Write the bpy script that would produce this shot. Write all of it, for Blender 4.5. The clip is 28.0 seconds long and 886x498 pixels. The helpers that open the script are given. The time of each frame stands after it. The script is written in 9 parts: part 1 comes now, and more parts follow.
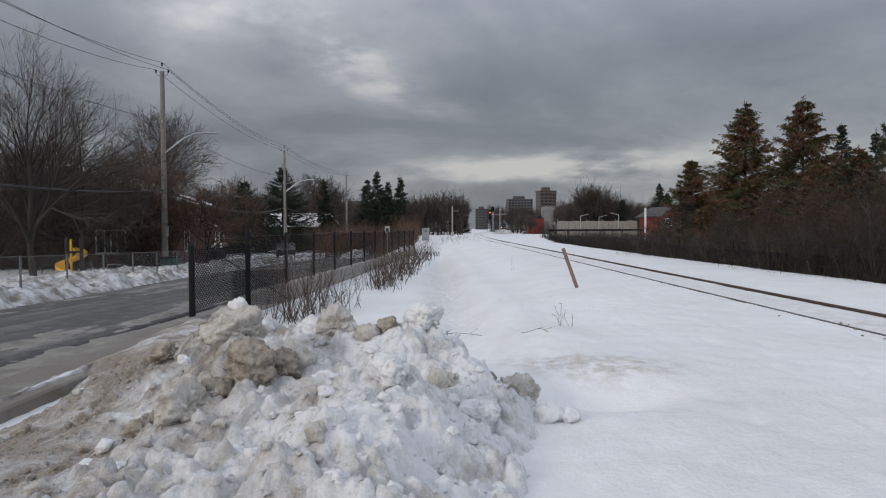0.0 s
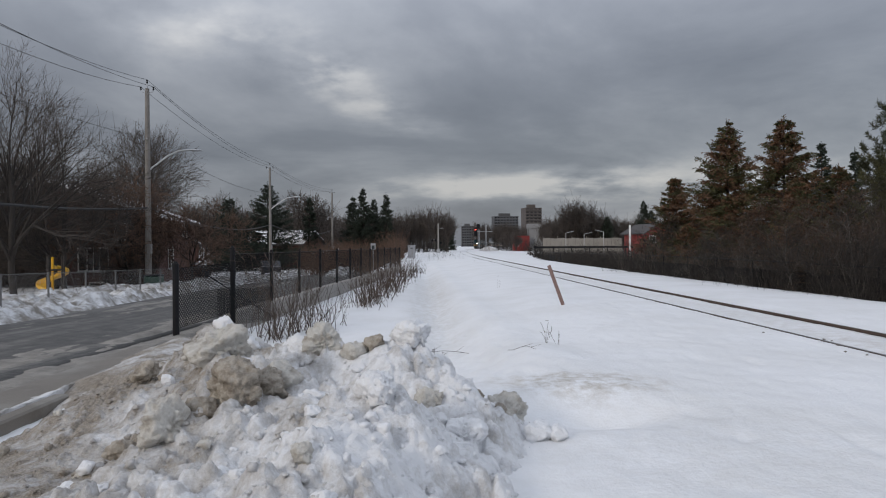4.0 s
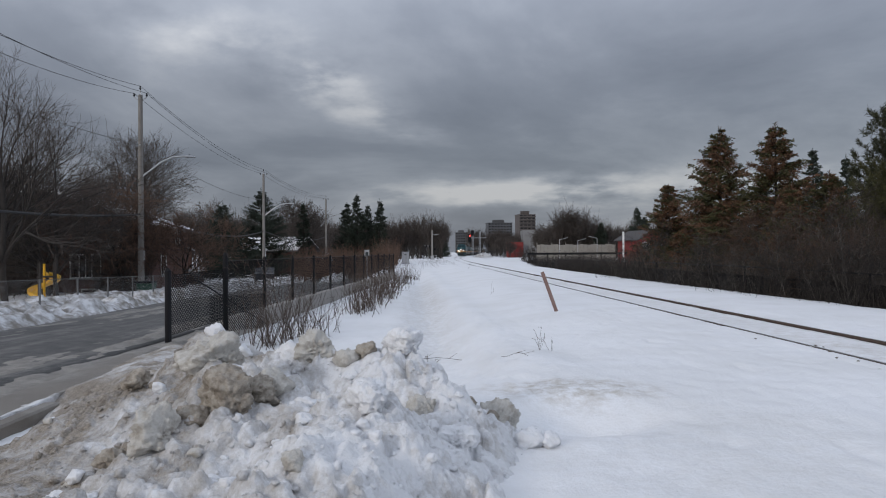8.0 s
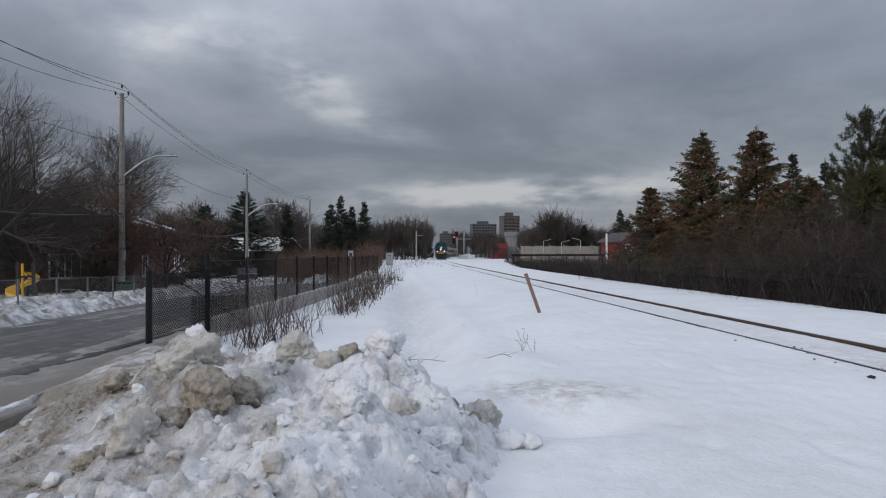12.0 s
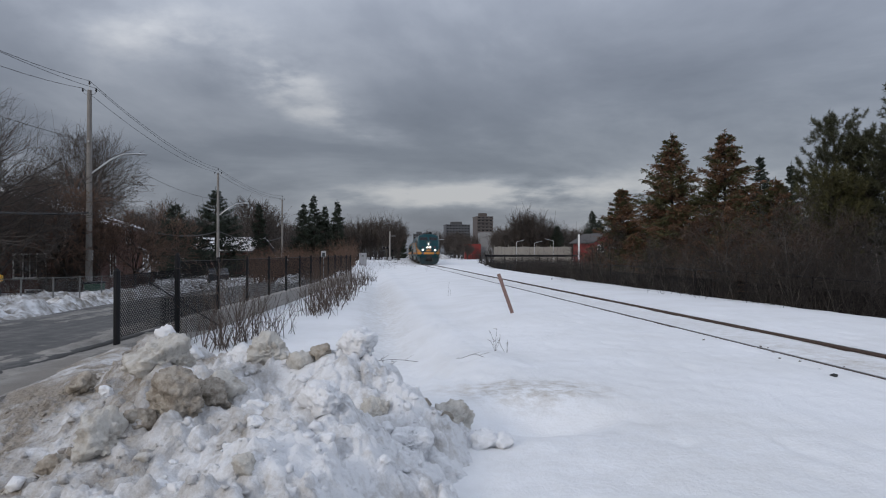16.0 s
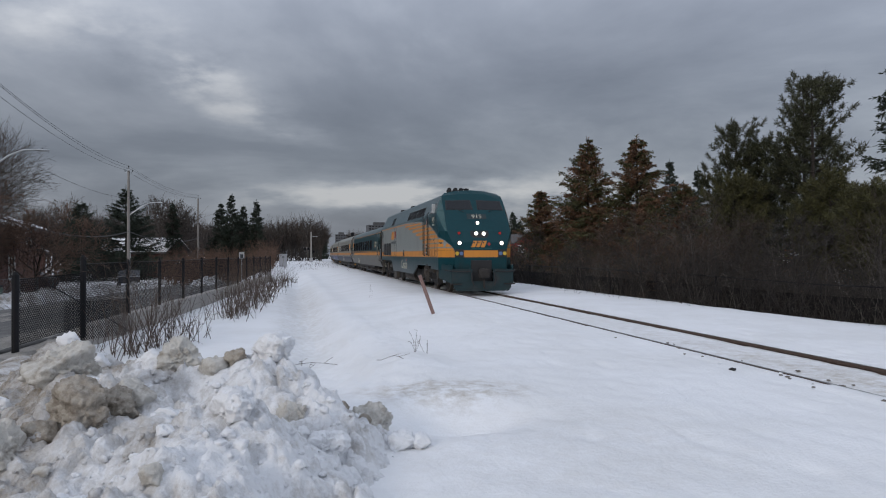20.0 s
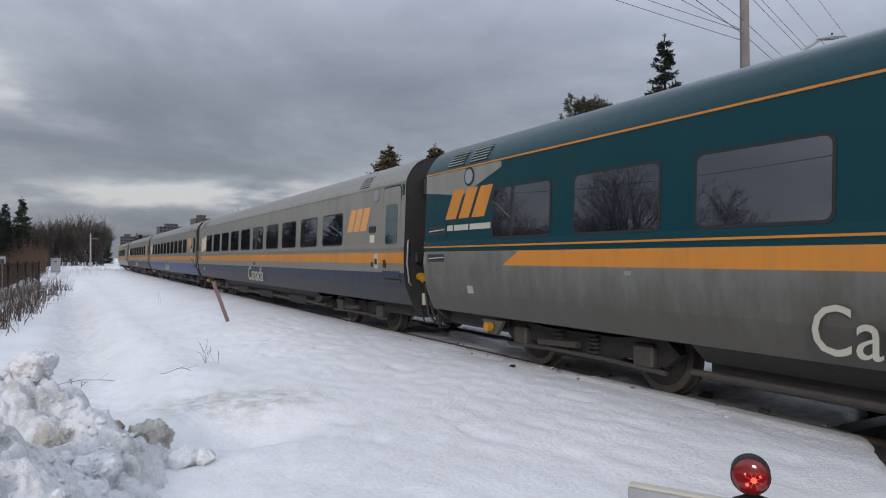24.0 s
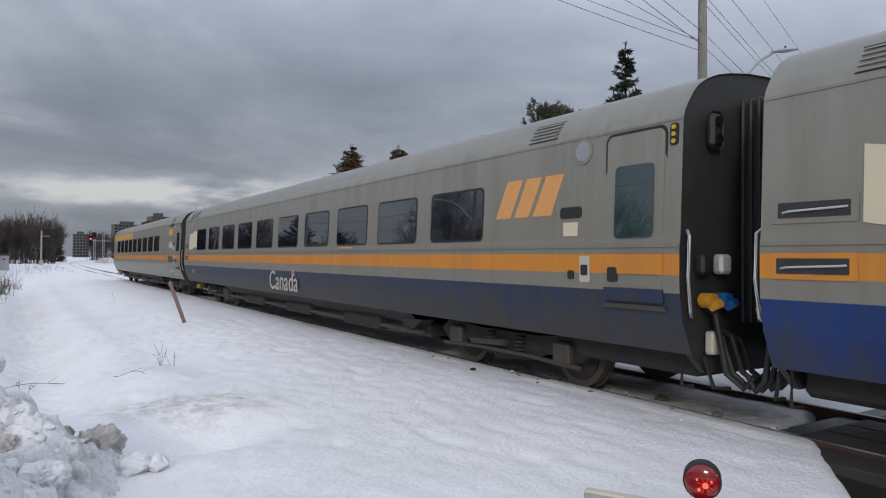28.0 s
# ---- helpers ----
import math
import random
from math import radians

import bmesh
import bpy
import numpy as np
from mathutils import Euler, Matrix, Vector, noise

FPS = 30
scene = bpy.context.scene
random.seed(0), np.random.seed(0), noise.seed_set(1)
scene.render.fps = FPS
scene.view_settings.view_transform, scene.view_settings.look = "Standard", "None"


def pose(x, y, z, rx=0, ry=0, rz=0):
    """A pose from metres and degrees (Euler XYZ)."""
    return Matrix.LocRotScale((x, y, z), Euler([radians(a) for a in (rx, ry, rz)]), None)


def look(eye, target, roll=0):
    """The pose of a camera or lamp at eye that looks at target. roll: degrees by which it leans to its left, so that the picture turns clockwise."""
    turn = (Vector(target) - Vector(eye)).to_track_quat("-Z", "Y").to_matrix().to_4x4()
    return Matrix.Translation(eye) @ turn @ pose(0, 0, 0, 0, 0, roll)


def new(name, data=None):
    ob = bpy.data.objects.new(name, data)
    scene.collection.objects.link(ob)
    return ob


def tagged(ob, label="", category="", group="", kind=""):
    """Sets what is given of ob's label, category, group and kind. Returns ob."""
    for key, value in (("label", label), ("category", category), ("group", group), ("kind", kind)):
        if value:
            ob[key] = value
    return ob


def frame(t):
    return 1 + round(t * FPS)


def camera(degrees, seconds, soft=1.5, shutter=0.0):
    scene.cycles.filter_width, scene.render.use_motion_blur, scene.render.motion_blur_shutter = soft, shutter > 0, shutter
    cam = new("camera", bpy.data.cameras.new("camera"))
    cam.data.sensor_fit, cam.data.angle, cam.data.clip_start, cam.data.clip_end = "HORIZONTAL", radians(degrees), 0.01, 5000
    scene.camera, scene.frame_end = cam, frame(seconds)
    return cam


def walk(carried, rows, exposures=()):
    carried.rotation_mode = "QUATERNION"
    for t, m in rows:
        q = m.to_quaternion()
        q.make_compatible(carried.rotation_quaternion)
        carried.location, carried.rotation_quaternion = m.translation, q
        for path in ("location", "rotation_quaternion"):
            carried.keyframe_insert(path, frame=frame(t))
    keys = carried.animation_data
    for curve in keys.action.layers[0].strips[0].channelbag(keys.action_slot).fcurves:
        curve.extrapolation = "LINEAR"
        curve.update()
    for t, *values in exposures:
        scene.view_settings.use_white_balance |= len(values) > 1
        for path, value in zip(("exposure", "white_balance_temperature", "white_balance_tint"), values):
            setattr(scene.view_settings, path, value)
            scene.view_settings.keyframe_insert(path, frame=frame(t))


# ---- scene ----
# the film brightens and cools as a cloud passes
EXPOSURES = [(0.0, -0.10, 7050, 11), (3.5, -0.10, 7000, 11), (6.0, -0.15, 6700, 11), (20.0, -0.15, 6650, 11), (24.0, 0.10, 6750, 12), (28.0, 0.10, 6750, 12)]
cam = camera(66.0, 28.0, soft=1.1)
# seconds, eye (x, y, z), turn (x, y, z); the near rail runs along y at x = 6.42, its head at z = 0
ROWS = [
    (0, 0.000, 0.000, 1.561, 88.28, 0.27, -0.38),
    (0.5, -0.009, 0.002, 1.567, 88.55, 0.35, -1.17),
    (1, -0.005, -0.003, 1.563, 88.94, 0.43, -1.09),
    (1.5, -0.007, -0.001, 1.566, 89.17, 0.49, -0.96),
    (2, -0.010, 0.005, 1.563, 89.03, 0.32, -1.15),
    (2.5, -0.007, 0.004, 1.566, 89.18, 0.20, -1.30),
    (3, -0.007, -0.005, 1.568, 89.48, 0.19, -1.29),
    (3.5, -0.010, 0.001, 1.566, 89.62, 0.29, -1.46),
    (5.5, -0.000, 0.001, 1.569, 89.97, 0.32, -1.71),
    (6, 0.004, -0.002, 1.570, 90.04, 0.35, -1.79),
    (6.5, -0.001, 0.003, 1.569, 90.14, 0.42, -1.80),
    (7, 0.002, -0.003, 1.572, 90.29, 0.37, -1.74),
    (7.5, 0.003, -0.008, 1.571, 90.24, 0.33, -1.73),
    (8, 0.005, -0.006, 1.571, 90.25, 0.35, -2.07),
    (8.5, 0.004, -0.005, 1.572, 90.19, 0.35, -2.06),
    (9, 0.004, -0.009, 1.569, 90.23, 0.35, -1.93),
    (9.5, 0.003, -0.007, 1.571, 90.31, 0.40, -2.23),
    (10, 0.004, -0.012, 1.573, 90.43, 0.41, -2.38),
    (10.5, 0.008, -0.010, 1.572, 90.57, 0.19, -2.47),
    (11, 0.011, -0.006, 1.572, 90.38, 0.21, -2.83),
    (11.5, 0.013, -0.007, 1.574, 90.34, 0.16, -3.19),
    (13.5, 0.022, -0.055, 1.576, 90.19, 0.08, -3.93),
    (14, 0.016, -0.021, 1.572, 90.09, -0.06, -4.36),
    (14.5, 0.017, -0.028, 1.574, 90.31, -0.12, -4.78),
    (15, 0.018, -0.030, 1.575, 90.35, -0.09, -5.10),
    (15.5, 0.018, -0.023, 1.575, 90.42, 0.03, -5.22),
    (16, 0.023, -0.029, 1.575, 90.37, 0.00, -5.61),
    (16.5, 0.033, -0.042, 1.578, 90.23, 0.23, -5.77),
    (17, 0.035, -0.043, 1.578, 90.32, 0.32, -6.11),
    (17.5, 0.037, -0.051, 1.578, 90.38, 0.30, -6.78),
    (18, 0.041, -0.042, 1.580, 90.24, 0.43, -7.10),
    (18.5, 0.050, -0.050, 1.583, 90.20, 0.36, -7.81),
    (19, 0.059, -0.071, 1.585, 89.58, 0.20, -9.07),
    (19.5, 0.062, -0.073, 1.585, 90.12, 0.12, -10.80),
    (20, 0.061, -0.090, 1.595, 90.41, 0.13, -12.08),
    (20.5, 0.081, -0.113, 1.605, 91.35, -0.18, -14.88),
    (21, 0.090, -0.136, 1.605, 91.88, -0.63, -17.89),
    (21.5, 0.112, -0.184, 1.623, 91.98, -0.56, -20.42),
    (22, 0.128, -0.208, 1.623, 92.25, -0.46, -23.11),
    (22.5, 0.150, -0.246, 1.626, 92.11, -0.39, -25.31),
    (24.5, 0.137, -0.230, 1.647, 90.33, 0.36, -29.13),
    (25, 0.124, -0.244, 1.662, 90.27, 0.37, -29.79),
    (25.5, 0.143, -0.227, 1.653, 90.26, 0.32, -29.87),
    (26, 0.139, -0.222, 1.651, 90.29, 0.25, -30.22),
    (26.5, 0.147, -0.221, 1.650, 90.56, 0.05, -30.42),
    (27, 0.138, -0.226, 1.652, 90.70, 0.07, -30.47),
    (27.5, 0.140, -0.222, 1.651, 90.80, -0.11, -30.30),
    (28, 0.148, -0.238, 1.658, 90.80, -0.40, -31.60),
]
walk(cam, [(t, pose(*row)) for t, *row in ROWS], EXPOSURES)

# ---- sky and sun ----
SUN_AZ, SUN_EL = radians(221), radians(22)


def make_world():
    world = bpy.data.worlds.new("overcast_sky")
    scene.world = world
    world.use_nodes = True
    nt = world.node_tree
    nt.nodes.clear()
    N = lambda kind, **kw: node(nt, kind, **kw)
    out, bg = N("ShaderNodeOutputWorld"), N("ShaderNodeBackground")
    sky = N("ShaderNodeTexSky")
    sky.sky_type, sky.sun_disc = "NISHITA", False
    sky.sun_elevation, sky.sun_rotation = SUN_EL, SUN_AZ
    sky.air_density, sky.dust_density = 1.0, 2.0
    coord = N("ShaderNodeTexCoord")
    sep = N("ShaderNodeSeparateXYZ")
    link(nt, coord, "Generated", sep, 0)
    # project the view direction on a cloud deck, so the banks flatten towards the horizon
    z = math_node(nt, "MAXIMUM", sep.outputs[2], 0.0)
    zz = math_node(nt, "ADD", z, 0.22)
    cx, cy = math_node(nt, "DIVIDE", sep.outputs[0], zz), math_node(nt, "DIVIDE", sep.outputs[1], zz)
    comb = N("ShaderNodeCombineXYZ")
    nt.links.new(cx, comb.inputs[0]), nt.links.new(cy, comb.inputs[1])
    big = N("ShaderNodeTexNoise")
    big.inputs["Scale"].default_value, big.inputs["Detail"].default_value, big.inputs["Roughness"].default_value = 0.85, 9.0, 0.56
    big.inputs["Distortion"].default_value = 0.45
    shift = N("ShaderNodeMapping")
    shift.inputs["Location"].default_value = CLOUD_SHIFT
    nt.links.new(comb.outputs[0], shift.inputs[0])
    nt.links.new(shift.outputs[0], big.inputs["Vector"])
    ramp = N("ShaderNodeValToRGB")
    fine = N("ShaderNodeTexNoise")
    fine.inputs["Scale"].default_value, fine.inputs["Detail"].default_value, fine.inputs["Roughness"].default_value = 2.6, 8.0, 0.55
    nt.links.new(shift.outputs[0], fine.inputs["Vector"])
    # thinner cover: a rift low ahead, and a pale strip over the horizon
    def spot(v, wide):
        d = N("ShaderNodeVectorMath")
        d.operation = "SUBTRACT"
        nt.links.new(coord.outputs["Generated"], d.inputs[0])
        d.inputs[1].default_value = v
        s = N("ShaderNodeVectorMath")
        s.operation = "DIVIDE"
        nt.links.new(d.outputs[0], s.inputs[0])
        s.inputs[1].default_value = wide
        q = N("ShaderNodeVectorMath")
        q.operation = "DOT_PRODUCT"
        nt.links.new(s.outputs[0], q.inputs[0]), nt.links.new(s.outputs[0], q.inputs[1])
        return math_node(nt, "POWER", 2.718, math_node(nt, "MULTIPLY", q.outputs["Value"], -1.0))
    rift = math_node(nt, "ADD", spot((-0.135, 0.96, 0.240), (0.055, 0.30, 0.026)), math_node(nt, "MULTIPLY", spot((-0.075, 0.97, 0.200), (0.050, 0.30, 0.020)), 0.8))
    rift = math_node(nt, "ADD", rift, math_node(nt, "MULTIPLY", spot((-0.27, 0.94, 0.285), (0.13, 0.30, 0.034)), 0.5))
    rift = math_node(nt, "ADD", rift, math_node(nt, "MULTIPLY", spot((-0.010, 0.97, 0.170), (0.055, 0.30, 0.014)), 0.45))
    strip = math_node(nt, "ADD", spot((0.12, 0.98, 0.082), (0.14, 0.35, 0.017)), math_node(nt, "MULTIPLY", spot((0.30, 0.95, 0.092), (0.24, 0.35, 0.020)), 0.7))
    thin = math_node(nt, "MULTIPLY", math_node(nt, "ADD", math_node(nt, "MULTIPLY", rift, 0.42), math_node(nt, "MULTIPLY", strip, 0.46)), math_node(nt, "SUBTRACT", math_node(nt, "MULTIPLY", fine.outputs["Fac"], 4.0), 1.2))
    cover = math_node(nt, "ADD", math_node(nt, "ADD", big.outputs["Fac"], math_node(nt, "MULTIPLY", math_node(nt, "SUBTRACT", fine.outputs["Fac"], 0.5), 0.22)), thin)
    nt.links.new(cover, ramp.inputs[0])
    e = ramp.color_ramp.elements
    e[0].position, e[0].color = 0.30, (0.149, 0.170, 0.213, 1)
    e[1].position, e[1].color = 0.95, (0.53, 0.55, 0.58, 1)
    for pos, col in ((0.46, (0.196, 0.222, 0.272)), (0.60, (0.271, 0.302, 0.358)), (0.76, (0.42, 0.448, 0.492))):
        s = e.new(pos)
        s.color = (*col, 1)
    # an overcast dome: brighter towards the zenith
    up = N("ShaderNodeMapRange")
    up.interpolation_type = "SMOOTHSTEP"
    up.inputs[1].default_value, up.inputs[2].default_value, up.inputs[3].default_value, up.inputs[4].default_value = 0.13, 0.62, 0.92, 3.05
    nt.links.new(sep.outputs[2], up.inputs[0])
    mixb = N("ShaderNodeVectorMath")
    mixb.operation = "SCALE"
    nt.links.new(ramp.outputs[0], mixb.inputs[0])
    # the cover thins towards the east
    east = N("ShaderNodeMapRange")
    east.interpolation_type = "SMOOTHSTEP"
    east.inputs[1].default_value, east.inputs[2].default_value, east.inputs[3].default_value, east.inputs[4].default_value = 0.40, 0.82, 1.0, 1.25
    nt.links.new(sep.outputs[0], east.inputs[0])
    nt.links.new(math_node(nt, "MULTIPLY", up.outputs[0], east.outputs[0]), mixb.inputs["Scale"])
    # thin blue sky light through the cover
    tint = N("ShaderNodeMix")
    tint.data_type, tint.blend_type = "RGBA", "ADD"
    tint.inputs[0].default_value = 0.01
    nt.links.new(mixb.outputs[0], tint.inputs[6])
    nt.links.new(sky.outputs[0], tint.inputs[7])
    nt.links.new(tint.outputs[2], bg.inputs[0])
    bg.inputs[1].default_value = 1.0
    nt.links.new(bg.outputs[0], out.inputs[0])


def node(nt, kind, **kw):
    n = nt.nodes.new(kind)
    for i, v in kw.items():
        n.inputs[i.replace("_", " ")].default_value = v
    return n


def link(nt, a, ao, b, bi):
    nt.links.new(a.outputs[ao], b.inputs[bi])


def math_node(nt, op, a, b=None):
    n = nt.nodes.new("ShaderNodeMath")
    n.operation = op
    for i, v in enumerate((a, b)):
        if v is None:
            continue
        if isinstance(v, (int, float)):
            n.inputs[i].default_value = v
        else:
            nt.links.new(v, n.inputs[i])
    return n.outputs[0]


CLOUD_SHIFT = (0.35, 0.1, 0.0)
make_world()
sun = new("sun", bpy.data.lights.new("sun", "SUN"))
sun.data.energy, sun.data.angle, sun.data.color = 1.0, radians(9), (1.0, 0.955, 0.90)
# light falls from behind the camera's left shoulder
sun.matrix_world = look((40 * math.sin(SUN_AZ) * math.cos(SUN_EL), 40 * math.cos(SUN_AZ) * math.cos(SUN_EL), 40 * math.sin(SUN_EL)), (0, 0, 0))

# ---- materials ----
def material(name, color, rough=0.6, metal=0.0, vary=0.0, scale=3.0, bump=0.0, bump_scale=40.0, second=None, second_scale=1.0,
             second_at=(0.5, 0.65), coat=0.0, emit=None, strength=0.0, spec=0.5, island=0.0, streak=None):
    m = bpy.data.materials.new(name)
    m.use_nodes = True
    nt = m.node_tree
    b = nt.nodes["Principled BSDF"]
    b.inputs["Roughness"].default_value, b.inputs["Metallic"].default_value = rough, metal
    b.inputs["Specular IOR Level"].default_value = spec
    b.inputs["Coat Weight"].default_value = coat
    b.inputs["Base Color"].default_value = (*color, 1)
    geo = nt.nodes.new("ShaderNodeNewGeometry")
    coord = nt.nodes.new("ShaderNodeTexCoord")
    where = coord.outputs["Object"]
    col = None
    if vary or second or island or streak:
        rgb = nt.nodes.new("ShaderNodeRGB")
        rgb.outputs[0].default_value = (*color, 1)
        col = rgb.outputs[0]
    if vary:
        n = node(nt, "ShaderNodeTexNoise", Scale=scale, Detail=6.0, Roughness=0.6)
        nt.links.new(where, n.inputs["Vector"])
        f = math_node(nt, "ADD", math_node(nt, "MULTIPLY", math_node(nt, "SUBTRACT", n.outputs["Fac"], 0.5), 2 * vary), 1.0)
        col = tinted(nt, col, f)
    if second:
        n = node(nt, "ShaderNodeTexNoise", Scale=second_scale, Detail=8.0, Roughness=0.62)
        nt.links.new(where, n.inputs["Vector"])
        r = nt.nodes.new("ShaderNodeMapRange")
        r.inputs[1].default_value, r.inputs[2].default_value = second_at
        nt.links.new(n.outputs["Fac"], r.inputs[0])
        col = blend(nt, r.outputs[0], col, second)
    if streak:
        # rain-washed dirt, drawn out along the vertical
        mp = nt.nodes.new("ShaderNodeMapping")
        mp.inputs["Scale"].default_value = (1.6, 1.6, 0.12)
        nt.links.new(where, mp.inputs[0])
        n = node(nt, "ShaderNodeTexNoise", Scale=2.2, Detail=7.0, Roughness=0.65)
        nt.links.new(mp.outputs[0], n.inputs["Vector"])
        r = nt.nodes.new("ShaderNodeMapRange")
        r.inputs[1].default_value, r.inputs[2].default_value, r.inputs[4].default_value = 0.45, 0.8, 0.75
        nt.links.new(n.outputs["Fac"], r.inputs[0])
        col = blend(nt, r.outputs[0], col, streak)
    if island:
        f = math_node(nt, "ADD", math_node(nt, "MULTIPLY", geo.outputs["Random Per Island"], 2 * island), 1.0 - island)
        col = tinted(nt, col, f)
    if col is not None:
        nt.links.new(col, b.inputs["Base Color"])
    if bump:
        n = node(nt, "ShaderNodeTexNoise", Scale=bump_scale, Detail=7.0, Roughness=0.6)
        nt.links.new(where, n.inputs["Vector"])
        k = nt.nodes.new("ShaderNodeBump")
        k.inputs["Strength"].default_value, k.inputs["Distance"].default_value = bump, 0.6 / bump_scale
        nt.links.new(n.outputs["Fac"], k.inputs["Height"])
        nt.links.new(k.outputs[0], b.inputs["Normal"])
    if emit:
        b.inputs["Emission Color"].default_value, b.inputs["Emission Strength"].default_value = (*emit, 1), strength
    return m


def road_film(m, dirt, low, high, most):
    """Dried spray on a vehicle: thick at its foot, ragged towards the top."""
    nt = m.node_tree
    b = nt.nodes["Principled BSDF"]
    was = b.inputs["Base Color"].links[0].from_socket
    coord = nt.nodes.new("ShaderNodeTexCoord")
    sep = nt.nodes.new("ShaderNodeSeparateXYZ")
    nt.links.new(coord.outputs["Object"], sep.inputs[0])
    mp = nt.nodes.new("ShaderNodeMapping")
    mp.inputs["Scale"].default_value = (1.0, 1.0, 0.35)
    nt.links.new(coord.outputs["Object"], mp.inputs[0])
    n = node(nt, "ShaderNodeTexNoise", Scale=2.4, Detail=9.0, Roughness=0.68)
    nt.links.new(mp.outputs[0], n.inputs["Vector"])
    r = nt.nodes.new("ShaderNodeMapRange")
    r.interpolation_type = "SMOOTHSTEP"
    nt.links.new(math_node(nt, "ADD", sep.outputs[2], math_node(nt, "MULTIPLY", math_node(nt, "SUBTRACT", n.outputs["Fac"], 0.5), 1.6)), r.inputs[0])
    r.inputs[1].default_value, r.inputs[2].default_value, r.inputs[3].default_value, r.inputs[4].default_value = low, high, most, 0.0
    nt.links.new(blend(nt, r.outputs[0], was, dirt), b.inputs["Base Color"])
    return m


def tinted(nt, col, f):
    n = nt.nodes.new("ShaderNodeVectorMath")
    n.operation = "SCALE"
    nt.links.new(col, n.inputs[0])
    nt.links.new(f, n.inputs["Scale"])
    return n.outputs[0]


def blend(nt, f, a, b):
    n = nt.nodes.new("ShaderNodeMix")
    n.data_type = "RGBA"
    nt.links.new(f, n.inputs[0])
    nt.links.new(a, n.inputs[6])
    if isinstance(b, tuple):
        n.inputs[7].default_value = (*b, 1)
    else:
        nt.links.new(b, n.inputs[7])
    return n.outputs[2]


CLOD = material("gritty_ice", (0.43, 0.39, 0.335), 0.65, vary=0.35, scale=34.0, bump=1.0, bump_scale=26.0, second=(0.19, 0.155, 0.12), second_scale=15.0, second_at=(0.42, 0.68), spec=0.25)
GREY_CLOD = material("sandy_grey_snow", (0.58, 0.56, 0.52), 0.6, vary=0.2, scale=28.0, bump=1.0, bump_scale=26.0, second=(0.32, 0.28, 0.23), second_scale=11.0, second_at=(0.46, 0.74), spec=0.3)
CLEAN_CLOD = material("packed_snow", (0.81, 0.82, 0.84), 0.55, vary=0.06, scale=6.0, bump=0.9, bump_scale=30.0, second=(0.62, 0.59, 0.54), second_scale=3.0, second_at=(0.58, 0.85), spec=0.3)
def road_material():
    """Worn asphalt with salt drawn out along the wheel tracks."""
    m = material("asphalt", (0.06, 0.059, 0.058), 0.62, bump=0.5, bump_scale=60.0)
    nt = m.node_tree
    coord = nt.nodes.new("ShaderNodeTexCoord")
    mp = nt.nodes.new("ShaderNodeMapping")
    mp.inputs["Scale"].default_value = (2.2, 0.09, 1.0)
    nt.links.new(coord.outputs["Object"], mp.inputs[0])
    n1 = node(nt, "ShaderNodeTexNoise", Scale=1.2, Detail=8.0, Roughness=0.66)
    nt.links.new(mp.outputs[0], n1.inputs["Vector"])
    n2 = node(nt, "ShaderNodeTexNoise", Scale=3.0, Detail=9.0, Roughness=0.7)
    nt.links.new(coord.outputs["Object"], n2.inputs["Vector"])
    r = nt.nodes.new("ShaderNodeMapRange")
    nt.links.new(math_node(nt, "ADD", n1.outputs["Fac"], math_node(nt, "MULTIPLY", math_node(nt, "SUBTRACT", n2.outputs["Fac"], 0.5), 0.4)), r.inputs[0])
    r.inputs[1].default_value, r.inputs[2].default_value, r.inputs[4].default_value = 0.47, 0.80, 0.85
    base = nt.nodes.new("ShaderNodeValToRGB")
    nt.links.new(n2.outputs["Fac"], base.inputs[0])
    base.color_ramp.elements[0].color, base.color_ramp.elements[1].color = (0.042, 0.040, 0.038, 1), (0.105, 0.100, 0.092, 1)
    base.color_ramp.elements[0].position, base.color_ramp.elements[1].position = 0.35, 0.7
    nt.links.new(blend(nt, r.outputs[0], base.outputs[0], (0.25, 0.235, 0.212)), nt.nodes["Principled BSDF"].inputs["Base Color"])
    return m


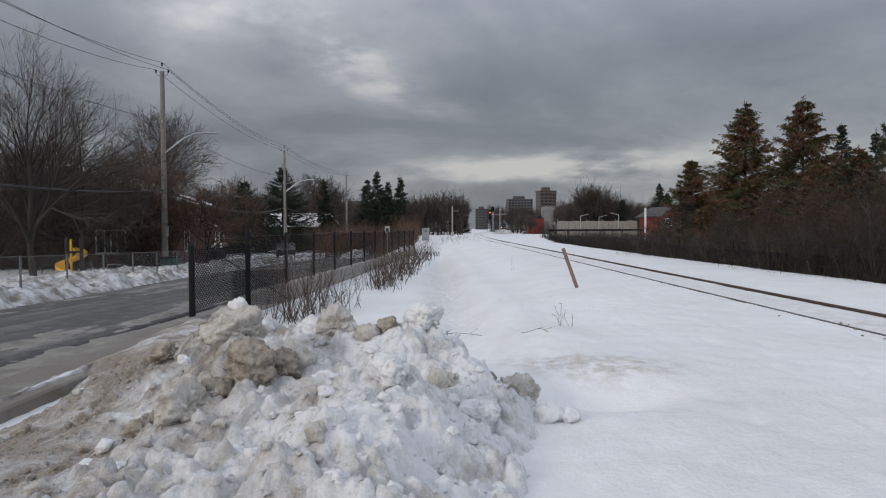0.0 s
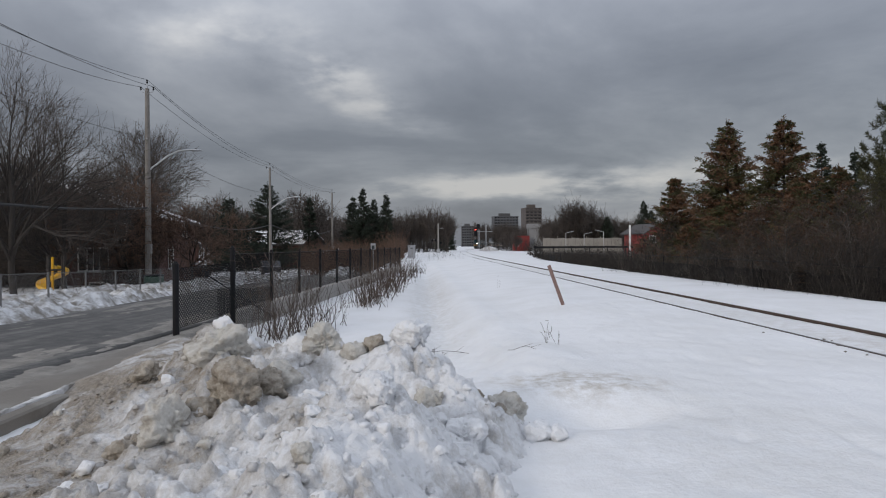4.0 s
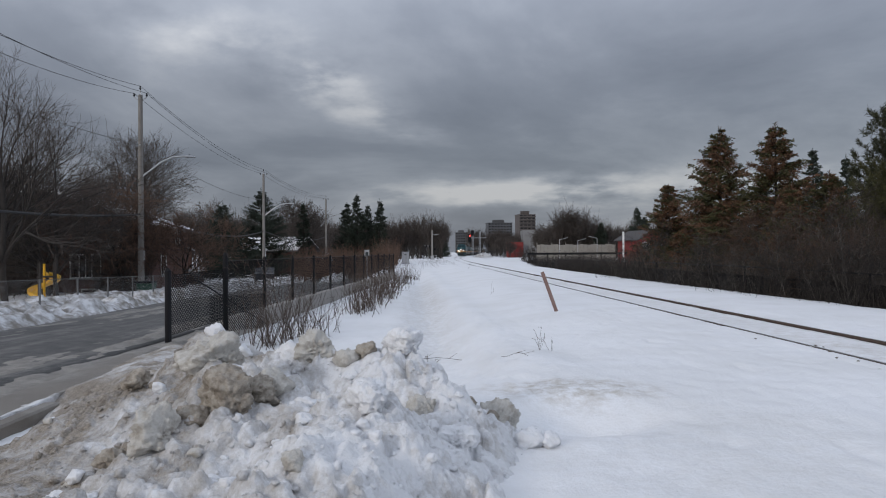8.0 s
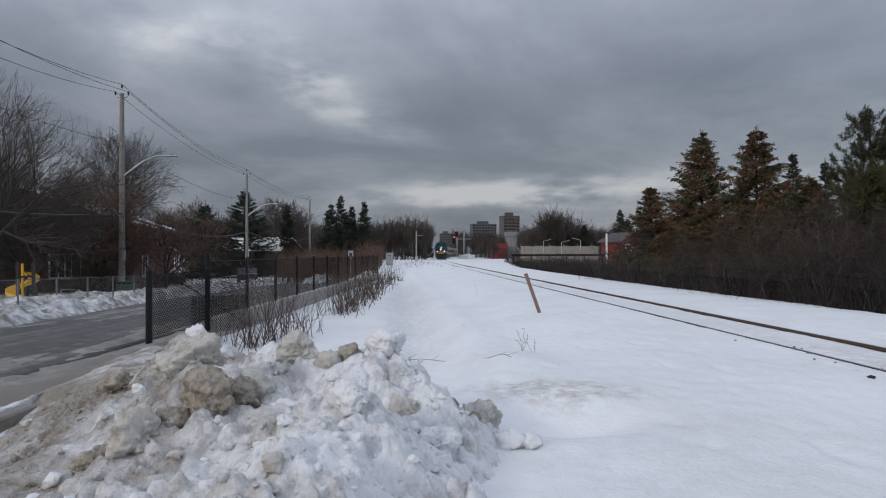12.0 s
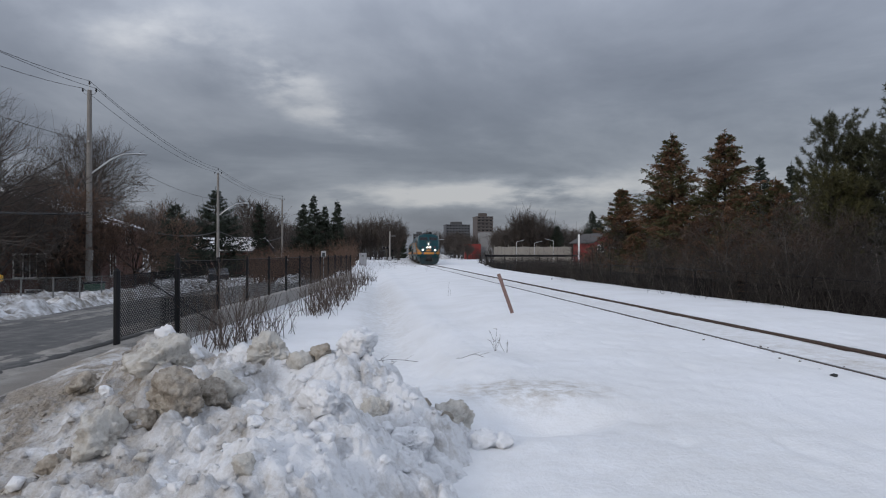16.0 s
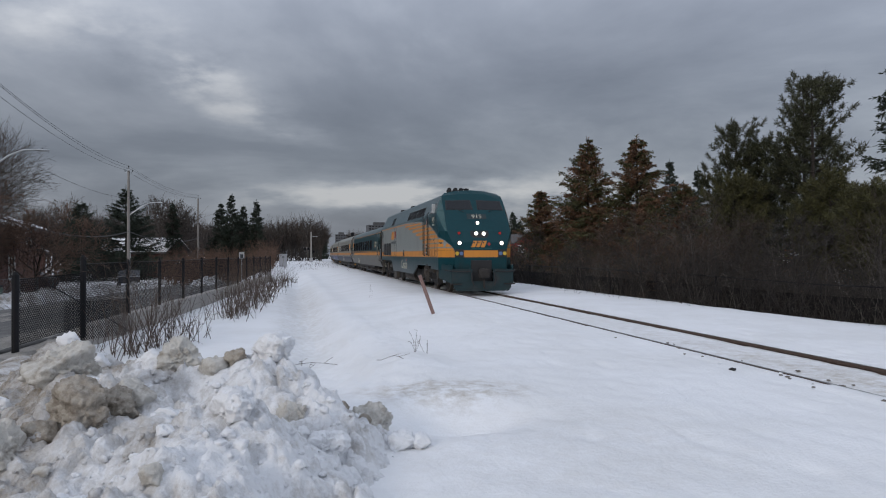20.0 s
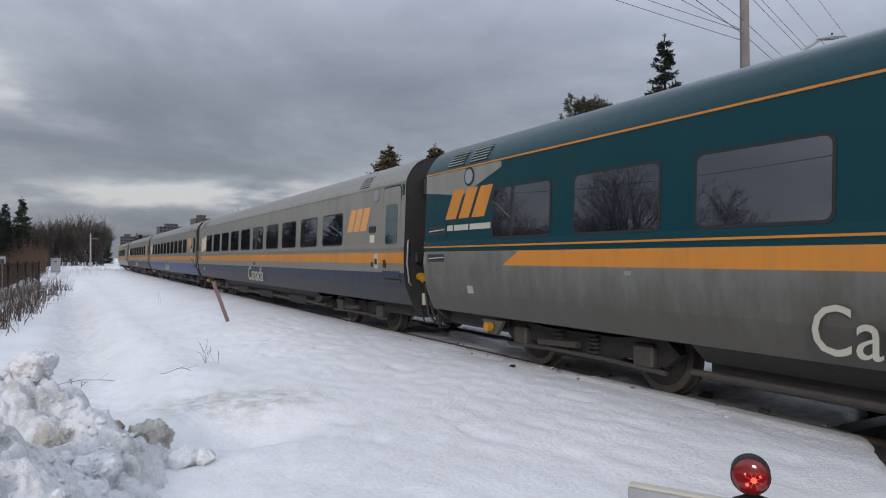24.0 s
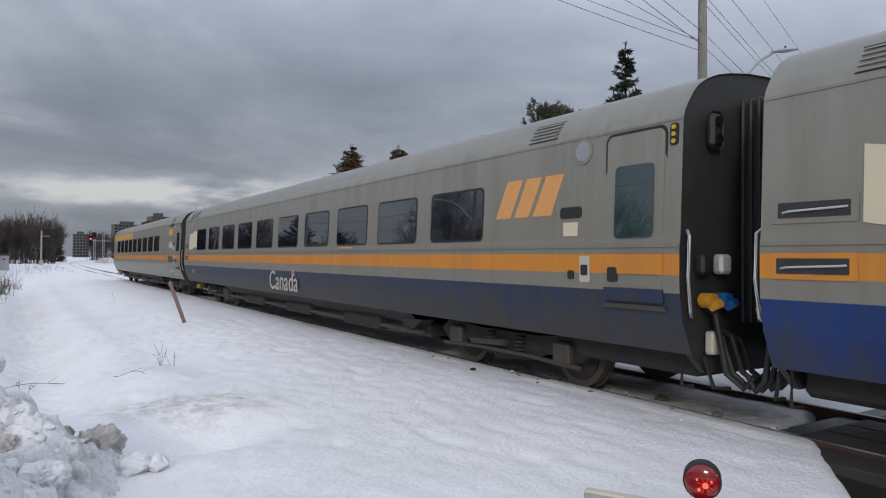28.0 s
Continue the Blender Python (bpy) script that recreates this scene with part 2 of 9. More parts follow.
def snow_material():
    """Crusted snow; speckled tint by the pile and along the trodden path doubles as shade."""
    m = material("snow", (0.82, 0.83, 0.85), 0.55, bump=0.55, bump_scale=20.0, spec=0.3)
    nt = m.node_tree
    coord = nt.nodes.new("ShaderNodeTexCoord")
    n1 = node(nt, "ShaderNodeTexNoise", Scale=0.5, Detail=8.0, Roughness=0.6)
    n2 = node(nt, "ShaderNodeTexNoise", Scale=4.5, Detail=9.0, Roughness=0.72)
    for n in (n1, n2):
        nt.links.new(coord.outputs["Object"], n.inputs["Vector"])
    def near(v, wide):
        mp = nt.nodes.new("ShaderNodeMapping")
        mp.vector_type = "TEXTURE"
        mp.inputs["Location"].default_value, mp.inputs["Scale"].default_value = v, wide
        nt.links.new(coord.outputs["Object"], mp.inputs[0])
        q = nt.nodes.new("ShaderNodeVectorMath")
        q.operation = "LENGTH"
        nt.links.new(mp.outputs[0], q.inputs[0])
        r = nt.nodes.new("ShaderNodeMapRange")
        r.interpolation_type = "SMOOTHSTEP"
        nt.links.new(q.outputs["Value"], r.inputs[0])
        r.inputs[1].default_value, r.inputs[2].default_value, r.inputs[3].default_value, r.inputs[4].default_value = 0.2, 1.0, 1.0, 0.0
        return r.outputs[0]
    # hollow by the pile and trodden path: speckle plus shade put into the colour
    grit_and_shade = math_node(nt, "ADD", math_node(nt, "MULTIPLY", near((1.75, 7.75, 0), (1.5, 0.85, 2)), 0.95), math_node(nt, "MULTIPLY", near((0.2, 30.0, 0), (1.3, 25.0, 3)), 0.60))
    grit_and_shade = math_node(nt, "ADD", grit_and_shade, math_node(nt, "MULTIPLY", near((2.0, 5.4, 0), (3.2, 3.0, 2)), 0.16))
    grit_and_shade = math_node(nt, "ADD", grit_and_shade, math_node(nt, "MULTIPLY", near((7.17, 30.0, 0), (0.75, 60.0, 2)), 0.35))
    grit_and_shade = math_node(nt, "ADD", grit_and_shade, math_node(nt, "MULTIPLY", near((7.17, 0.0, 0), (1.3, 15.0, 2)), 0.9))
    r = nt.nodes.new("ShaderNodeMapRange")
    nt.links.new(n2.outputs["Fac"], r.inputs[0])
    r.inputs[1].default_value, r.inputs[2].default_value = 0.40, 0.66
    f = math_node(nt, "MINIMUM", math_node(nt, "MULTIPLY", math_node(nt, "MULTIPLY", grit_and_shade, r.outputs[0]), 0.9), 0.85)
    base = nt.nodes.new("ShaderNodeValToRGB")
    nt.links.new(n1.outputs["Fac"], base.inputs[0])
    base.color_ramp.elements[0].color, base.color_ramp.elements[1].color = (0.84, 0.85, 0.87, 1), (0.75, 0.755, 0.76, 1)
    base.color_ramp.elements[0].position, base.color_ramp.elements[1].position = 0.4, 0.72
    nt.links.new(blend(nt, f, base.outputs[0], (0.40, 0.35, 0.28)), nt.nodes["Principled BSDF"].inputs["Base Color"])
    return m


ASPHALT = road_material()
SNOW = snow_material()
WET_ASPHALT = material("wet_dark_asphalt", (0.022, 0.021, 0.020), 0.45, vary=0.4, scale=2.5, bump=0.5, bump_scale=50.0, second=(0.055, 0.052, 0.048), second_scale=1.6, second_at=(0.55, 0.75))
DECK = material("sooty_crossing_timber", (0.035, 0.030, 0.026), 0.8, vary=0.4, scale=7.0, bump=0.4, bump_scale=30.0)
WET_CONCRETE = material("wet_concrete", (0.165, 0.145, 0.122), 0.5, vary=0.3, scale=1.6, bump=0.3, bump_scale=40.0, second=(0.26, 0.245, 0.22), second_scale=1.2, second_at=(0.5, 0.7))
SLUSH = material("salted_slush", (0.28, 0.262, 0.235), 0.7, vary=0.35, scale=3.0, bump=0.8, bump_scale=14.0, second=(0.17, 0.155, 0.138), second_scale=2.6, second_at=(0.42, 0.68))
CONCRETE = material("weathered_concrete", (0.30, 0.285, 0.265), 0.85, vary=0.2, scale=2.5, bump=0.3, bump_scale=40.0, streak=(0.17, 0.16, 0.15))
RUST = material("rusty_rail_steel", (0.085, 0.055, 0.042), 0.75, 0.3, vary=0.35, scale=8.0, bump=0.3, bump_scale=50.0)
RAIL_TOP = material("worn_rail_head", (0.25, 0.24, 0.235), 0.35, 0.9, vary=0.2, scale=12.0)
TIE = material("old_tie_timber", (0.085, 0.07, 0.058), 0.9, vary=0.35, scale=9.0, bump=0.4, bump_scale=30.0)
BARK = material("grey_bark", (0.036, 0.030, 0.026), 0.9, vary=0.35, scale=6.0, bump=0.5, bump_scale=25.0)
TWIG = material("bare_twigs", (0.066, 0.053, 0.045), 0.9, island=0.4)
BRUSH = material("brown_brush", (0.034, 0.028, 0.024), 0.9, island=0.65)
RUSTBRUSH = material("rusty_brush", (0.062, 0.040, 0.029), 0.9, island=0.5)
GREYBRUSH = material("grey_dead_brush", (0.105, 0.093, 0.080), 0.9, island=0.5)
REDBRUSH = material("reddish_brush", (0.125, 0.075, 0.052), 0.9, island=0.4)
NEEDLE = material("dark_needles", (0.020, 0.030, 0.018), 0.75, island=0.5)
NEEDLE_OLIVE = material("olive_needles", (0.060, 0.058, 0.020), 0.75, island=0.5)
NEEDLE_BROWN = material("browned_needles", (0.125, 0.064, 0.034), 0.8, island=0.5)
NEEDLE_PINE = material("pine_needles", (0.042, 0.045, 0.020), 0.75, island=0.5)
WEATHERED = material("weathered_pole_wood", (0.21, 0.197, 0.182), 0.85, vary=0.25, scale=4.0, bump=0.4, bump_scale=30.0, streak=(0.14, 0.125, 0.11))
STAKE = material("faded_red_stake", (0.21, 0.135, 0.12), 0.8, vary=0.3, scale=8.0, bump=0.3, bump_scale=40.0)
GALV = material("galvanised_steel", (0.42, 0.43, 0.44), 0.45, 0.7, vary=0.15, scale=6.0)
DULL_GALV = material("dull_galvanised_steel", (0.15, 0.15, 0.15), 0.7, 0.3, vary=0.2, scale=6.0)
BLACKWIRE = material("black_vinyl_wire", (0.010, 0.010, 0.011), 0.7, spec=0.15)
BLACKPOST = material("black_painted_post", (0.009, 0.009, 0.011), 0.55, vary=0.3, scale=6.0, spec=0.2)
CABLE = material("black_cable", (0.02, 0.02, 0.022), 0.6)
BRICK_RED = material("red_brick", (0.095, 0.042, 0.033), 0.85, vary=0.3, scale=5.0, bump=0.3, bump_scale=20.0)
ROOF_SNOW = material("roof_snow", (0.78, 0.79, 0.81), 0.6, vary=0.05, scale=1.0, bump=0.3, bump_scale=3.0)
SHINGLE = material("dark_shingle", (0.07, 0.065, 0.065), 0.85, vary=0.3, scale=3.0, bump=0.3, bump_scale=15.0)
WHITE_TRIM = material("white_painted_trim", (0.72, 0.72, 0.70), 0.5, vary=0.06, scale=4.0)
DARK_GLASS = material("dark_window_glass", (0.012, 0.014, 0.016), 0.06, spec=0.6, coat=0.3)
YELLOW = material("yellow_plastic", (0.72, 0.40, 0.02), 0.4, vary=0.08, scale=4.0)
GREEN_BIN = material("green_plastic_bin", (0.02, 0.06, 0.04), 0.5, vary=0.2, scale=6.0)

# ---- building blocks ----
def thing(name, label, category, group="", kind="", at=(0, 0, 0), turn=0.0):
    ob = new(name)
    ob.empty_display_size = 0.2
    ob.matrix_basis = pose(*at, 0, 0, turn)
    return tagged(ob, label, category, group, kind)


def part(name, bm, mat, parent=None, label="", smooth=False):
    me = bpy.data.meshes.new(name)
    bm.to_mesh(me)
    bm.free()
    return part_mesh(name, me, mat, parent, label, smooth)


def part_mesh(name, me, mat, parent=None, label="", smooth=False):
    me.materials.append(mat)
    if smooth:
        me.polygons.foreach_set("use_smooth", [True] * len(me.polygons))
    ob = new(name, me)
    if parent is not None:
        ob.parent = parent
    return tagged(ob, label)


def raw(name, verts, faces, mat, parent=None, label="", smooth=False):
    me = bpy.data.meshes.new(name)
    verts = np.asarray(verts, np.float32).reshape(-1, 3)
    if len({len(f) for f in faces[:2000]}) > 1 or not isinstance(faces, np.ndarray) and len(faces) < 2000:
        me.from_pydata(verts.tolist(), [], [tuple(int(i) for i in f) for f in faces])
    else:
        q = np.asarray(faces, np.int32)
        k = q.shape[1]
        me.vertices.add(len(verts))
        me.vertices.foreach_set("co", verts.ravel())
        me.loops.add(q.size)
        me.loops.foreach_set("vertex_index", q.ravel())
        me.polygons.add(len(q))
        me.polygons.foreach_set("loop_start", np.arange(0, q.size, k, dtype=np.int32))
    me.update(calc_edges=True)
    return part_mesh(name, me, mat, parent, label, smooth)


def box(bm, x0, x1, y0, y1, z0, z1, bevel=0.0, taper=1.0):
    r = bmesh.ops.create_cube(bm, size=1.0)
    cx, cy = (x0 + x1) / 2, (y0 + y1) / 2
    for v in r["verts"]:
        k = taper if v.co.z > 0 else 1.0
        v.co = Vector((cx + v.co.x * (x1 - x0) * k, cy + v.co.y * (y1 - y0) * k, z0 + (v.co.z + 0.5) * (z1 - z0)))
    if bevel:
        es = list({e for v in r["verts"] for e in v.link_edges})
        bmesh.ops.bevel(bm, geom=es, offset=bevel, segments=1, affect="EDGES")
    return bm


def boxed(*dims, **kw):
    return box(bmesh.new(), *dims, **kw)


def cyl(bm, p0, p1, r0, r1=None, seg=10):
    p0, p1 = Vector(p0), Vector(p1)
    d = p1 - p0
    r1 = r0 if r1 is None else r1
    m = Matrix.Translation((p0 + p1) / 2) @ d.to_track_quat("Z", "Y").to_matrix().to_4x4()
    bmesh.ops.create_cone(bm, cap_ends=True, segments=seg, radius1=r0, radius2=r1, depth=d.length, matrix=m)
    return bm


def rod(*a, **kw):
    return cyl(bmesh.new(), *a, **kw)


def tube(bm, pts, r, seg=6, r_end=None):
    """A bent rod through pts."""
    pts = [Vector(p) for p in pts]
    rings = []
    for i, p in enumerate(pts):
        d = (pts[min(i + 1, len(pts) - 1)] - pts[max(i - 1, 0)]).normalized()
        side = d.cross(Vector((0, 0, 1)))
        side = side.normalized() if side.length > 0.05 else Vector((1, 0, 0))
        up = side.cross(d)
        k = r if r_end is None else r + (r_end - r) * i / (len(pts) - 1)
        rings.append([bm.verts.new(p + k * (math.cos(a) * side + math.sin(a) * up)) for a in (2 * math.pi * j / seg for j in range(seg))])
    for a, b in zip(rings, rings[1:]):
        for j in range(seg):
            bm.faces.new((a[j], a[(j + 1) % seg], b[(j + 1) % seg], b[j]))
    bm.faces.new(rings[0][::-1]), bm.faces.new(rings[-1])
    return bm


def prism(bm, outline, y0, y1):
    """A closed outline of (x, z), drawn out along y."""
    a = [bm.verts.new((x, y0, z)) for x, z in outline]
    b = [bm.verts.new((x, y1, z)) for x, z in outline]
    n = len(outline)
    for i in range(n):
        bm.faces.new((a[i], a[(i + 1) % n], b[(i + 1) % n], b[i]))
    bm.faces.new(a[::-1]), bm.faces.new(b)
    bmesh.ops.recalc_face_normals(bm, faces=bm.faces[:])
    return bm


def plate(bm, outline, x0, x1):
    """A closed outline of (y, z), drawn out along x."""
    a = [bm.verts.new((x0, y, z)) for y, z in outline]
    b = [bm.verts.new((x1, y, z)) for y, z in outline]
    n = len(outline)
    for i in range(n):
        bm.faces.new((a[i], a[(i + 1) % n], b[(i + 1) % n], b[i]))
    bm.faces.new(a[::-1]), bm.faces.new(b)
    bmesh.ops.recalc_face_normals(bm, faces=bm.faces[:])
    return bm


def rounded(y0, y1, z0, z1, r, n=4):
    out = []
    for cy, cz, a0 in ((y1 - r, z0 + r, -90), (y1 - r, z1 - r, 0), (y0 + r, z1 - r, 90), (y0 + r, z0 + r, 180)):
        for i in range(n + 1):
            a = radians(a0 + 90 * i / n)
            out.append((cy + r * math.cos(a), cz + r * math.sin(a)))
    return out


def smoothstep(a, b, v):
    k = np.clip((v - a) / (b - a), 0, 1)
    return k * k * (3 - 2 * k)


def fbm(x, y, seed=0.0, octaves=4):
    return sum(noise.noise(Vector((x * 2 ** o + seed, y * 2 ** o - seed, seed * 0.37))) / 2 ** o for o in range(octaves))


def soft_noise(x, y, scale, seed):
    """Smooth noise over arrays, about -1 to 1."""
    table = np.random.default_rng(seed).uniform(-1, 1, (256, 256))
    u, v = x * scale + 1000.0, y * scale + 1000.0
    i, j = np.floor(u).astype(int), np.floor(v).astype(int)
    fu, fv = u - i, v - j
    fu, fv = fu * fu * (3 - 2 * fu), fv * fv * (3 - 2 * fv)
    q = lambda p, r: table[p % 256, r % 256]
    return (q(i, j) * (1 - fu) + q(i + 1, j) * fu) * (1 - fv) + (q(i, j + 1) * (1 - fu) + q(i + 1, j + 1) * fu) * fv


# ---- the line of the track, the ground, the roads ----
RAIL_X, GAUGE = 6.42, 1.507
MID = RAIL_X + GAUGE / 2


def track_x(y):
    """Middle of the track: straight past the crossing, then an easy bend."""
    return MID + 0.000315 * np.maximum(np.asarray(y, float) - 80, 0) ** 2


def road_z(y):
    return np.clip(-0.022 * (np.asarray(y, float) - 7), -1.3, 0.06)


def road_right(y):
    return -5.0 + 0 * np.asarray(y, float)


def crossing_side(x, y):
    """Positive over the cleared crossing, negative on the snow beside it."""
    return (x - 6.27) * 0.62 - (y - 3.3) * 0.78


def ground_z(x, y):
    x, y = np.asarray(x, float), np.asarray(y, float)
    tx = track_x(y)
    d = x - tx
    z = -0.015 + 0 * x
    bed = smoothstep(-0.80, -0.72, d) * (1 - smoothstep(0.74, 0.95, d))
    z = z - 0.05 * bed
    z = z + 0.03 * smoothstep(0.95, 1.8, d) - 0.4 * smoothstep(4.0, 9.0, d) * smoothstep(6, 12, y)
    swale = smoothstep(8.0, 15.0, y) * (1 - smoothstep(-6.5, -2.8, d)) * (1 - smoothstep(70, 110, y))
    z = z - 0.42 * swale
    rd = 1 - smoothstep(-5.0, -4.1, x)
    z = z * (1 - rd) + rd * (road_z(y) - 0.06)
    z = z - 0.9 * smoothstep(9.5, 30, d) * smoothstep(10, 30, y) * (1 - smoothstep(90, 160, y))
    clear = smoothstep(0.0, 0.22, crossing_side(x, y)) * (1 - smoothstep(4.0, 4.3, y))
    z = np.where(d < 14, z - 0.26 * clear, z)
    return z


def steps(lo, fine_lo, fine_hi, hi, fine, grow=1.12):
    out = list(np.arange(fine_lo, fine_hi, fine))
    a, s = fine_hi, fine
    while a < hi:
        out.append(a)
        s *= grow
        a += s
    out.append(hi)
    a, s = fine_lo, fine
    while a > lo:
        s *= grow
        a -= s
        out.insert(0, max(a, lo))
    return np.array(out)


def grid_faces(n, m):
    a = (np.arange(n - 1)[:, None] * m + np.arange(m - 1)[None]).reshape(-1)
    return np.stack([a, a + 1, a + 1 + m, a + m], 1)


def PATH_X(y):
    """Middle of the trodden path between the fence and the track."""
    return np.interp(y, PATH_Y, PATH_AT)


PATH_Y, PATH_AT = [6, 10, 21, 38, 62, 90], [0.6, 0.5, 0.3, 0.1, -0.1, 0.2]


def make_ground():
    xs = steps(-900, -4.4, 9.5, 900, 0.055, 1.09)
    ys = steps(-900, 1.8, 16, 2200, 0.07, 1.055)
    X, Y = np.meshgrid(xs, ys)
    Z = ground_z(X, Y)
    # trodden crust, footprints and wind ripples
    for j in range(X.shape[0]):
        for i in range(X.shape[1]):
            x, y = X[j, i], Y[j, i]
            if -8 < x < 18 and -6 < y < 70:
                k = 0.020 * fbm(x * 0.7, y * 0.5, 3.0, 3)
                if y < 22:
                    k += 0.016 * noise.noise((x * 4.2, y * 2.6, 1.0)) + 0.009 * noise.noise((x * 11, y * 7, 4.0)) - 0.022 * max(0.0, noise.noise((x * 3.3, y * 2.0, 8.0)) - 0.28) * 3
                if abs(x - MID) < 0.9:
                    k *= 0.6
                if 8 < y < 55:
                    trod = math.exp(-((x - PATH_X(y) - 0.3) / 0.9) ** 2)
                    k += trod * (0.05 * noise.noise((x * 4.5, y * 2.2, 12.0)) + 0.03 * noise.noise((x * 9.0, y * 4.5, 15.0)))
                near = abs(x - (RAIL_X - 0.05))
                if near < 0.25 and y < 14:
                    k = abs(k) * 0.5 + (0.025 if y < 7 else 0.006)
                Z[j, i] += k
            elif y > 60:
                Z[j, i] += 0.08 * noise.noise((x * 0.06, y * 0.06, 7.0))
    # a trodden path along the hollow by the fence
    along = smoothstep(7.5, 10.0, Y) * (1 - smoothstep(60, 80, Y))
    way = PATH_X(Y)
    Z -= 0.25 * np.exp(-((X - way) / 0.60) ** 2) * along
    Z += 0.12 * np.exp(-((X - way - 1.2) / 0.55) ** 2) * along
    # low hummock and the hollow beside the pile
    Z += 0.05 * np.exp(-((X - 1.75) / 0.55) ** 2 - ((Y - 7.7) / 0.45) ** 2)
    Z -= 0.26 * np.exp(-((X - 1.7) / 0.75) ** 2 - ((Y - 6.6) / 0.5) ** 2)
    n, m = X.shape
    verts = np.stack([X, Y, Z], -1).reshape(-1, 3)
    faces = grid_faces(n, m)
    ob = raw("ground", verts, faces, SNOW, smooth=True)
    return tagged(ob, "snow-covered ground, trodden and crusted beside the railway track", "ground", kind="structure")


def sheet(name, x0, x1, y0, y1, dx, dy, zf, mat, label, category, kind="structure"):
    """A strip of paving that follows a height, with thickness."""
    xs, ys = np.linspace(x0, x1, max(2, int((x1 - x0) / dx))), np.linspace(y0, y1, max(2, int((y1 - y0) / dy)))
    X, Y = np.meshgrid(xs, ys)
    Z = zf(X, Y)
    n, m = X.shape
    v = np.concatenate([np.stack([X, Y, Z], -1).reshape(-1, 3), np.stack([X, Y, Z - 0.12], -1).reshape(-1, 3)])
    o = n * m
    f = [(j * m + i, j * m + i + 1, (j + 1) * m + i + 1, (j + 1) * m + i) for j in range(n - 1) for i in range(m - 1)]
    f += [(j * m, (j + 1) * m, (j + 1) * m + o, j * m + o) for j in range(n - 1)] + [(j * m + m - 1, j * m + m - 1 + o, (j + 1) * m + m - 1 + o, (j + 1) * m + m - 1) for j in range(n - 1)]
    f += [(i, i + o, i + 1 + o, i + 1) for i in range(m - 1)]
    return tagged(raw(name, v, f, mat, smooth=True), label, category, kind=kind)


make_ground()
sheet("road", -11.2, -5.0, -12, 160, 0.4, 0.8, lambda x, y: road_z(y) + 0.02 + 0.03 * np.cos((x + 8.1) / 3.1 * 1.4), ASPHALT, "worn grey asphalt side road, damp and streaked with salt", "road")


# rails
def rail_profile():
    return [(-0.07, -0.172), (0.07, -0.172), (0.07, -0.158), (0.012, -0.14), (0.010, -0.05), (0.034, -0.04), (0.036, -0.006), (0.028, 0.0), (-0.028, 0.0), (-0.036, -0.006), (-0.034, -0.04), (-0.010, -0.05), (-0.012, -0.14), (-0.07, -0.158)]


def make_rail(off, parent):
    ys = [-60, -30, -10] + list(range(0, 80, 10)) + list(range(80, 500, 6))
    prof = rail_profile()
    v, f = [], []
    for y in ys:
        x = float(track_x(y)) + off
        v += [(x + px, y, pz) for px, pz in prof]
    n = len(prof)
    for k in range(len(ys) - 1):
        f += [(k * n + i, k * n + (i + 1) % n, (k + 1) * n + (i + 1) % n, (k + 1) * n + i) for i in range(n)]
    r = raw("rail", v, f, RUST, parent)
    hv, hf = [], []
    for y in ys:
        x = float(track_x(y)) + off
        hv += [(x - 0.027, y, 0.0015), (x + 0.027, y, 0.0015)]
    hf = [(2 * k, 2 * k + 1, 2 * k + 3, 2 * k + 2) for k in range(len(ys) - 1)]
    raw("rail_head", hv, hf, RAIL_TOP, r, "polished running surface of the rail")


track = thing("railway_track", "single railway track, rusty rails half buried in snow", "track", kind="structure")
make_rail(-GAUGE / 2, track)
make_rail(GAUGE / 2, track)

# ---- the train ----
TEAL = material("teal_paint", (0.004, 0.040, 0.050), 0.30, vary=0.10, scale=1.5, bump=0.05, bump_scale=3.0, second=(0.014, 0.040, 0.044), second_scale=0.7, second_at=(0.55, 0.85), spec=0.22)
# pale livery accents; on the cab's corner facets it imitates reflected sky
PALE_TEAL_AND_SHEEN = material("pale_teal_and_sky_sheen", (0.026, 0.080, 0.082), 0.25, vary=0.10, scale=1.5)
LOCO_GREY = material("loco_grey_paint", (0.215, 0.235, 0.225), 0.4, vary=0.08, scale=1.2, bump=0.04, bump_scale=3.0, second=(0.17, 0.178, 0.165), second_scale=0.9, second_at=(0.48, 0.75), spec=0.3)
COACH_GREY = material("dusty_coach_grey", (0.232, 0.232, 0.206), 0.38, vary=0.08, scale=1.4, bump=0.05, bump_scale=2.5, streak=(0.155, 0.145, 0.12), spec=0.35)
TEAL_SKIRT = material("dusty_skirt_grey", (0.17, 0.172, 0.158), 0.5, vary=0.15, scale=1.4, streak=(0.10, 0.095, 0.082), spec=0.25)
ROOF_GREY = material("dull_roof_grey", (0.225, 0.23, 0.21), 0.5, vary=0.12, scale=1.2, streak=(0.19, 0.19, 0.165))
ORANGE = material("orange_stripe_paint", (0.55, 0.21, 0.025), 0.45, vary=0.08, scale=2.0, streak=(0.36, 0.15, 0.04), second=(0.50, 0.20, 0.03), second_scale=1.5, second_at=(0.5, 0.8))
FADED_ORANGE = material("faded_orange_vinyl", (0.62, 0.30, 0.10), 0.55, vary=0.12, scale=5.0)
YELLOW_WRAP = material("golden_vinyl_wrap", (0.62, 0.34, 0.05), 0.45, vary=0.10, scale=2.0, streak=(0.42, 0.25, 0.06))
BLUE = material("navy_skirt_paint", (0.008, 0.034, 0.140), 0.42, vary=0.15, scale=1.2, streak=(0.03, 0.045, 0.085), spec=0.3)
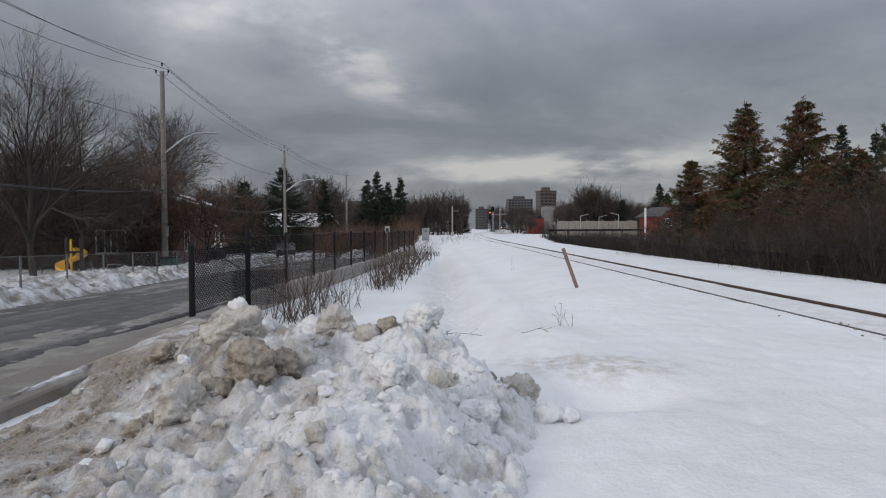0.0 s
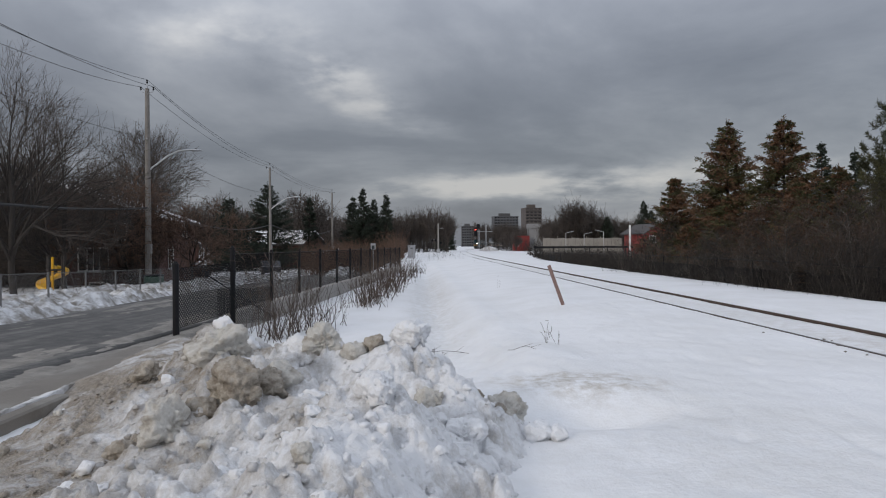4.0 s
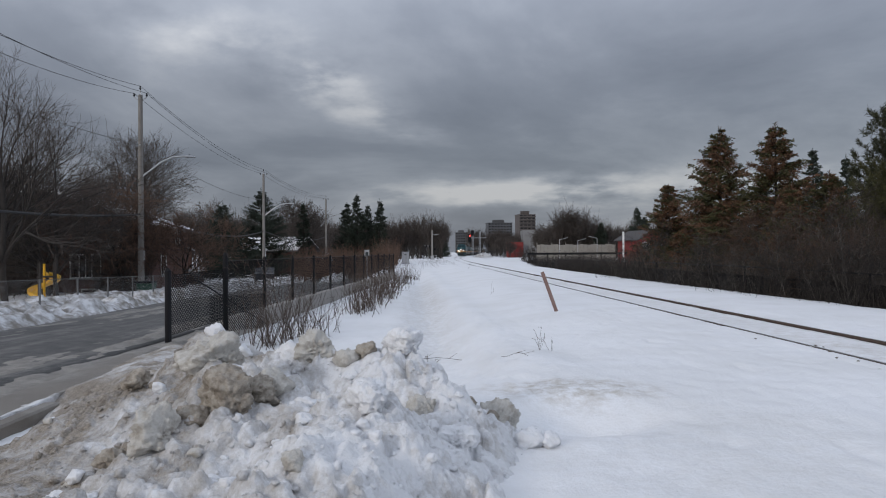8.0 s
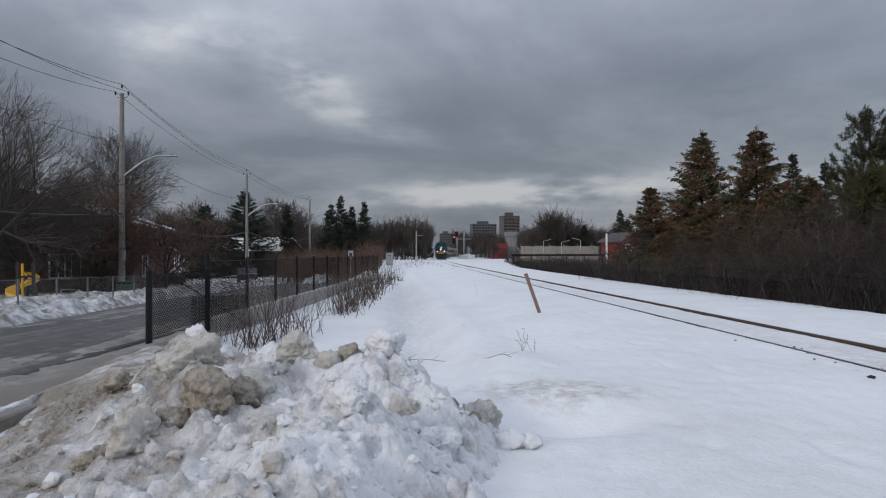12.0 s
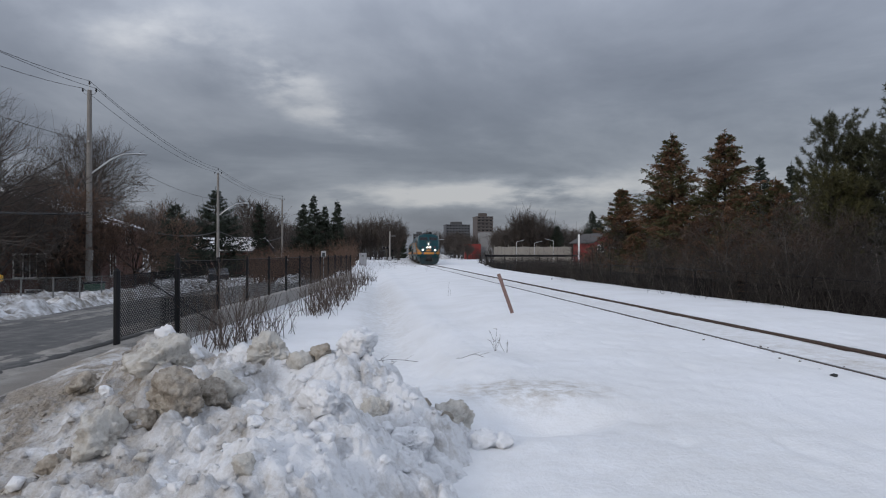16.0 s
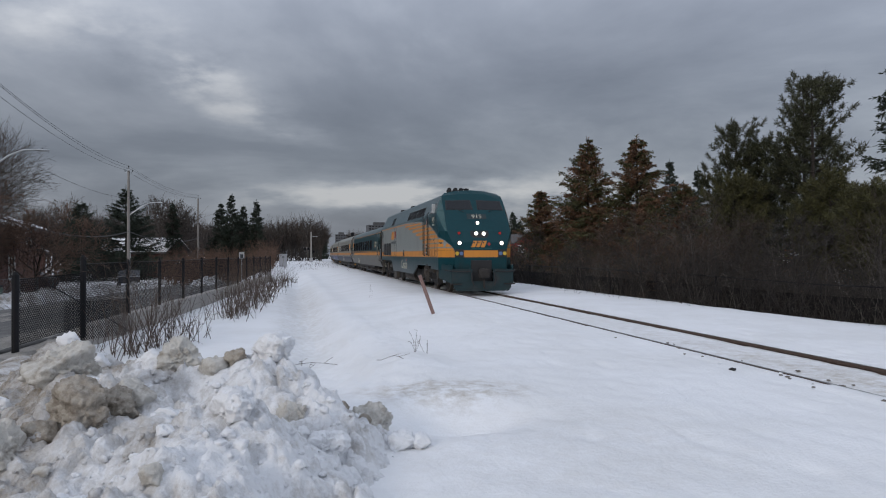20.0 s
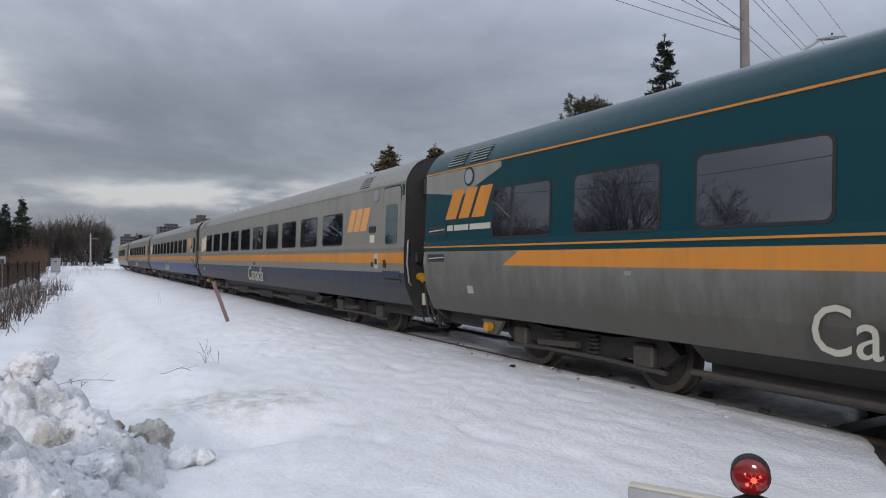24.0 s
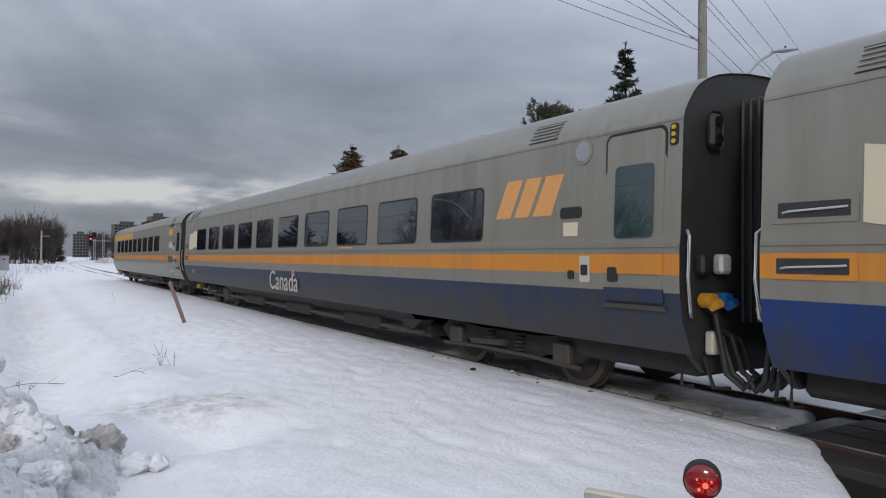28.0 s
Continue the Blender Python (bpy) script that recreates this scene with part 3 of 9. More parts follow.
DUSTY_BLUE = material("dusty_navy_paint", (0.016, 0.034, 0.080), 0.5, vary=0.3, scale=1.6, streak=(0.030, 0.031, 0.036), second=(0.038, 0.037, 0.038), second_scale=0.8, second_at=(0.5, 0.8), spec=0.25)
CREAM = material("cream_vinyl", (0.57, 0.51, 0.37), 0.55, vary=0.06, scale=5.0)
WHITE_INK = material("white_lettering", (0.43, 0.42, 0.345), 0.5, vary=0.05, scale=6.0)
# teal with grime patches, its base darkened for the front's shade
SHADED_DIRTY_TEAL = material("grimy_shaded_teal_paint", (0.004, 0.022, 0.026), 0.5, vary=0.2, scale=2.0, second=(0.035, 0.030, 0.026), second_scale=1.8, second_at=(0.5, 0.75))
DARK_INK = material("dark_lettering", (0.03, 0.04, 0.045), 0.5)
RED_INK = material("red_vinyl", (0.30, 0.03, 0.025), 0.5)
END_BLACK = material("sooty_end_wall", (0.026, 0.026, 0.025), 0.6, vary=0.4, scale=4.0, bump=0.2, bump_scale=15.0)
RUBBER = material("black_rubber", (0.014, 0.014, 0.015), 0.6, vary=0.3, scale=8.0)
GRIME = material("grimy_running_gear", (0.024, 0.021, 0.019), 0.75, 0.2, vary=0.4, scale=6.0, bump=0.3, bump_scale=20.0)
GRIME_PALE = material("dusty_cast_steel", (0.062, 0.054, 0.046), 0.7, 0.2, vary=0.3, scale=6.0, bump=0.3, bump_scale=25.0)
WHEEL = material("dusty_wheel_steel", (0.075, 0.065, 0.055), 0.6, 0.4, vary=0.3, scale=7.0)
COACH_GLASS = material("tinted_coach_glass", (0.006, 0.009, 0.015), 0.015, spec=0.5)
COACH_GLASS.node_tree.nodes["Principled BSDF"].inputs["IOR"].default_value = 2.9
DOOR_GLASS = material("green_door_glass", (0.012, 0.035, 0.034), 0.02, spec=0.5)
DOOR_GLASS.node_tree.nodes["Principled BSDF"].inputs["IOR"].default_value = 2.7
CAB_GLASS = material("cab_glass", (0.005, 0.006, 0.008), 0.03, spec=0.5)
CAB_GLASS.node_tree.nodes["Principled BSDF"].inputs["IOR"].default_value = 1.48
MIRROR_GREY = material("pale_mirror_back", (0.42, 0.43, 0.42), 0.4, 0.2, vary=0.1)
LENS_GREEN = material("green_lens", (0.03, 0.22, 0.10), 0.2)
PLUG_BLUE = material("blue_plug", (0.012, 0.09, 0.30), 0.45, vary=0.2, scale=9.0)
LOUVRE = material("black_louvre", (0.012, 0.012, 0.013), 0.6)
LAMP = material("lit_headlamp", (0.9, 0.9, 0.85), 0.2, emit=(1.0, 0.93, 0.80), strength=30.0)
# the whole bowl emits, standing in for the headlamp's glare
LAMP_BOWL_GLARE = material("lamp_reflector_glare", (0.6, 0.6, 0.56), 0.25, 0.6, emit=(1.0, 0.92, 0.78), strength=1.2)
LENS_RED = material("red_lens", (0.35, 0.02, 0.02), 0.2)
LENS_BLUE = material("blue_lens", (0.10, 0.16, 0.30), 0.2)
LENS_AMBER = material("amber_lens", (0.55, 0.36, 0.05), 0.25)
CHROME = material("bare_steel", (0.5, 0.5, 0.5), 0.3, 0.9)
HOSE_YELLOW = material("yellow_plug", (0.45, 0.22, 0.015), 0.5)


road_film(DUSTY_BLUE, (0.050, 0.046, 0.041), 0.75, 1.55, 0.85)
road_film(BLUE, (0.040, 0.040, 0.042), 0.55, 1.20, 0.75)
road_film(COACH_GREY, (0.165, 0.152, 0.122), 1.6, 3.3, 0.55)
road_film(TEAL_SKIRT, (0.075, 0.069, 0.058), 0.9, 1.9, 0.85)
road_film(LOCO_GREY, (0.13, 0.125, 0.112), 0.7, 1.6, 0.7)
road_film(TEAL, (0.022, 0.030, 0.030), 0.75, 1.35, 0.55)


def coach_side(z):
    pts = COACH_OUTLINE
    for (xa, za), (xb, zb) in zip(pts, pts[1:]):
        if za <= z <= zb:
            return xa + (xb - xa) * (z - za) / (zb - za)
    return pts[0][0] if z < pts[0][1] else pts[-1][0]


COACH_OUTLINE = [(1.18, 0.52), (1.40, 0.72), (1.54, 1.05), (1.585, 1.33), (1.59, 1.51), (1.59, 1.72), (1.59, 1.80), (1.575, 1.90), (1.53, 3.06), (1.505, 3.14), (1.46, 3.22), (1.39, 3.325), (1.30, 3.42), (1.17, 3.495), (1.0, 3.56), (0.78, 3.605), (0.5, 3.64), (0.0, 3.66)]
LOCO_OUTLINE = [(1.523, 1.20), (1.525, 1.46), (1.525, 1.73), (1.525, 3.20), (1.51, 3.28), (1.13, 4.02), (0.95, 4.14), (0.5, 4.23), (0.0, 4.26)]


def loco_side(z):
    pts = LOCO_OUTLINE
    for (xa, za), (xb, zb) in zip(pts, pts[1:]):
        if za <= z <= zb:
            return xa + (xb - xa) * (z - za) / (zb - za)
    return pts[0][0] if z < pts[0][1] else pts[-1][0]


def strip_body(name, outline, y0, y1, mats, parent, label=""):
    """Side strips between the points of a half outline, on both sides, each with its material; mats has one per strip."""
    used = []
    for m in mats:
        if m not in used:
            used.append(m)
    n = max(1, int((y1 - y0) / 4))
    ys = [y0 + (y1 - y0) * i / n for i in range(n + 1)]
    v, f, mi = [], [], []
    for s in (1, -1):
        base = len(v)
        for y in ys:
            v += [(s * x, y, z) for x, z in outline]
        k = len(outline)
        for j in range(n):
            for i in range(k - 1):
                q = (base + j * k + i, base + (j + 1) * k + i, base + (j + 1) * k + i + 1, base + j * k + i + 1)
                f.append(q if s > 0 else q[::-1])
                mi.append(used.index(mats[i]))
    ob = raw(name, v, f, used[0], parent, label)
    for m in used[1:]:
        ob.data.materials.append(m)
    ob.data.polygons.foreach_set("material_index", mi)
    return ob


def on_side(name, outline, side, mat, parent, lift=0.004, depth=0.02, label="", s=1):
    """A flat panel with the outline (y, z) that lies on a vehicle's side, lift metres proud."""
    bm = bmesh.new()
    a = [bm.verts.new((s * (side(z) - depth), y, z)) for y, z in outline]
    b = [bm.verts.new((s * (side(z) + lift), y, z)) for y, z in outline]
    n = len(outline)
    for i in range(n):
        bm.faces.new((a[i], a[(i + 1) % n], b[(i + 1) % n], b[i]))
    bm.faces.new(b)
    bmesh.ops.recalc_face_normals(bm, faces=bm.faces[:])
    return part(name, bm, mat, parent, label)


def lettering(name, body, size, m, mat, parent, label, stretch=1.0):
    """Raised flat letters; m places the text plane."""
    cu = bpy.data.curves.new(name, "FONT")
    cu.body, cu.size, cu.extrude, cu.align_x, cu.align_y = body, size, 0.003, "CENTER", "CENTER"
    cu.resolution_u = 3
    ob = new(name, cu)
    me = bpy.data.meshes.new_from_object(ob)
    bpy.data.objects.remove(ob)
    me.transform(m @ Matrix.Diagonal((stretch, 1, 1, 1)))
    return part_mesh(name, me, mat, parent, label)


def side_plane(x, y, z):
    return Matrix(((0, 0, 1, x), (1, 0, 0, y), (0, 1, 0, z), (0, 0, 0, 1)))


def slanted_mark(y0, y1, z0, z1, side, mat, parent, lift=0.006):
    """Three slanted strokes of the operator's mark."""
    w, h = (y1 - y0), (z1 - z0)
    for shape in ([(0.0, 0), (0.24, 0), (0.42, 1), (0.18, 1)],
                  [(0.30, 0), (0.52, 0), (0.70, 1), (0.48, 1)],
                  [(0.58, 0), (0.84, 0), (1.0, 1), (0.76, 1)]):
        on_side("mark_stroke", [(y0 + a * w, z0 + b * h) for a, b in shape], side, mat, parent, lift)


def disc(bm, c, axis, r, depth, seg=20):
    c, a = Vector(c), Vector(axis).normalized()
    return cyl(bm, c - a * depth / 2, c + a * depth / 2, r, r, seg)


def wheelset(y, parent, r):
    ax = part("wheelset", rod((-0.80, 0, 0), (0.80, 0, 0), 0.085, seg=12), GRIME, parent, "axle with two flanged steel wheels")
    ax.location = (0, y, r)
    for s in (1, -1):
        bm = bmesh.new()
        disc(bm, (s * 0.745, 0, 0), (1, 0, 0), r, 0.125, 32)
        disc(bm, (s * 0.67, 0, 0), (1, 0, 0), r + 0.028, 0.03, 32)
        w = part("wheel", bm, WHEEL, ax)
        bm = bmesh.new()
        disc(bm, (s * 0.815, 0, 0), (1, 0, 0), r * 0.80, 0.02, 24)
        disc(bm, (s * 0.84, 0, 0), (1, 0, 0), r * 0.26, 0.08, 14)
        for k in range(8):
            a = math.pi * k / 4
            disc(bm, (s * 0.83, 0.42 * r * math.cos(a), 0.42 * r * math.sin(a)), (1, 0, 0), 0.025, 0.03, 6)
        part("hub", bm, GRIME, ax)
    WHEELSETS.append((ax, r))
    return ax


WHEELSETS = []


def coach_bogie(yc, parent):
    b = part("bogie", boxed(-0.95, 0.95, yc - 0.32, yc + 0.32, 0.48, 0.70, bevel=0.04), GRIME, parent, "grimy two-axle passenger bogie")
    for s in (1, -1):
        bm = bmesh.new()
        plate(bm, [(yc - 1.75, 0.52), (yc - 1.55, 0.36), (yc - 0.9, 0.40), (yc - 0.5, 0.26), (yc + 0.5, 0.26), (yc + 0.9, 0.40), (yc + 1.55, 0.36), (yc + 1.75, 0.52), (yc + 1.5, 0.70), (yc + 0.7, 0.62), (yc - 0.7, 0.62), (yc - 1.5, 0.70)], s * 0.95, s * 1.07)
        part("side_frame", bm, GRIME, b)
        for dy in (-1.25, 1.25):
            part("axle_box", boxed(min(s * 0.97, s * 1.16), max(s * 0.97, s * 1.16), yc + dy - 0.16, yc + dy + 0.16, 0.32, 0.60, bevel=0.03), GRIME_PALE, b)
        for dy in (-0.35, 0.35):
            bm = bmesh.new()
            cyl(bm, (s * 1.06, yc + dy, 0.39), (s * 1.06, yc + dy, 0.64), 0.05, seg=8)
            for k in range(5):
                disc(bm, (s * 1.06, yc + dy, 0.40 + 0.055 * k), (0, 0, 1), 0.10, 0.03, 12)
            part("coil_spring", bm, GRIME, b)
        bm = bmesh.new()
        tube(bm, [(s * 1.12, yc - 1.6, 0.30), (s * 1.13, yc - 0.6, 0.34), (s * 1.13, yc + 0.6, 0.34), (s * 1.12, yc + 1.6, 0.30)], 0.03, 6)
        cyl(bm, (s * 1.15, yc - 0.75, 0.42), (s * 1.15, yc + 0.1, 0.46), 0.05, seg=8)
        part("brake_rod", bm, GRIME_PALE, b)
    for dy in (-1.25, 1.25):
        wheelset(yc + dy, parent, 0.455)
    return b


def louvre_box(y0, y1, z0, z1, side, parent, n, mat=None, slant=0.0, name="vent"):
    """A framed grille with its slats."""
    base = on_side(name, [(y0, z0), (y1, z0), (y1 + slant, z1), (y0 + slant, z1)], side, LOUVRE, parent, 0.004)
    bm = bmesh.new()
    for k in range(n):
        za, zb = z0 + (z1 - z0) * (k + 0.25) / n, z0 + (z1 - z0) * (k + 0.7) / n
        sh = slant * (k + 0.5) / n
        a = [bm.verts.new((side(z) + dx, y + sh, z)) for y, z, dx in ((y0 + 0.02, za, 0.022), (y1 - 0.02, za, 0.022), (y1 - 0.02, zb, 0.006), (y0 + 0.02, zb, 0.006))]
        bm.faces.new(a)
        a = [bm.verts.new((side(z) + dx, y + sh, z)) for y, z, dx in ((y0 + 0.02, za, 0.022), (y0 + 0.02, za - 0.004, 0.003), (y1 - 0.02, za - 0.004, 0.003), (y1 - 0.02, za, 0.022))]
        bm.faces.new(a)
    part("slats", bm, mat or RUBBER, base)
    return base


def end_details(parent, sgn, yend, full=True):
    """Dark end wall with gangway bellows, hoses and sockets; sgn +1 at the leading end."""
    outline = [(x * 0.985, z) for x, z in COACH_OUTLINE]
    ring = outline + [(-x, z) for x, z in outline[::-1][1:]]
    e = part("end_wall", prism(bmesh.new(), ring, yend - sgn * 0.03, yend - sgn * 0.10), END_BLACK, parent, "sooty black end wall")
    bm = bmesh.new()
    box(bm, -0.62, 0.62, min(yend - sgn * 0.04, yend + sgn * 0.40), max(yend - sgn * 0.04, yend + sgn * 0.40), 1.05, 3.30, bevel=0.05)
    g = part("gangway_bellows", bm, RUBBER, e, "black rubber gangway bellows")
    bm = bmesh.new()
    for k in range(4):
        yy = yend + sgn * (0.03 + 0.09 * k)
        box(bm, -0.66, 0.66, yy - 0.02, yy + 0.02, 1.02, 3.34, bevel=0.015)
    part("bellows_fold", bm, END_BLACK, e)
    bm = bmesh.new()
    box(bm, -0.14, 0.14, min(yend, yend + sgn * 0.46), max(yend, yend + sgn * 0.46), 0.72, 0.98, bevel=0.05)
    part("coupler", bm, GRIME, e)
    if full:
        y = yend + sgn * 0.0
        bm = bmesh.new()
        box(bm, 0.98, 1.20, min(y, y + sgn * 0.07), max(y, y + sgn * 0.07), 2.78, 3.16, bevel=0.05)
        part("marker_light_box", bm, RUBBER, e)
        for z in (2.88, 3.06):
            part("marker_lens", disc(bmesh.new(), (1.09, y + sgn * 0.08, z), (0, 1, 0), 0.055, 0.02, 12), COACH_GLASS, e)
        for x, z, m in ((1.30, 1.62, RUBBER), (1.02, 1.62, MIRROR_GREY)):
            bm = bmesh.new()
            box(bm, x - 0.09, x + 0.09, min(y, y + sgn * 0.12), max(y, y + sgn * 0.12), z - 0.1, z + 0.1, bevel=0.03)
            part("socket_box", bm, m, e)
        for x, m, nm in ((1.26, HOSE_YELLOW, "yellow_plug"), (1.02, PLUG_BLUE, "blue_plug")):
            bm = bmesh.new()
            disc(bm, (x, y + sgn * 0.08, 1.26), (0, 1, 0), 0.075, 0.14, 12)
            disc(bm, (x, y + sgn * 0.17, 1.22), (0, 1, 0.5), 0.045, 0.12, 10)
            part(nm, bm, m, e)
        for x, z0, m in ((0.95, 0.95, RUBBER), (1.10, 0.95, RUBBER), (1.20, 1.18, RUBBER), (0.80, 0.9, RUBBER)):
            bm = bmesh.new()
            tube(bm, [(x, y, z0), (x, y + sgn * 0.12, z0 - 0.05), (x - 0.03, y + sgn * 0.22, 0.55), (x - 0.1, y + sgn * 0.36, 0.42), (x - 0.12, y + sgn * 0.46, 0.55)], 0.03, 7)
            part("hose", bm, m, e)
        bm = bmesh.new()
        tube(bm, [(1.50, y + sgn * 0.02, 1.95), (1.53, y + sgn * 0.07, 1.90), (1.55, y + sgn * 0.07, 1.5), (1.50, y + sgn * 0.06, 1.15), (1.44, y + sgn * 0.02, 1.10)], 0.017, 6)
        part("grab_rail", bm, GALV, e, "steel grab rail")
        bm = bmesh.new()
        box(bm, 1.05, 1.22, min(y, y + sgn * 0.10), max(y, y + sgn * 0.10), 0.72, 0.95, bevel=0.02)
        part("junction_box", bm, WHITE_INK, e)
        bm = bmesh.new()
        tube(bm, [(1.35, y - sgn * 0.15, 0.75), (1.37, y - sgn * 0.15, 0.40), (1.2, y - sgn * 0.15, 0.38)], 0.02, 6)
        tube(bm, [(1.25, y + sgn * 0.02, 0.70), (1.2, y + sgn * 0.1, 0.40), (1.0, y + sgn * 0.14, 0.38)], 0.02, 6)
        part("foot_stirrup", bm, GRIME, e)
    return e


H = 11.985


def coach(name, label, scheme, number=""):
    c = thing(name, label, "railway coach", group="coaches of the passenger train")
    up, low, roof = {"blue": (COACH_GREY, BLUE, ROOF_GREY), "teal": (TEAL, TEAL_SKIRT, TEAL), "wrap": (COACH_GREY, COACH_GREY, ROOF_GREY)}[scheme]
    if scheme == "blue" and number != "3341":
        low = DUSTY_BLUE
    belt = COACH_GREY if scheme != "teal" else TEAL_SKIRT
    mats = [GRIME, low, low, belt, ORANGE, up, up, up]
    strip_body("body_side", COACH_OUTLINE[1:9], -H, H, mats[1:], c)
    strip_body("belly", COACH_OUTLINE[:2], -H + 5.75, H - 5.75, [GRIME], c, "grimy underbelly between the bogies")
    strip_body("roof", COACH_OUTLINE[8:], -H, H, [up] * 2 + [roof] * 7, c).data.polygons.foreach_set("use_smooth", [True] * (2 * 9 * max(1, int(2 * H / 4))))
    bm = bmesh.new()
    for z, r in ((3.06, 0.010), (1.80, 0.012)):
        for s in (1, -1):
            x = coach_side(z)
            box(bm, min(s * (x - 0.02), s * (x + r)), max(s * (x - 0.02), s * (x + r)), -H + 0.01, H - 0.01, z - 0.012, z + 0.012)
    part("rain_strip", bm, up if scheme != "teal" else ORANGE, c)
    part("underframe", boxed(-1.30, 1.30, -H + 0.3, H - 0.3, 0.70, 0.80), GRIME, c)
    part("underfloor_equipment", boxed(-1.05, 1.05, -6.3, 6.3, 0.30, 0.54, bevel=0.03), GRIME, c)
    # added dark boxes hide the snow, imitating shade beneath the ends
    for s in (1, -1):
        part("end_shade_box", boxed(-1.15, 1.15, min(s * (H - 1.95), s * (H - 0.12)), max(s * (H - 1.95), s * (H - 0.12)), 0.46, 0.74, bevel=0.05), GRIME, c)
    for x, z in ((1.22, 0.40), (1.05, 0.34)):
        part("brake_pipe", rod((x, -H + 5.6, z), (x, H - 5.6, z), 0.035, seg=8), GRIME_PALE, c)
    for yy in (-4.2, -0.6, 3.1):
        part("equipment_case", boxed(-1.28, 1.28, yy, yy + 1.7, 0.30, 0.54, bevel=0.04), GRIME, c)
    # windows: ten bays, seen as dark tinted panes in rubber
    for k in range(10):
        if scheme == "teal" and k == 0:
            continue
        if scheme == "wrap" and k == 0:
            continue
        d = 3.36 + 1.888 * k
        y1, y0 = H - d, H - d - 1.44
        for s in (1, -1):
            w = on_side("window", rounded(y0, y1, 1.90, 2.66, 0.09), coach_side, RUBBER, c, 0.006, s=s)
            on_side("pane", rounded(y0 + 0.03, y1 - 0.03, 1.93, 2.63, 0.075), coach_side, COACH_GLASS, w, 0.0085, 0.004, s=s)
    # door at the leading end
    y1, y0 = H - 0.18, H - 1.03
    door = on_side("door", rounded(y0, y1, 1.20, 3.03, 0.10), coach_side, RUBBER, c, 0.004)
    on_side("door_leaf", rounded(y0 + 0.032, y1 - 0.032, 1.232, 2.998, 0.08), coach_side, up, door, 0.012, 0.004)
    if scheme != "wrap":
        on_side("door_stripe", [(y0 + 0.02, 1.51), (y1 - 0.02, 1.51), (y1 - 0.02, 1.72), (y0 + 0.02, 1.72)], coach_side, ORANGE, door, 0.0145, 0.002)
        on_side("door_foot", [(y0 + 0.02, 1.22), (y1 - 0.02, 1.22), (y1 - 0.02, 1.36), (y0 + 0.02, 1.36)], coach_side, low, door, 0.0145, 0.002)
    on_side("door_pane", rounded(y0 + 0.16, y1 - 0.16, 1.89, 2.66, 0.06), coach_side, DOOR_GLASS, door, 0.016, 0.003)
    on_side("door_handle", rounded(y0 + 0.08, y0 + 0.22, 1.42, 1.58, 0.03), coach_side, RUBBER, door, 0.018, 0.003)
    on_side("door_threshold", [(y0, 1.14), (y1, 1.14), (y1, 1.19), (y0, 1.19)], coach_side, GRIME_PALE, c, 0.03, 0.02)
    on_side("number_lamp", rounded(y0 - 0.72, y0 - 0.36, 2.14, 2.27, 0.04), coach_side, RUBBER, c, 0.014)
    on_side("notice", [(y0 - 0.66, 1.93), (y0 - 0.42, 1.93), (y0 - 0.42, 2.09), (y0 - 0.66, 2.09)], coach_side, CREAM, c, 0.008)
    lat = on_side("release_latch", rounded(y0 - 0.36, y0 - 0.20, 1.40, 1.70, 0.03), coach_side, WHITE_INK, c, 0.012)
    on_side("latch_pull", rounded(y0 - 0.33, y0 - 0.23, 1.48, 1.60, 0.02), coach_side, RUBBER, lat, 0.022)
    on_side("intercom", rounded(y0 - 0.56, y0 - 0.46, 1.43, 1.53, 0.02), coach_side, RUBBER, c, 0.012)
    for s_y, n in ((H - 2.43, 0.56), (-H + 0.75, 0.55), (-H + 1.45, 0.55)):
        louvre_box(s_y, s_y + n, 3.12, 3.36, coach_side, c, 5, ROOF_GREY, name="roof_vent")
    for yy in (H - 1.39, -H + 1.5):
        bm = bmesh.new()
        disc(bm, (coach_side(2.90), yy, 2.90), (1, 0, 0.04), 0.15, 0.03, 24)
        a = part("speaker_disc", bm, up, c)
        bm = bmesh.new()
        disc(bm, (coach_side(2.90), yy, 2.90), (1, 0, 0.04), 0.115, 0.04, 24)
        part("grille", bm, GALV, a)
    on = on_side("signal_lamps", rounded(H - 0.15, H - 0.05, 2.80, 3.02, 0.03), coach_side, RUBBER, c, 0.012)
    bm = bmesh.new()
    for z in (2.84, 2.91, 2.98):
        disc(bm, (coach_side(z) + 0.012, H - 0.10, z), (1, 0, 0), 0.024, 0.03, 10)
    part("signal_lens", bm, LENS_GREEN if number == "3340" else LENS_AMBER, on)
    # latches at the trailing end
    for z, m in ((2.08, up), (1.615, ORANGE if scheme != "teal" else TEAL_SKIRT)):
        r = on_side("latch_recess", rounded(-H + 0.10, -H + 0.82, z - 0.11, z + 0.11, 0.01), coach_side, m, c, 0.010)
        on_side("recess", rounded(-H + 0.16, -H + 0.76, z - 0.065, z + 0.065, 0.01), coach_side, END_BLACK, r, 0.0125, 0.002)
        bm = bmesh.new()
        tube(bm, [(coach_side(z) + 0.01, -H + 0.20, z - 0.02), (coach_side(z) + 0.03, -H + 0.26, z - 0.01), (coach_side(z) + 0.03, -H + 0.68, z + 0.005), (coach_side(z) + 0.01, -H + 0.74, z + 0.01)], 0.010, 6)
        part("bar", bm, CHROME, r)
    on_side("hatch", rounded(-H + 1.45, -H + 1.62, 1.06, 1.18, 0.01), coach_side, GALV, c, 0.006)
    bm = bmesh.new()
    disc(bm, (1.42, -H + 1.85, 0.56), (1, 0, 0), 0.07, 0.10, 14)
    part("filler_cap", bm, HOSE_YELLOW, c)
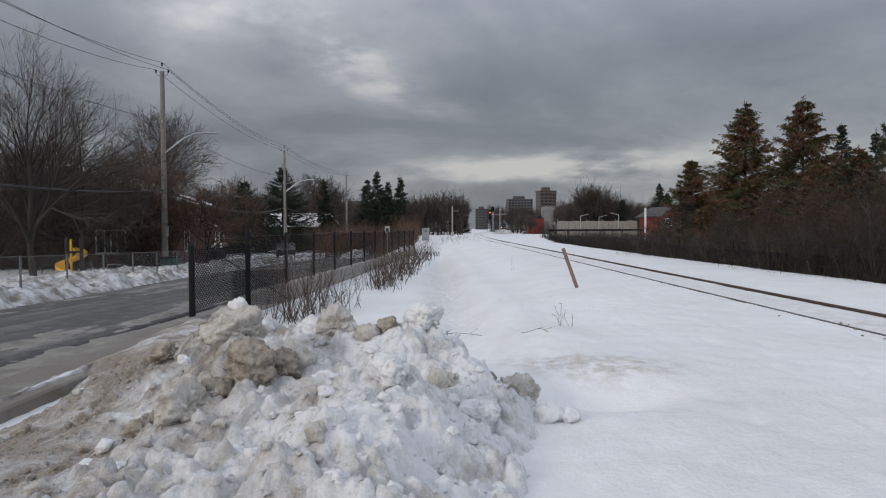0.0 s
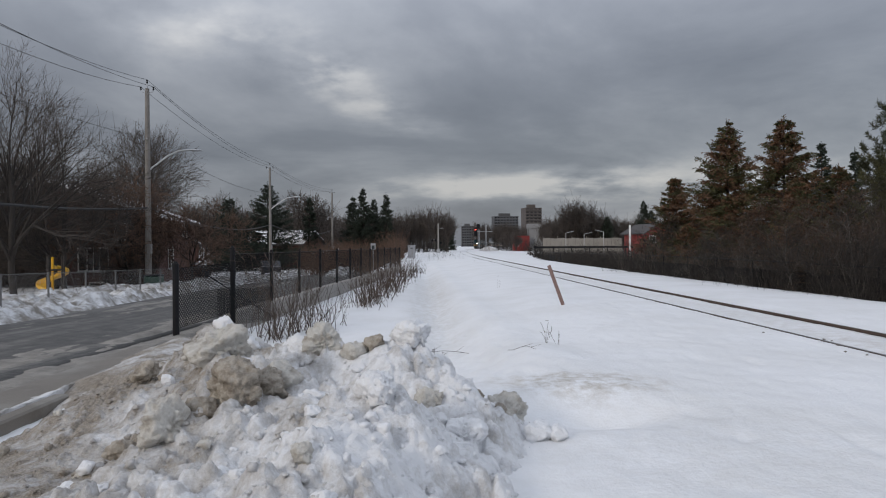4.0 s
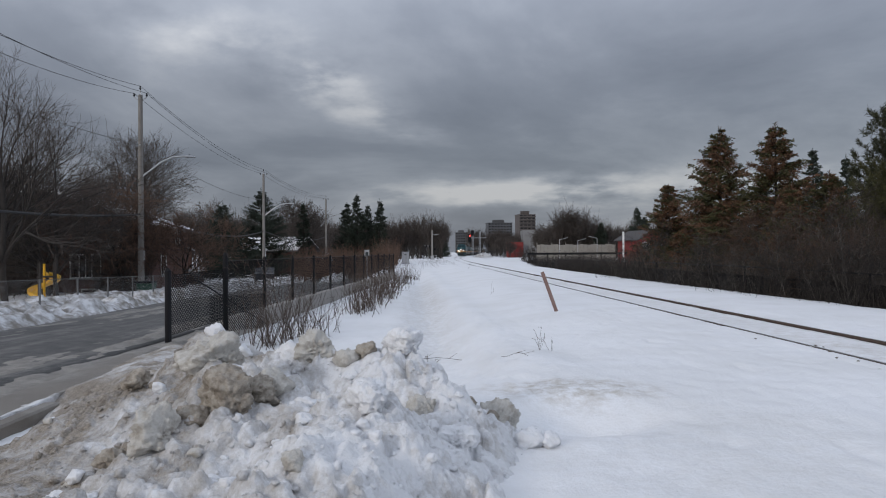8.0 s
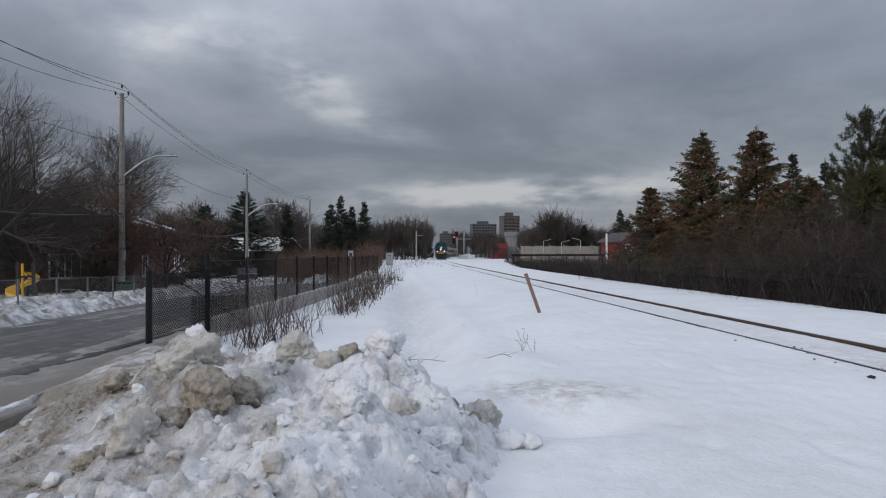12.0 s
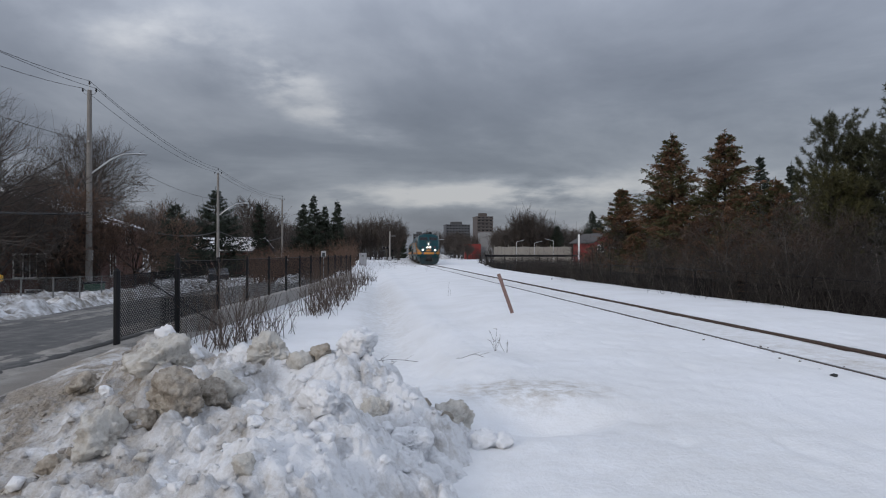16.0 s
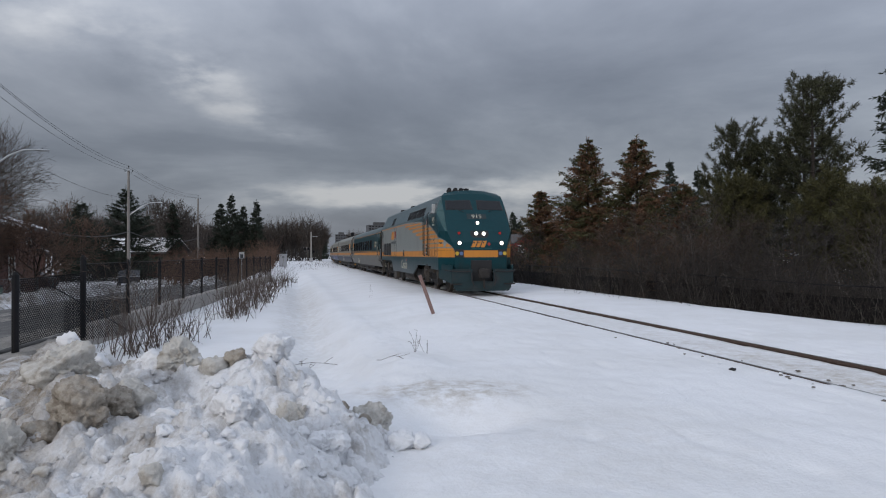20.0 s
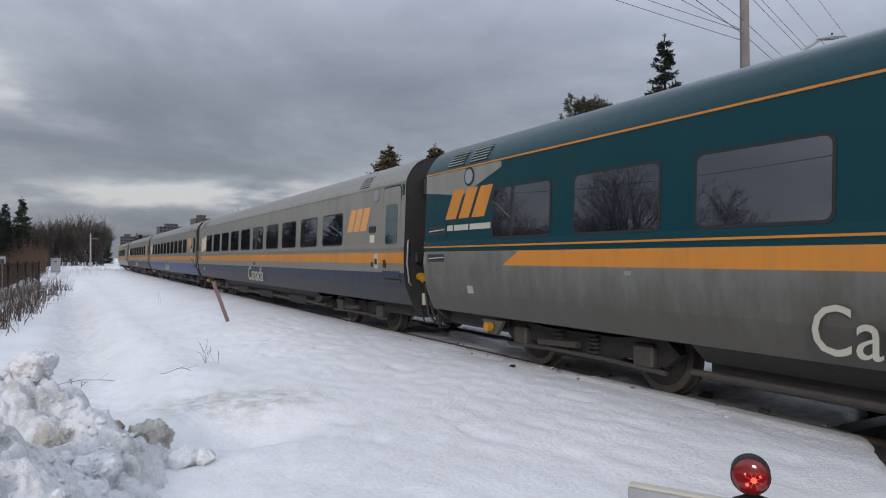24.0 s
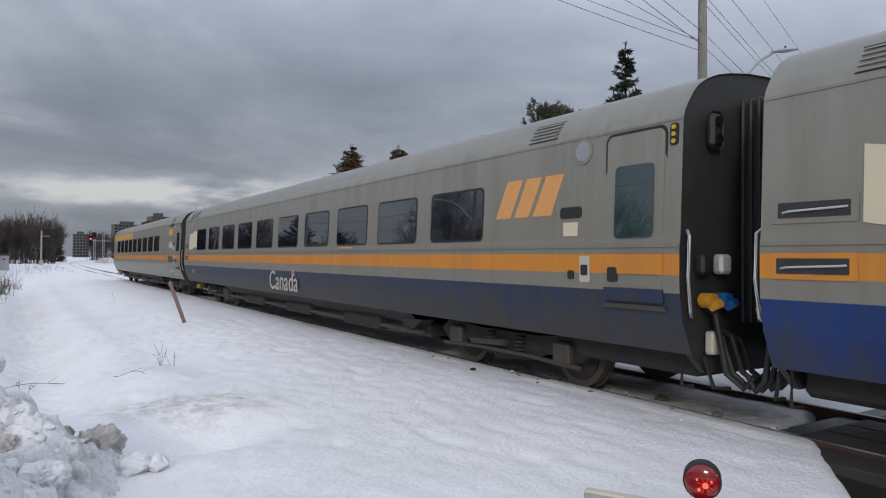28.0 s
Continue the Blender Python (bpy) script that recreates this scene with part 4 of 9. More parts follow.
    on_side("tank_skirt", [(-H + 1.55, 0.66), (-H + 1.72, 0.44), (-H + 1.95, 0.44), (-H + 2.15, 0.66)], lambda z: 1.34, low, c, 0.01, 0.05)
    on_side("tank_skirt", [(H - 6.25, 0.62), (H - 6.1, 0.45), (H - 5.8, 0.45), (H - 5.5, 0.62)], lambda z: 1.30, GRIME, c, 0.01, 0.25)
    for yy in (H - 4.6, -1.3, 2.2, -7.0, 6.1):
        on_side("small_plate", rounded(yy, yy + 0.10, 1.42, 1.47, 0.01), coach_side, LOCO_GREY, c, 0.008)
    # writing and marks
    if scheme == "blue":
        slanted_mark(H - 3.06, H - 1.71, 2.19, 2.68, coach_side, FADED_ORANGE, c)
        flag = [(-H + 0.85 + 1.3 * i / 12, 1.97 + 0.05 * math.sin(i / 12 * 6.0 + 3.3)) for i in range(13)] + [(-H + 0.85 + 1.3 * i / 12, 2.57 + 0.05 * math.sin(i / 12 * 6.0 + 3.3)) for i in range(12, -1, -1)]
        on_side("cream_banner", flag, coach_side, CREAM, c, 0.006, label="wavy cream vinyl banner")
        lettering("country_name", "Canada", 0.68, side_plane(1.585, H - 11.91, 1.06), WHITE_INK, c, "Canada in tall cream letters", 1.06)
        flag_sign(c, H - 11.18, 1.29, coach_side, 0.14)
        plate_ = on_side("number_plate_panel", rounded(H - 12.19, H - 11.84, 1.365, 1.50, 0.01), coach_side, LOCO_GREY, c, 0.006)
        if number:
            lettering("coach_number", number, 0.15, side_plane(1.598, H - 12.015, 1.43), DARK_INK, plate_, number + " in dark figures", 0.95)
        on_side("orange_tick", [(H - 8.4, 1.845), (H - 7.8, 1.845), (H - 7.8, 1.872), (H - 8.4, 1.872)], coach_side, FADED_ORANGE, c, 0.006)
    elif scheme == "teal":
        lettering("class_name", "BUSINESS", 0.20, side_plane(1.565, H - 2.62, 2.40), WHITE_INK, c, "BUSINESS in thin white capitals")
        lettering("class_name_second", "AFFAIRES", 0.20, side_plane(1.573, H - 2.62, 2.17), WHITE_INK, c, "AFFAIRES in thin white capitals")
        on_side("mark_stroke", [(H - 3.3, 2.05), (H - 3.22, 2.05), (H - 3.12, 2.5), (H - 3.2, 2.5)], coach_side, FADED_ORANGE, c, 0.006)
        sq = on_side("access_sign", rounded(H - 0.80, H - 0.56, 2.72, 2.96, 0.02), coach_side, WHITE_INK, c, 0.018)
        on_side("access_sign_field", rounded(H - 0.785, H - 0.575, 2.735, 2.945, 0.02), coach_side, BLUE, sq, 0.020, 0.002)
        on_side("access_sign_figure", rounded(H - 0.73, H - 0.64, 2.78, 2.90, 0.03), coach_side, WHITE_INK, sq, 0.022, 0.002)
        lettering("country_name", "Canada", 0.60, side_plane(1.585, H - 16.0, 1.00), WHITE_INK, c, "Canada in tall pale letters", 0.9)
        on_side("pale_sweep", [(H - 1.6, 1.52), (H - 1.2, 1.52), (H - 0.03, 2.62), (H - 0.03, 2.35)], coach_side, PALE_TEAL_AND_SHEEN, c, 0.0135)
        on_side("pale_end", [(-H + 0.02, 2.75), (-H + 1.3, 2.62), (-H + 2.4, 2.95), (-H + 2.4, 3.04), (-H + 0.02, 3.04)], coach_side, COACH_GREY, c, 0.005)
        on_side("skirt_end", [(-H + 0.02, 1.36), (-H + 2.2, 1.36), (-H + 2.9, 1.715), (-H + 0.02, 1.715)], coach_side, TEAL_SKIRT, c, 0.004)
        slanted_mark(-H + 0.75, -H + 2.2, 2.25, 2.72, coach_side, ORANGE, c)
        for a, b in ((0.8, 1.0), (1.05, 1.5), (1.55, 2.15)):
            on_side("faint_writing_bar", [(-H + a, 2.06), (-H + b, 2.06), (-H + b, 2.15), (-H + a, 2.15)], coach_side, WHITE_INK, c, 0.006)
    else:
        on_side("gold_wrap", [(-H + 0.02, 2.72), (-H + 9.4, 2.72), (-H + 9.4, 3.05), (-H + 0.02, 3.05)], coach_side, YELLOW_WRAP, c, 0.005)
        on_side("gold_wrap", [(-H + 0.02, 0.80), (-H + 8.6, 0.80), (-H + 8.9, 1.84), (-H + 0.02, 1.84)], coach_side, YELLOW_WRAP, c, 0.005)
        on_side("dark_banner", [(H - 3.2, 0.82), (H - 1.25, 0.82), (H - 1.25, 3.05), (H - 2.7, 3.05)], coach_side, TEAL, c, 0.007)
        for z, w, m in ((2.72, 0.75, YELLOW_WRAP), (2.15, 1.05, WHITE_INK), (1.55, 0.9, PALE_TEAL_AND_SHEEN), (1.05, 0.9, PALE_TEAL_AND_SHEEN)):
            for k in range(4):
                on_side("faint_writing_bar", [(H - 2.7 + 0.30 * k * w, z - 0.13), (H - 2.7 + (0.30 * k + 0.2) * w, z - 0.13), (H - 2.7 + (0.30 * k + 0.2) * w, z + 0.13), (H - 2.7 + 0.30 * k * w, z + 0.13)], coach_side, m, c, 0.010)
    for yc in (H - 3.47, -H + 3.55):
        coach_bogie(yc, c)
    end_details(c, 1, H)
    end_details(c, -1, -H)
    if scheme == "wrap":
        bm = bmesh.new()
        box(bm, -0.5, 0.5, -H + 5.0, -H + 7.5, 3.60, 3.90, bevel=0.05)
        part("roof_unit", bm, END_BLACK, c)
    return c


def flag_sign(parent, y, z, side, h, lift=0.008):
    """Small red and white maple flag."""
    for a, b, m in ((-1.0, -0.5, RED_INK), (-0.5, 0.5, WHITE_INK), (0.5, 1.0, RED_INK)):
        on_side("flag_field", [(y + a * h, z - h / 2), (y + b * h, z - h / 2), (y + b * h, z + h / 2), (y + a * h, z + h / 2)], side, m, parent, lift)
    leaf(parent, y, z, side, h * 0.42, lift + 0.003)


def leaf(parent, y, z, side, r, lift):
    pts = [(0, 1), (0.22, 0.62), (0.42, 0.72), (0.36, 0.2), (0.6, 0.45), (0.68, 0.28), (0.95, 0.32), (0.82, 0.0), (0.92, -0.1), (0.45, -0.5), (0.5, -0.66), (0.06, -0.6), (0.05, -1.0)]
    pts = pts + [(-a, b) for a, b in pts[::-1][:-1]]
    on_side("maple_leaf", [(y + a * r, z + b * r) for a, b in pts], side, RED_INK, parent, lift)


def D(d):
    """Along the locomotive: d metres behind its front."""
    return 10.375 - d


# level, then outward from the middle: front corner, facet, side edge, body (x, d)
NOSE_LEVELS = [(0.95, 1.02, (1.06, 1.06), (1.30, 1.55), (1.525, 2.05), 1.525), (1.18, 1.02, (1.06, 1.06), (1.30, 1.55), (1.525, 2.05), 1.525),
               (1.46, 1.03, (1.06, 1.07), (1.30, 1.55), (1.525, 2.05), 1.525), (1.73, 1.05, (1.06, 1.09), (1.30, 1.55), (1.525, 2.05), 1.525),
               (2.05, 1.10, (1.14, 1.16), (1.33, 1.56), (1.525, 2.02), 1.525), (2.50, 1.31, (1.31, 1.38), (1.36, 1.47), (1.525, 2.00), 1.525),
               (2.95, 1.62, (1.31, 1.70), (1.455, 2.06), (1.525, 2.25), 1.525), (3.28, 1.88, (1.29, 1.96), (1.515, 2.49), (1.52, 2.62), 1.51),
               (3.40, 1.98, (1.30, 2.06), (1.48, 2.52), (1.485, 2.70), 1.45), (3.80, 2.32, (1.30, 2.40), (1.35, 2.62), (1.34, 2.90), 1.24),
               (4.00, 2.52, (1.27, 2.59), (1.28, 2.68), (1.24, 2.95), 1.13), (4.13, 2.70, (1.10, 2.76), (1.10, 2.82), (1.06, 3.0), 0.97)]


def nose_half(z):
    """Half outline of the cab front at a height, from the middle outward."""
    zs = [l[0] for l in NOSE_LEVELS]
    at = lambda q: float(np.interp(z, zs, [q(l) for l in NOSE_LEVELS]))
    out = [(0.0, at(lambda l: l[1])), (0.6, at(lambda l: l[1]) + 0.02)]
    out += [(at(lambda l: l[k][0]), at(lambda l: l[k][1])) for k in (2, 3, 4)]
    return out + [(at(lambda l: l[5]), 3.55)]


def nose_d(z, x=0.0):
    h = nose_half(z)
    return float(np.interp(abs(x), [a for a, b in h[:5]], [b for a, b in h[:5]]))


def nose_mesh(parent):
    """Sloped cab front with cut-off upper corners."""
    v, f, mi = [], [], []
    crown = {4.00: 0.10, 4.13: 0.13}
    for l in NOSE_LEVELS:
        z, half = l[0], nose_half(l[0])
        row = [(-x, d) for x, d in half[::-1]] + half[1:]
        w = half[2][0]
        v += [(x, D(d), z + crown.get(z, 0.0) * max(0.0, 1 - (x / w) ** 2)) for x, d in row]
    m = 11
    for k in range(len(NOSE_LEVELS) - 1):
        for i in range(m - 1):
            f.append((k * m + i, k * m + i + 1, (k + 1) * m + i + 1, (k + 1) * m + i))
            z = (NOSE_LEVELS[k][0] + NOSE_LEVELS[k + 1][0]) / 2
            # upper corner facets: sky reflection put in as a paler colour
            mi.append(1 if 1.46 < z < 1.73 else 2 if i in (2, 7) and 2.5 < z < 4.0 else 0)
    top = (len(NOSE_LEVELS) - 1) * m
    f.append(tuple(range(top, top + m))), mi.append(0)
    ob = raw("cab_nose", v, f, TEAL, parent, "sloped teal cab front with cut-off corners")
    ob.data.materials.append(ORANGE), ob.data.materials.append(PALE_TEAL_AND_SHEEN)
    ob.data.polygons.foreach_set("material_index", mi)
    return ob


def on_nose(name, outline, mat, parent, lift=0.008, depth=0.02, label=""):
    """A panel with the outline (x, z) laid on the sloped front."""
    bm = bmesh.new()
    pts = []
    for (xa, za), (xb, zb) in zip(outline, outline[1:] + outline[:1]):
        n = max(1, int(max(abs(xb - xa), abs(zb - za)) / 0.12))
        pts += [(xa + (xb - xa) * i / n, za + (zb - za) * i / n) for i in range(n)]
    a = [bm.verts.new((x, D(nose_d(z, x) + depth), z)) for x, z in pts]
    b = [bm.verts.new((x, D(nose_d(z, x) - lift), z)) for x, z in pts]
    n = len(pts)
    for i in range(n):
        bm.faces.new((a[i], a[(i + 1) % n], b[(i + 1) % n], b[i]))
    bm.faces.new(b)
    bmesh.ops.triangulate(bm, faces=[q for q in bm.faces if len(q.verts) > 4])
    bmesh.ops.recalc_face_normals(bm, faces=bm.faces[:])
    return part(name, bm, mat, parent, label)


def front_lamp(x, z, r, parent, lit=True, mat=None):
    d = nose_d(z, x)
    bm = bmesh.new()
    disc(bm, (x, D(d) - 0.01, z), (0, 1, 0.15), r * 1.28, 0.08, 24)
    ring = part("headlamp" if lit else "marker_lamp", bm, RUBBER, parent)
    bm = bmesh.new()
    disc(bm, (x, D(d) + 0.03, z), (0, 1, 0.15), r, 0.03, 24)
    part("lens", bm, mat or LAMP_BOWL_GLARE, ring)
    if lit:
        bm = bmesh.new()
        disc(bm, (x, D(d) + 0.045, z), (0, 1, 0.15), r * 0.68, 0.02, 20)
        part("filament", bm, LAMP, ring)


def loco_bogie(dc, parent):
    y = D(dc)
    b = part("bogie", boxed(-0.9, 0.9, y - 0.5, y + 0.5, 0.55, 0.85, bevel=0.05), GRIME, parent, "heavy two-axle motor bogie caked with grime")
    for s in (1, -1):
        bm = bmesh.new()
        plate(bm, [(y - 1.9, 0.70), (y - 1.8, 0.55), (y - 0.8, 0.50), (y - 0.6, 0.34), (y + 0.6, 0.34), (y + 0.8, 0.50), (y + 1.8, 0.55), (y + 1.9, 0.70), (y + 1.6, 0.82), (y - 1.6, 0.82)], s * 0.98, s * 1.12)
        part("side_frame", bm, GRIME, b)
        for dy in (-1.3, 1.3):
            bm = bmesh.new()
            plate(bm, rounded(y + dy - 0.24, y + dy + 0.24, 0.30, 0.74, 0.12), s * 1.10, s * 1.24)
            disc(bm, (s * 1.25, y + dy, 0.51), (1, 0, 0), 0.15, 0.06, 16)
            part("axle_box", bm, GRIME, b)
            q = 0.42 if dy > 0 else -0.42
            bm = bmesh.new()
            for k in range(7):
                disc(bm, (s * 1.12, y + dy - q, 0.60 + 0.055 * k), (0, 0, 1), 0.13, 0.032, 14)
            part("coil_spring", bm, GRIME, b)
            bm = bmesh.new()
            cyl(bm, (s * 1.27, y + dy + q * 0.35, 0.66), (s * 1.27, y + dy + q * 0.35, 1.02), 0.075, seg=10)
            cyl(bm, (s * 1.27, y + dy + q * 0.35, 0.55), (s * 1.27, y + dy + q * 0.35, 1.10), 0.04, seg=8)
            part("damper", bm, GRIME_PALE, b)
        bm = bmesh.new()
        cyl(bm, (s * 1.24, y - 0.5, 0.86), (s * 1.24, y + 0.55, 0.86), 0.085, seg=10)
        box(bm, min(s * 1.14, s * 1.3), max(s * 1.14, s * 1.3), y - 0.12, y + 0.12, 0.80, 1.02, bevel=0.02)
        part("brake_cylinder", bm, GRIME_PALE, b)
        bm = bmesh.new()
        tube(bm, [(s * 1.2, y - 1.1, 0.52), (s * 1.22, y, 0.46), (s * 1.2, y + 1.1, 0.52)], 0.035, 6)
        tube(bm, [(s * 1.16, y - 1.8, 0.98), (s * 1.2, y - 0.6, 0.72), (s * 1.2, y + 0.8, 0.96), (s * 1.16, y + 1.7, 0.9)], 0.022, 6)
        part("brake_rod", bm, GRIME, b)
    for dy in (-1.3, 1.3):
        wheelset(y + dy, parent, 0.508)


def ladder(d, z0, z1, parent, x=1.50):
    bm = bmesh.new()
    for dy in (-0.21, 0.21):
        box(bm, x - 0.03, x + 0.03, D(d) + dy - 0.022, D(d) + dy + 0.022, z0, z1)
    for k in range(4):
        z = z0 + 0.02 + (z1 - z0 - 0.06) * k / 3
        box(bm, x - 0.08, x + 0.05, D(d) - 0.2, D(d) + 0.2, z, z + 0.03)
    part("step_ladder", bm, GRIME_PALE, parent, "dirty steel step ladder")


def locomotive():
    c = thing("locomotive", "teal and grey diesel passenger locomotive with orange stripes and lit headlamps", "locomotive")
    y0, y1 = D(20.7), D(3.4)
    strip_body("body_side", LOCO_OUTLINE[:4], y0, y1, [TEAL, ORANGE, LOCO_GREY], c)
    strip_body("roof", LOCO_OUTLINE[3:], y0, y1, [TEAL] * 5, c)
    nose_mesh(c)
    side = loco_side
    ring = LOCO_OUTLINE + [(-x, z) for x, z in LOCO_OUTLINE[::-1][1:]]
    part("rear_wall", prism(bmesh.new(), [(x * 0.99, z - 0.01) for x, z in ring], y0 - 0.01, y0 + 0.05), TEAL, c)
    # lower sill: stepped up over the bogies
    sill = [(15.95, 1.205), (15.6, 1.02), (15.35, 0.80), (15.1, 0.62), (8.2, 0.62), (6.9, 1.08), (2.4, 1.08), (2.4, 1.205)]
    for s in (1, -1):
        on_side("sill", [(D(d), z) for d, z in sill], lambda z: 1.525, TEAL, c, 0.003, 0.06, s=s)
    # floor of the body
    part("underframe", boxed(-1.3, 1.3, y0, D(2.4), 1.06, 1.18), GRIME, c)
    # teal sweep over the grey, ahead of the arc
    arc = [(9.6, 3.18), (7.9, 3.16), (6.2, 3.10), (4.95, 3.00), (4.0, 2.87), (3.34, 2.72), (2.75, 2.54), (2.3, 2.38), (2.04, 2.27)]
    on_side("teal_sweep", [(D(d), z) for d, z in arc] + [(D(2.04), 2.30), (D(2.62), 3.19), (D(9.6), 3.19)], side, TEAL, c, 0.004)
    on_side("grey_sweep", [(D(3.45), 1.73), (D(2.04), 1.73), (D(2.04), 2.27), (D(2.3), 2.38), (D(2.75), 2.54), (D(3.34), 2.72), (D(3.45), 2.74)], side, LOCO_GREY, c, 0.003)
    # orange bars: (tip, upper left, right end, z top, z bottom)
    bars = [(10.78, 6.2, 2.98, 2.965, 3.035), (9.54, 5.0, 2.84, 2.805, 2.90), (8.39, 3.80, 2.67, 2.63, 2.745), (7.32, 3.0, 2.50, 2.445, 2.57), (6.34, 2.50, 2.33, 2.25, 2.385), (5.67, 2.04, 2.10, 2.06, 2.19), (5.25, 2.04, 1.90, 1.875, 2.00)]
    for tip, end, ztip, zb, zt in bars:
        lean = 0.75 * (zt - zb) / 0.15
        on_side("orange_bar", [(D(tip), ztip + 0.012), (D(tip - lean * 0.3), zb), (D(max(end - 0.45, 2.035)), zb), (D(end), zt), (D(tip - lean), zt)], side, ORANGE, c, 0.007)
    on_side("orange_bar", [(D(4.9), 1.82), (D(4.7), 1.73), (D(2.035), 1.73), (D(2.035), 1.82)], side, ORANGE, c, 0.006)
    on_side("orange_pinstripe", [(D(20.7), 3.13), (D(10.5), 3.11), (D(7.9), 3.07), (D(7.9), 3.09), (D(10.5), 3.15), (D(20.7), 3.17)], side, ORANGE, c, 0.006)
    # roof-side grilles on the slope
    for a, b, n in ((7.35, 5.45, 14), (9.05, 7.50, 14), (10.05, 9.15, 14), (16.0, 15.05, 12)):
        louvre_box(D(a) - 0.10, D(b) - 0.10, 3.30, 3.74, side, c, n, name="air_grille", slant=-0.34)
    # rear radiator grilles
    for a, b in ((19.65, 17.9), (17.7, 16.2)):
        g = louvre_box(D(a), D(b), 1.52, 2.25, side, c, 22, name="radiator_grille")
        for yy in (D(a), (D(a) + D(b)) / 2, D(b)):
            part("grille_bar", boxed(1.52, 1.552, yy - 0.02, yy + 0.02, 1.50, 2.27), END_BLACK, g)
    # crew door with its rails and steps
    door = on_side("cab_door", rounded(D(4.95), D(4.10), 1.49, 3.24, 0.04), side, LOCO_GREY, c, 0.008)
    for a, b, m in ((1.49, 1.82, ORANGE), (1.875, 2.00, ORANGE), (2.06, 2.19, ORANGE), (2.25, 2.385, ORANGE), (2.445, 2.57, ORANGE), (2.63, 2.73, ORANGE), (2.90, 3.24, TEAL)):
        on_side("door_stripe", [(D(4.94), a), (D(4.11), a), (D(4.11), b), (D(4.94), b)], side, m, door, 0.0105, 0.002)
    on_side("step_recess", rounded(D(4.75), D(4.30), 1.53, 2.00, 0.03), side, END_BLACK, door, 0.013, 0.002)
    for z in (1.62, 1.88):
        part("step_plate", boxed(1.53, 1.56, D(4.74), D(4.31), z, z + 0.05), GALV, door)
    sign = on_side("fire_sign", [(D(4.45) + 0.14 * math.cos(a), 2.98 + 0.14 * math.sin(a)) for a in (2 * math.pi * k / 20 for k in range(20))], side, RED_INK, door, 0.014, 0.002)
    on_side("fire_sign_figure", rounded(D(4.50), D(4.40), 2.89, 3.06, 0.03), side, WHITE_INK, sign, 0.017, 0.002)
    on_side("small_notice", [(D(4.65), 2.68), (D(4.45), 2.68), (D(4.45), 2.75), (D(4.65), 2.75)], side, HOSE_YELLOW, door, 0.014, 0.002)
    for d in (5.02, 4.03):
        bm = bmesh.new()
        tube(bm, [(1.53, D(d), 1.52), (1.60, D(d), 1.56), (1.60, D(d), 3.30), (1.52, D(d), 3.38)], 0.022, 7)
        part("handrail", bm, RUBBER, c, "black handrail beside the door")
        on_side("rail_channel", [(D(d) - 0.06, 1.50), (D(d) + 0.06, 1.50), (D(d) + 0.06, 3.18), (D(d) - 0.06, 3.18)], side, END_BLACK, c, 0.009)
    rear = on_side("rear_door", rounded(D(20.5), D(19.8), 1.49, 3.12, 0.05), side, LOCO_GREY, c, 0.008)
    on_side("door_pane", rounded(D(20.40), D(19.95), 2.62, 3.05, 0.08), side, CAB_GLASS, rear, 0.012, 0.002)
    on_side("fire_sign", [(D(20.15) + 0.13 * math.cos(a), 2.32 + 0.13 * math.sin(a)) for a in (2 * math.pi * k / 20 for k in range(20))], side, RED_INK, rear, 0.012, 0.002)
    on_side("door_stripe", [(D(20.5), 1.49), (D(19.8), 1.49), (D(19.8), 1.72), (D(20.5), 1.72)], side, ORANGE, rear, 0.012, 0.002)
    for d in (20.6, 19.72):
        bm = bmesh.new()
        tube(bm, [(1.53, D(d), 1.60), (1.59, D(d), 1.66), (1.59, D(d), 2.75), (1.53, D(d), 2.8)], 0.02, 6)
        part("handrail", bm, RUBBER, c, "black handrail beside the door")
    # cab side window with its mirror
    w = on_side("cab_window", [(D(4.02), 3.30), (D(3.02), 3.30), (D(2.96), 3.72), (D(3.9), 3.76)], side, RUBBER, c, 0.008)
    on_side("pane", [(D(3.96), 3.335), (D(3.52), 3.335), (D(3.48), 3.70), (D(3.86), 3.72)], side, CAB_GLASS, w, 0.012, 0.002)
    on_side("pane", [(D(3.45), 3.335), (D(3.08), 3.335), (D(3.03), 3.68), (D(3.41), 3.70)], side, CAB_GLASS, w, 0.012, 0.002)
    bm = bmesh.new()
    box(bm, 1.44, 1.60, D(3.04), D(2.97), 3.30, 3.68, bevel=0.02)
    part("wing_mirror", bm, MIRROR_GREY, c)
    # hatches and panel joints
    for a, b, z0, z1 in ((14.55, 13.95, 1.48, 3.12), (3.85, 2.75, 1.48, 2.35), (2.70, 2.25, 1.48, 2.02)):
        bm = bmesh.new()
        for ya, yb, za, zb in ((D(a), D(a) + 0.007, z0, z1), (D(b) - 0.007, D(b), z0, z1), (D(a), D(b), z0, z0 + 0.007), (D(a), D(b), z1 - 0.007, z1)):
            box(bm, 1.51, 1.5345, ya, yb, za, zb)
        part("panel_joint", bm, DARK_INK, c)
    for d, z in ((3.55, 2.18), (2.92, 2.18), (2.45, 1.72)):
        bm = bmesh.new()
        disc(bm, (1.53, D(d), z), (1, 0, 0), 0.034, 0.03, 12)
        part("latch", bm, DARK_INK, c)
    hat = on_side("fuel_hatch", rounded(D(11.34), D(11.0), 1.47, 1.80, 0.05), side, END_BLACK, c, 0.009)
    bm = bmesh.new()
    disc(bm, (1.54, D(11.17), 1.60), (1, 0, 0), 0.07, 0.04, 12)
    part("fuel_cap", bm, GRIME_PALE, hat)
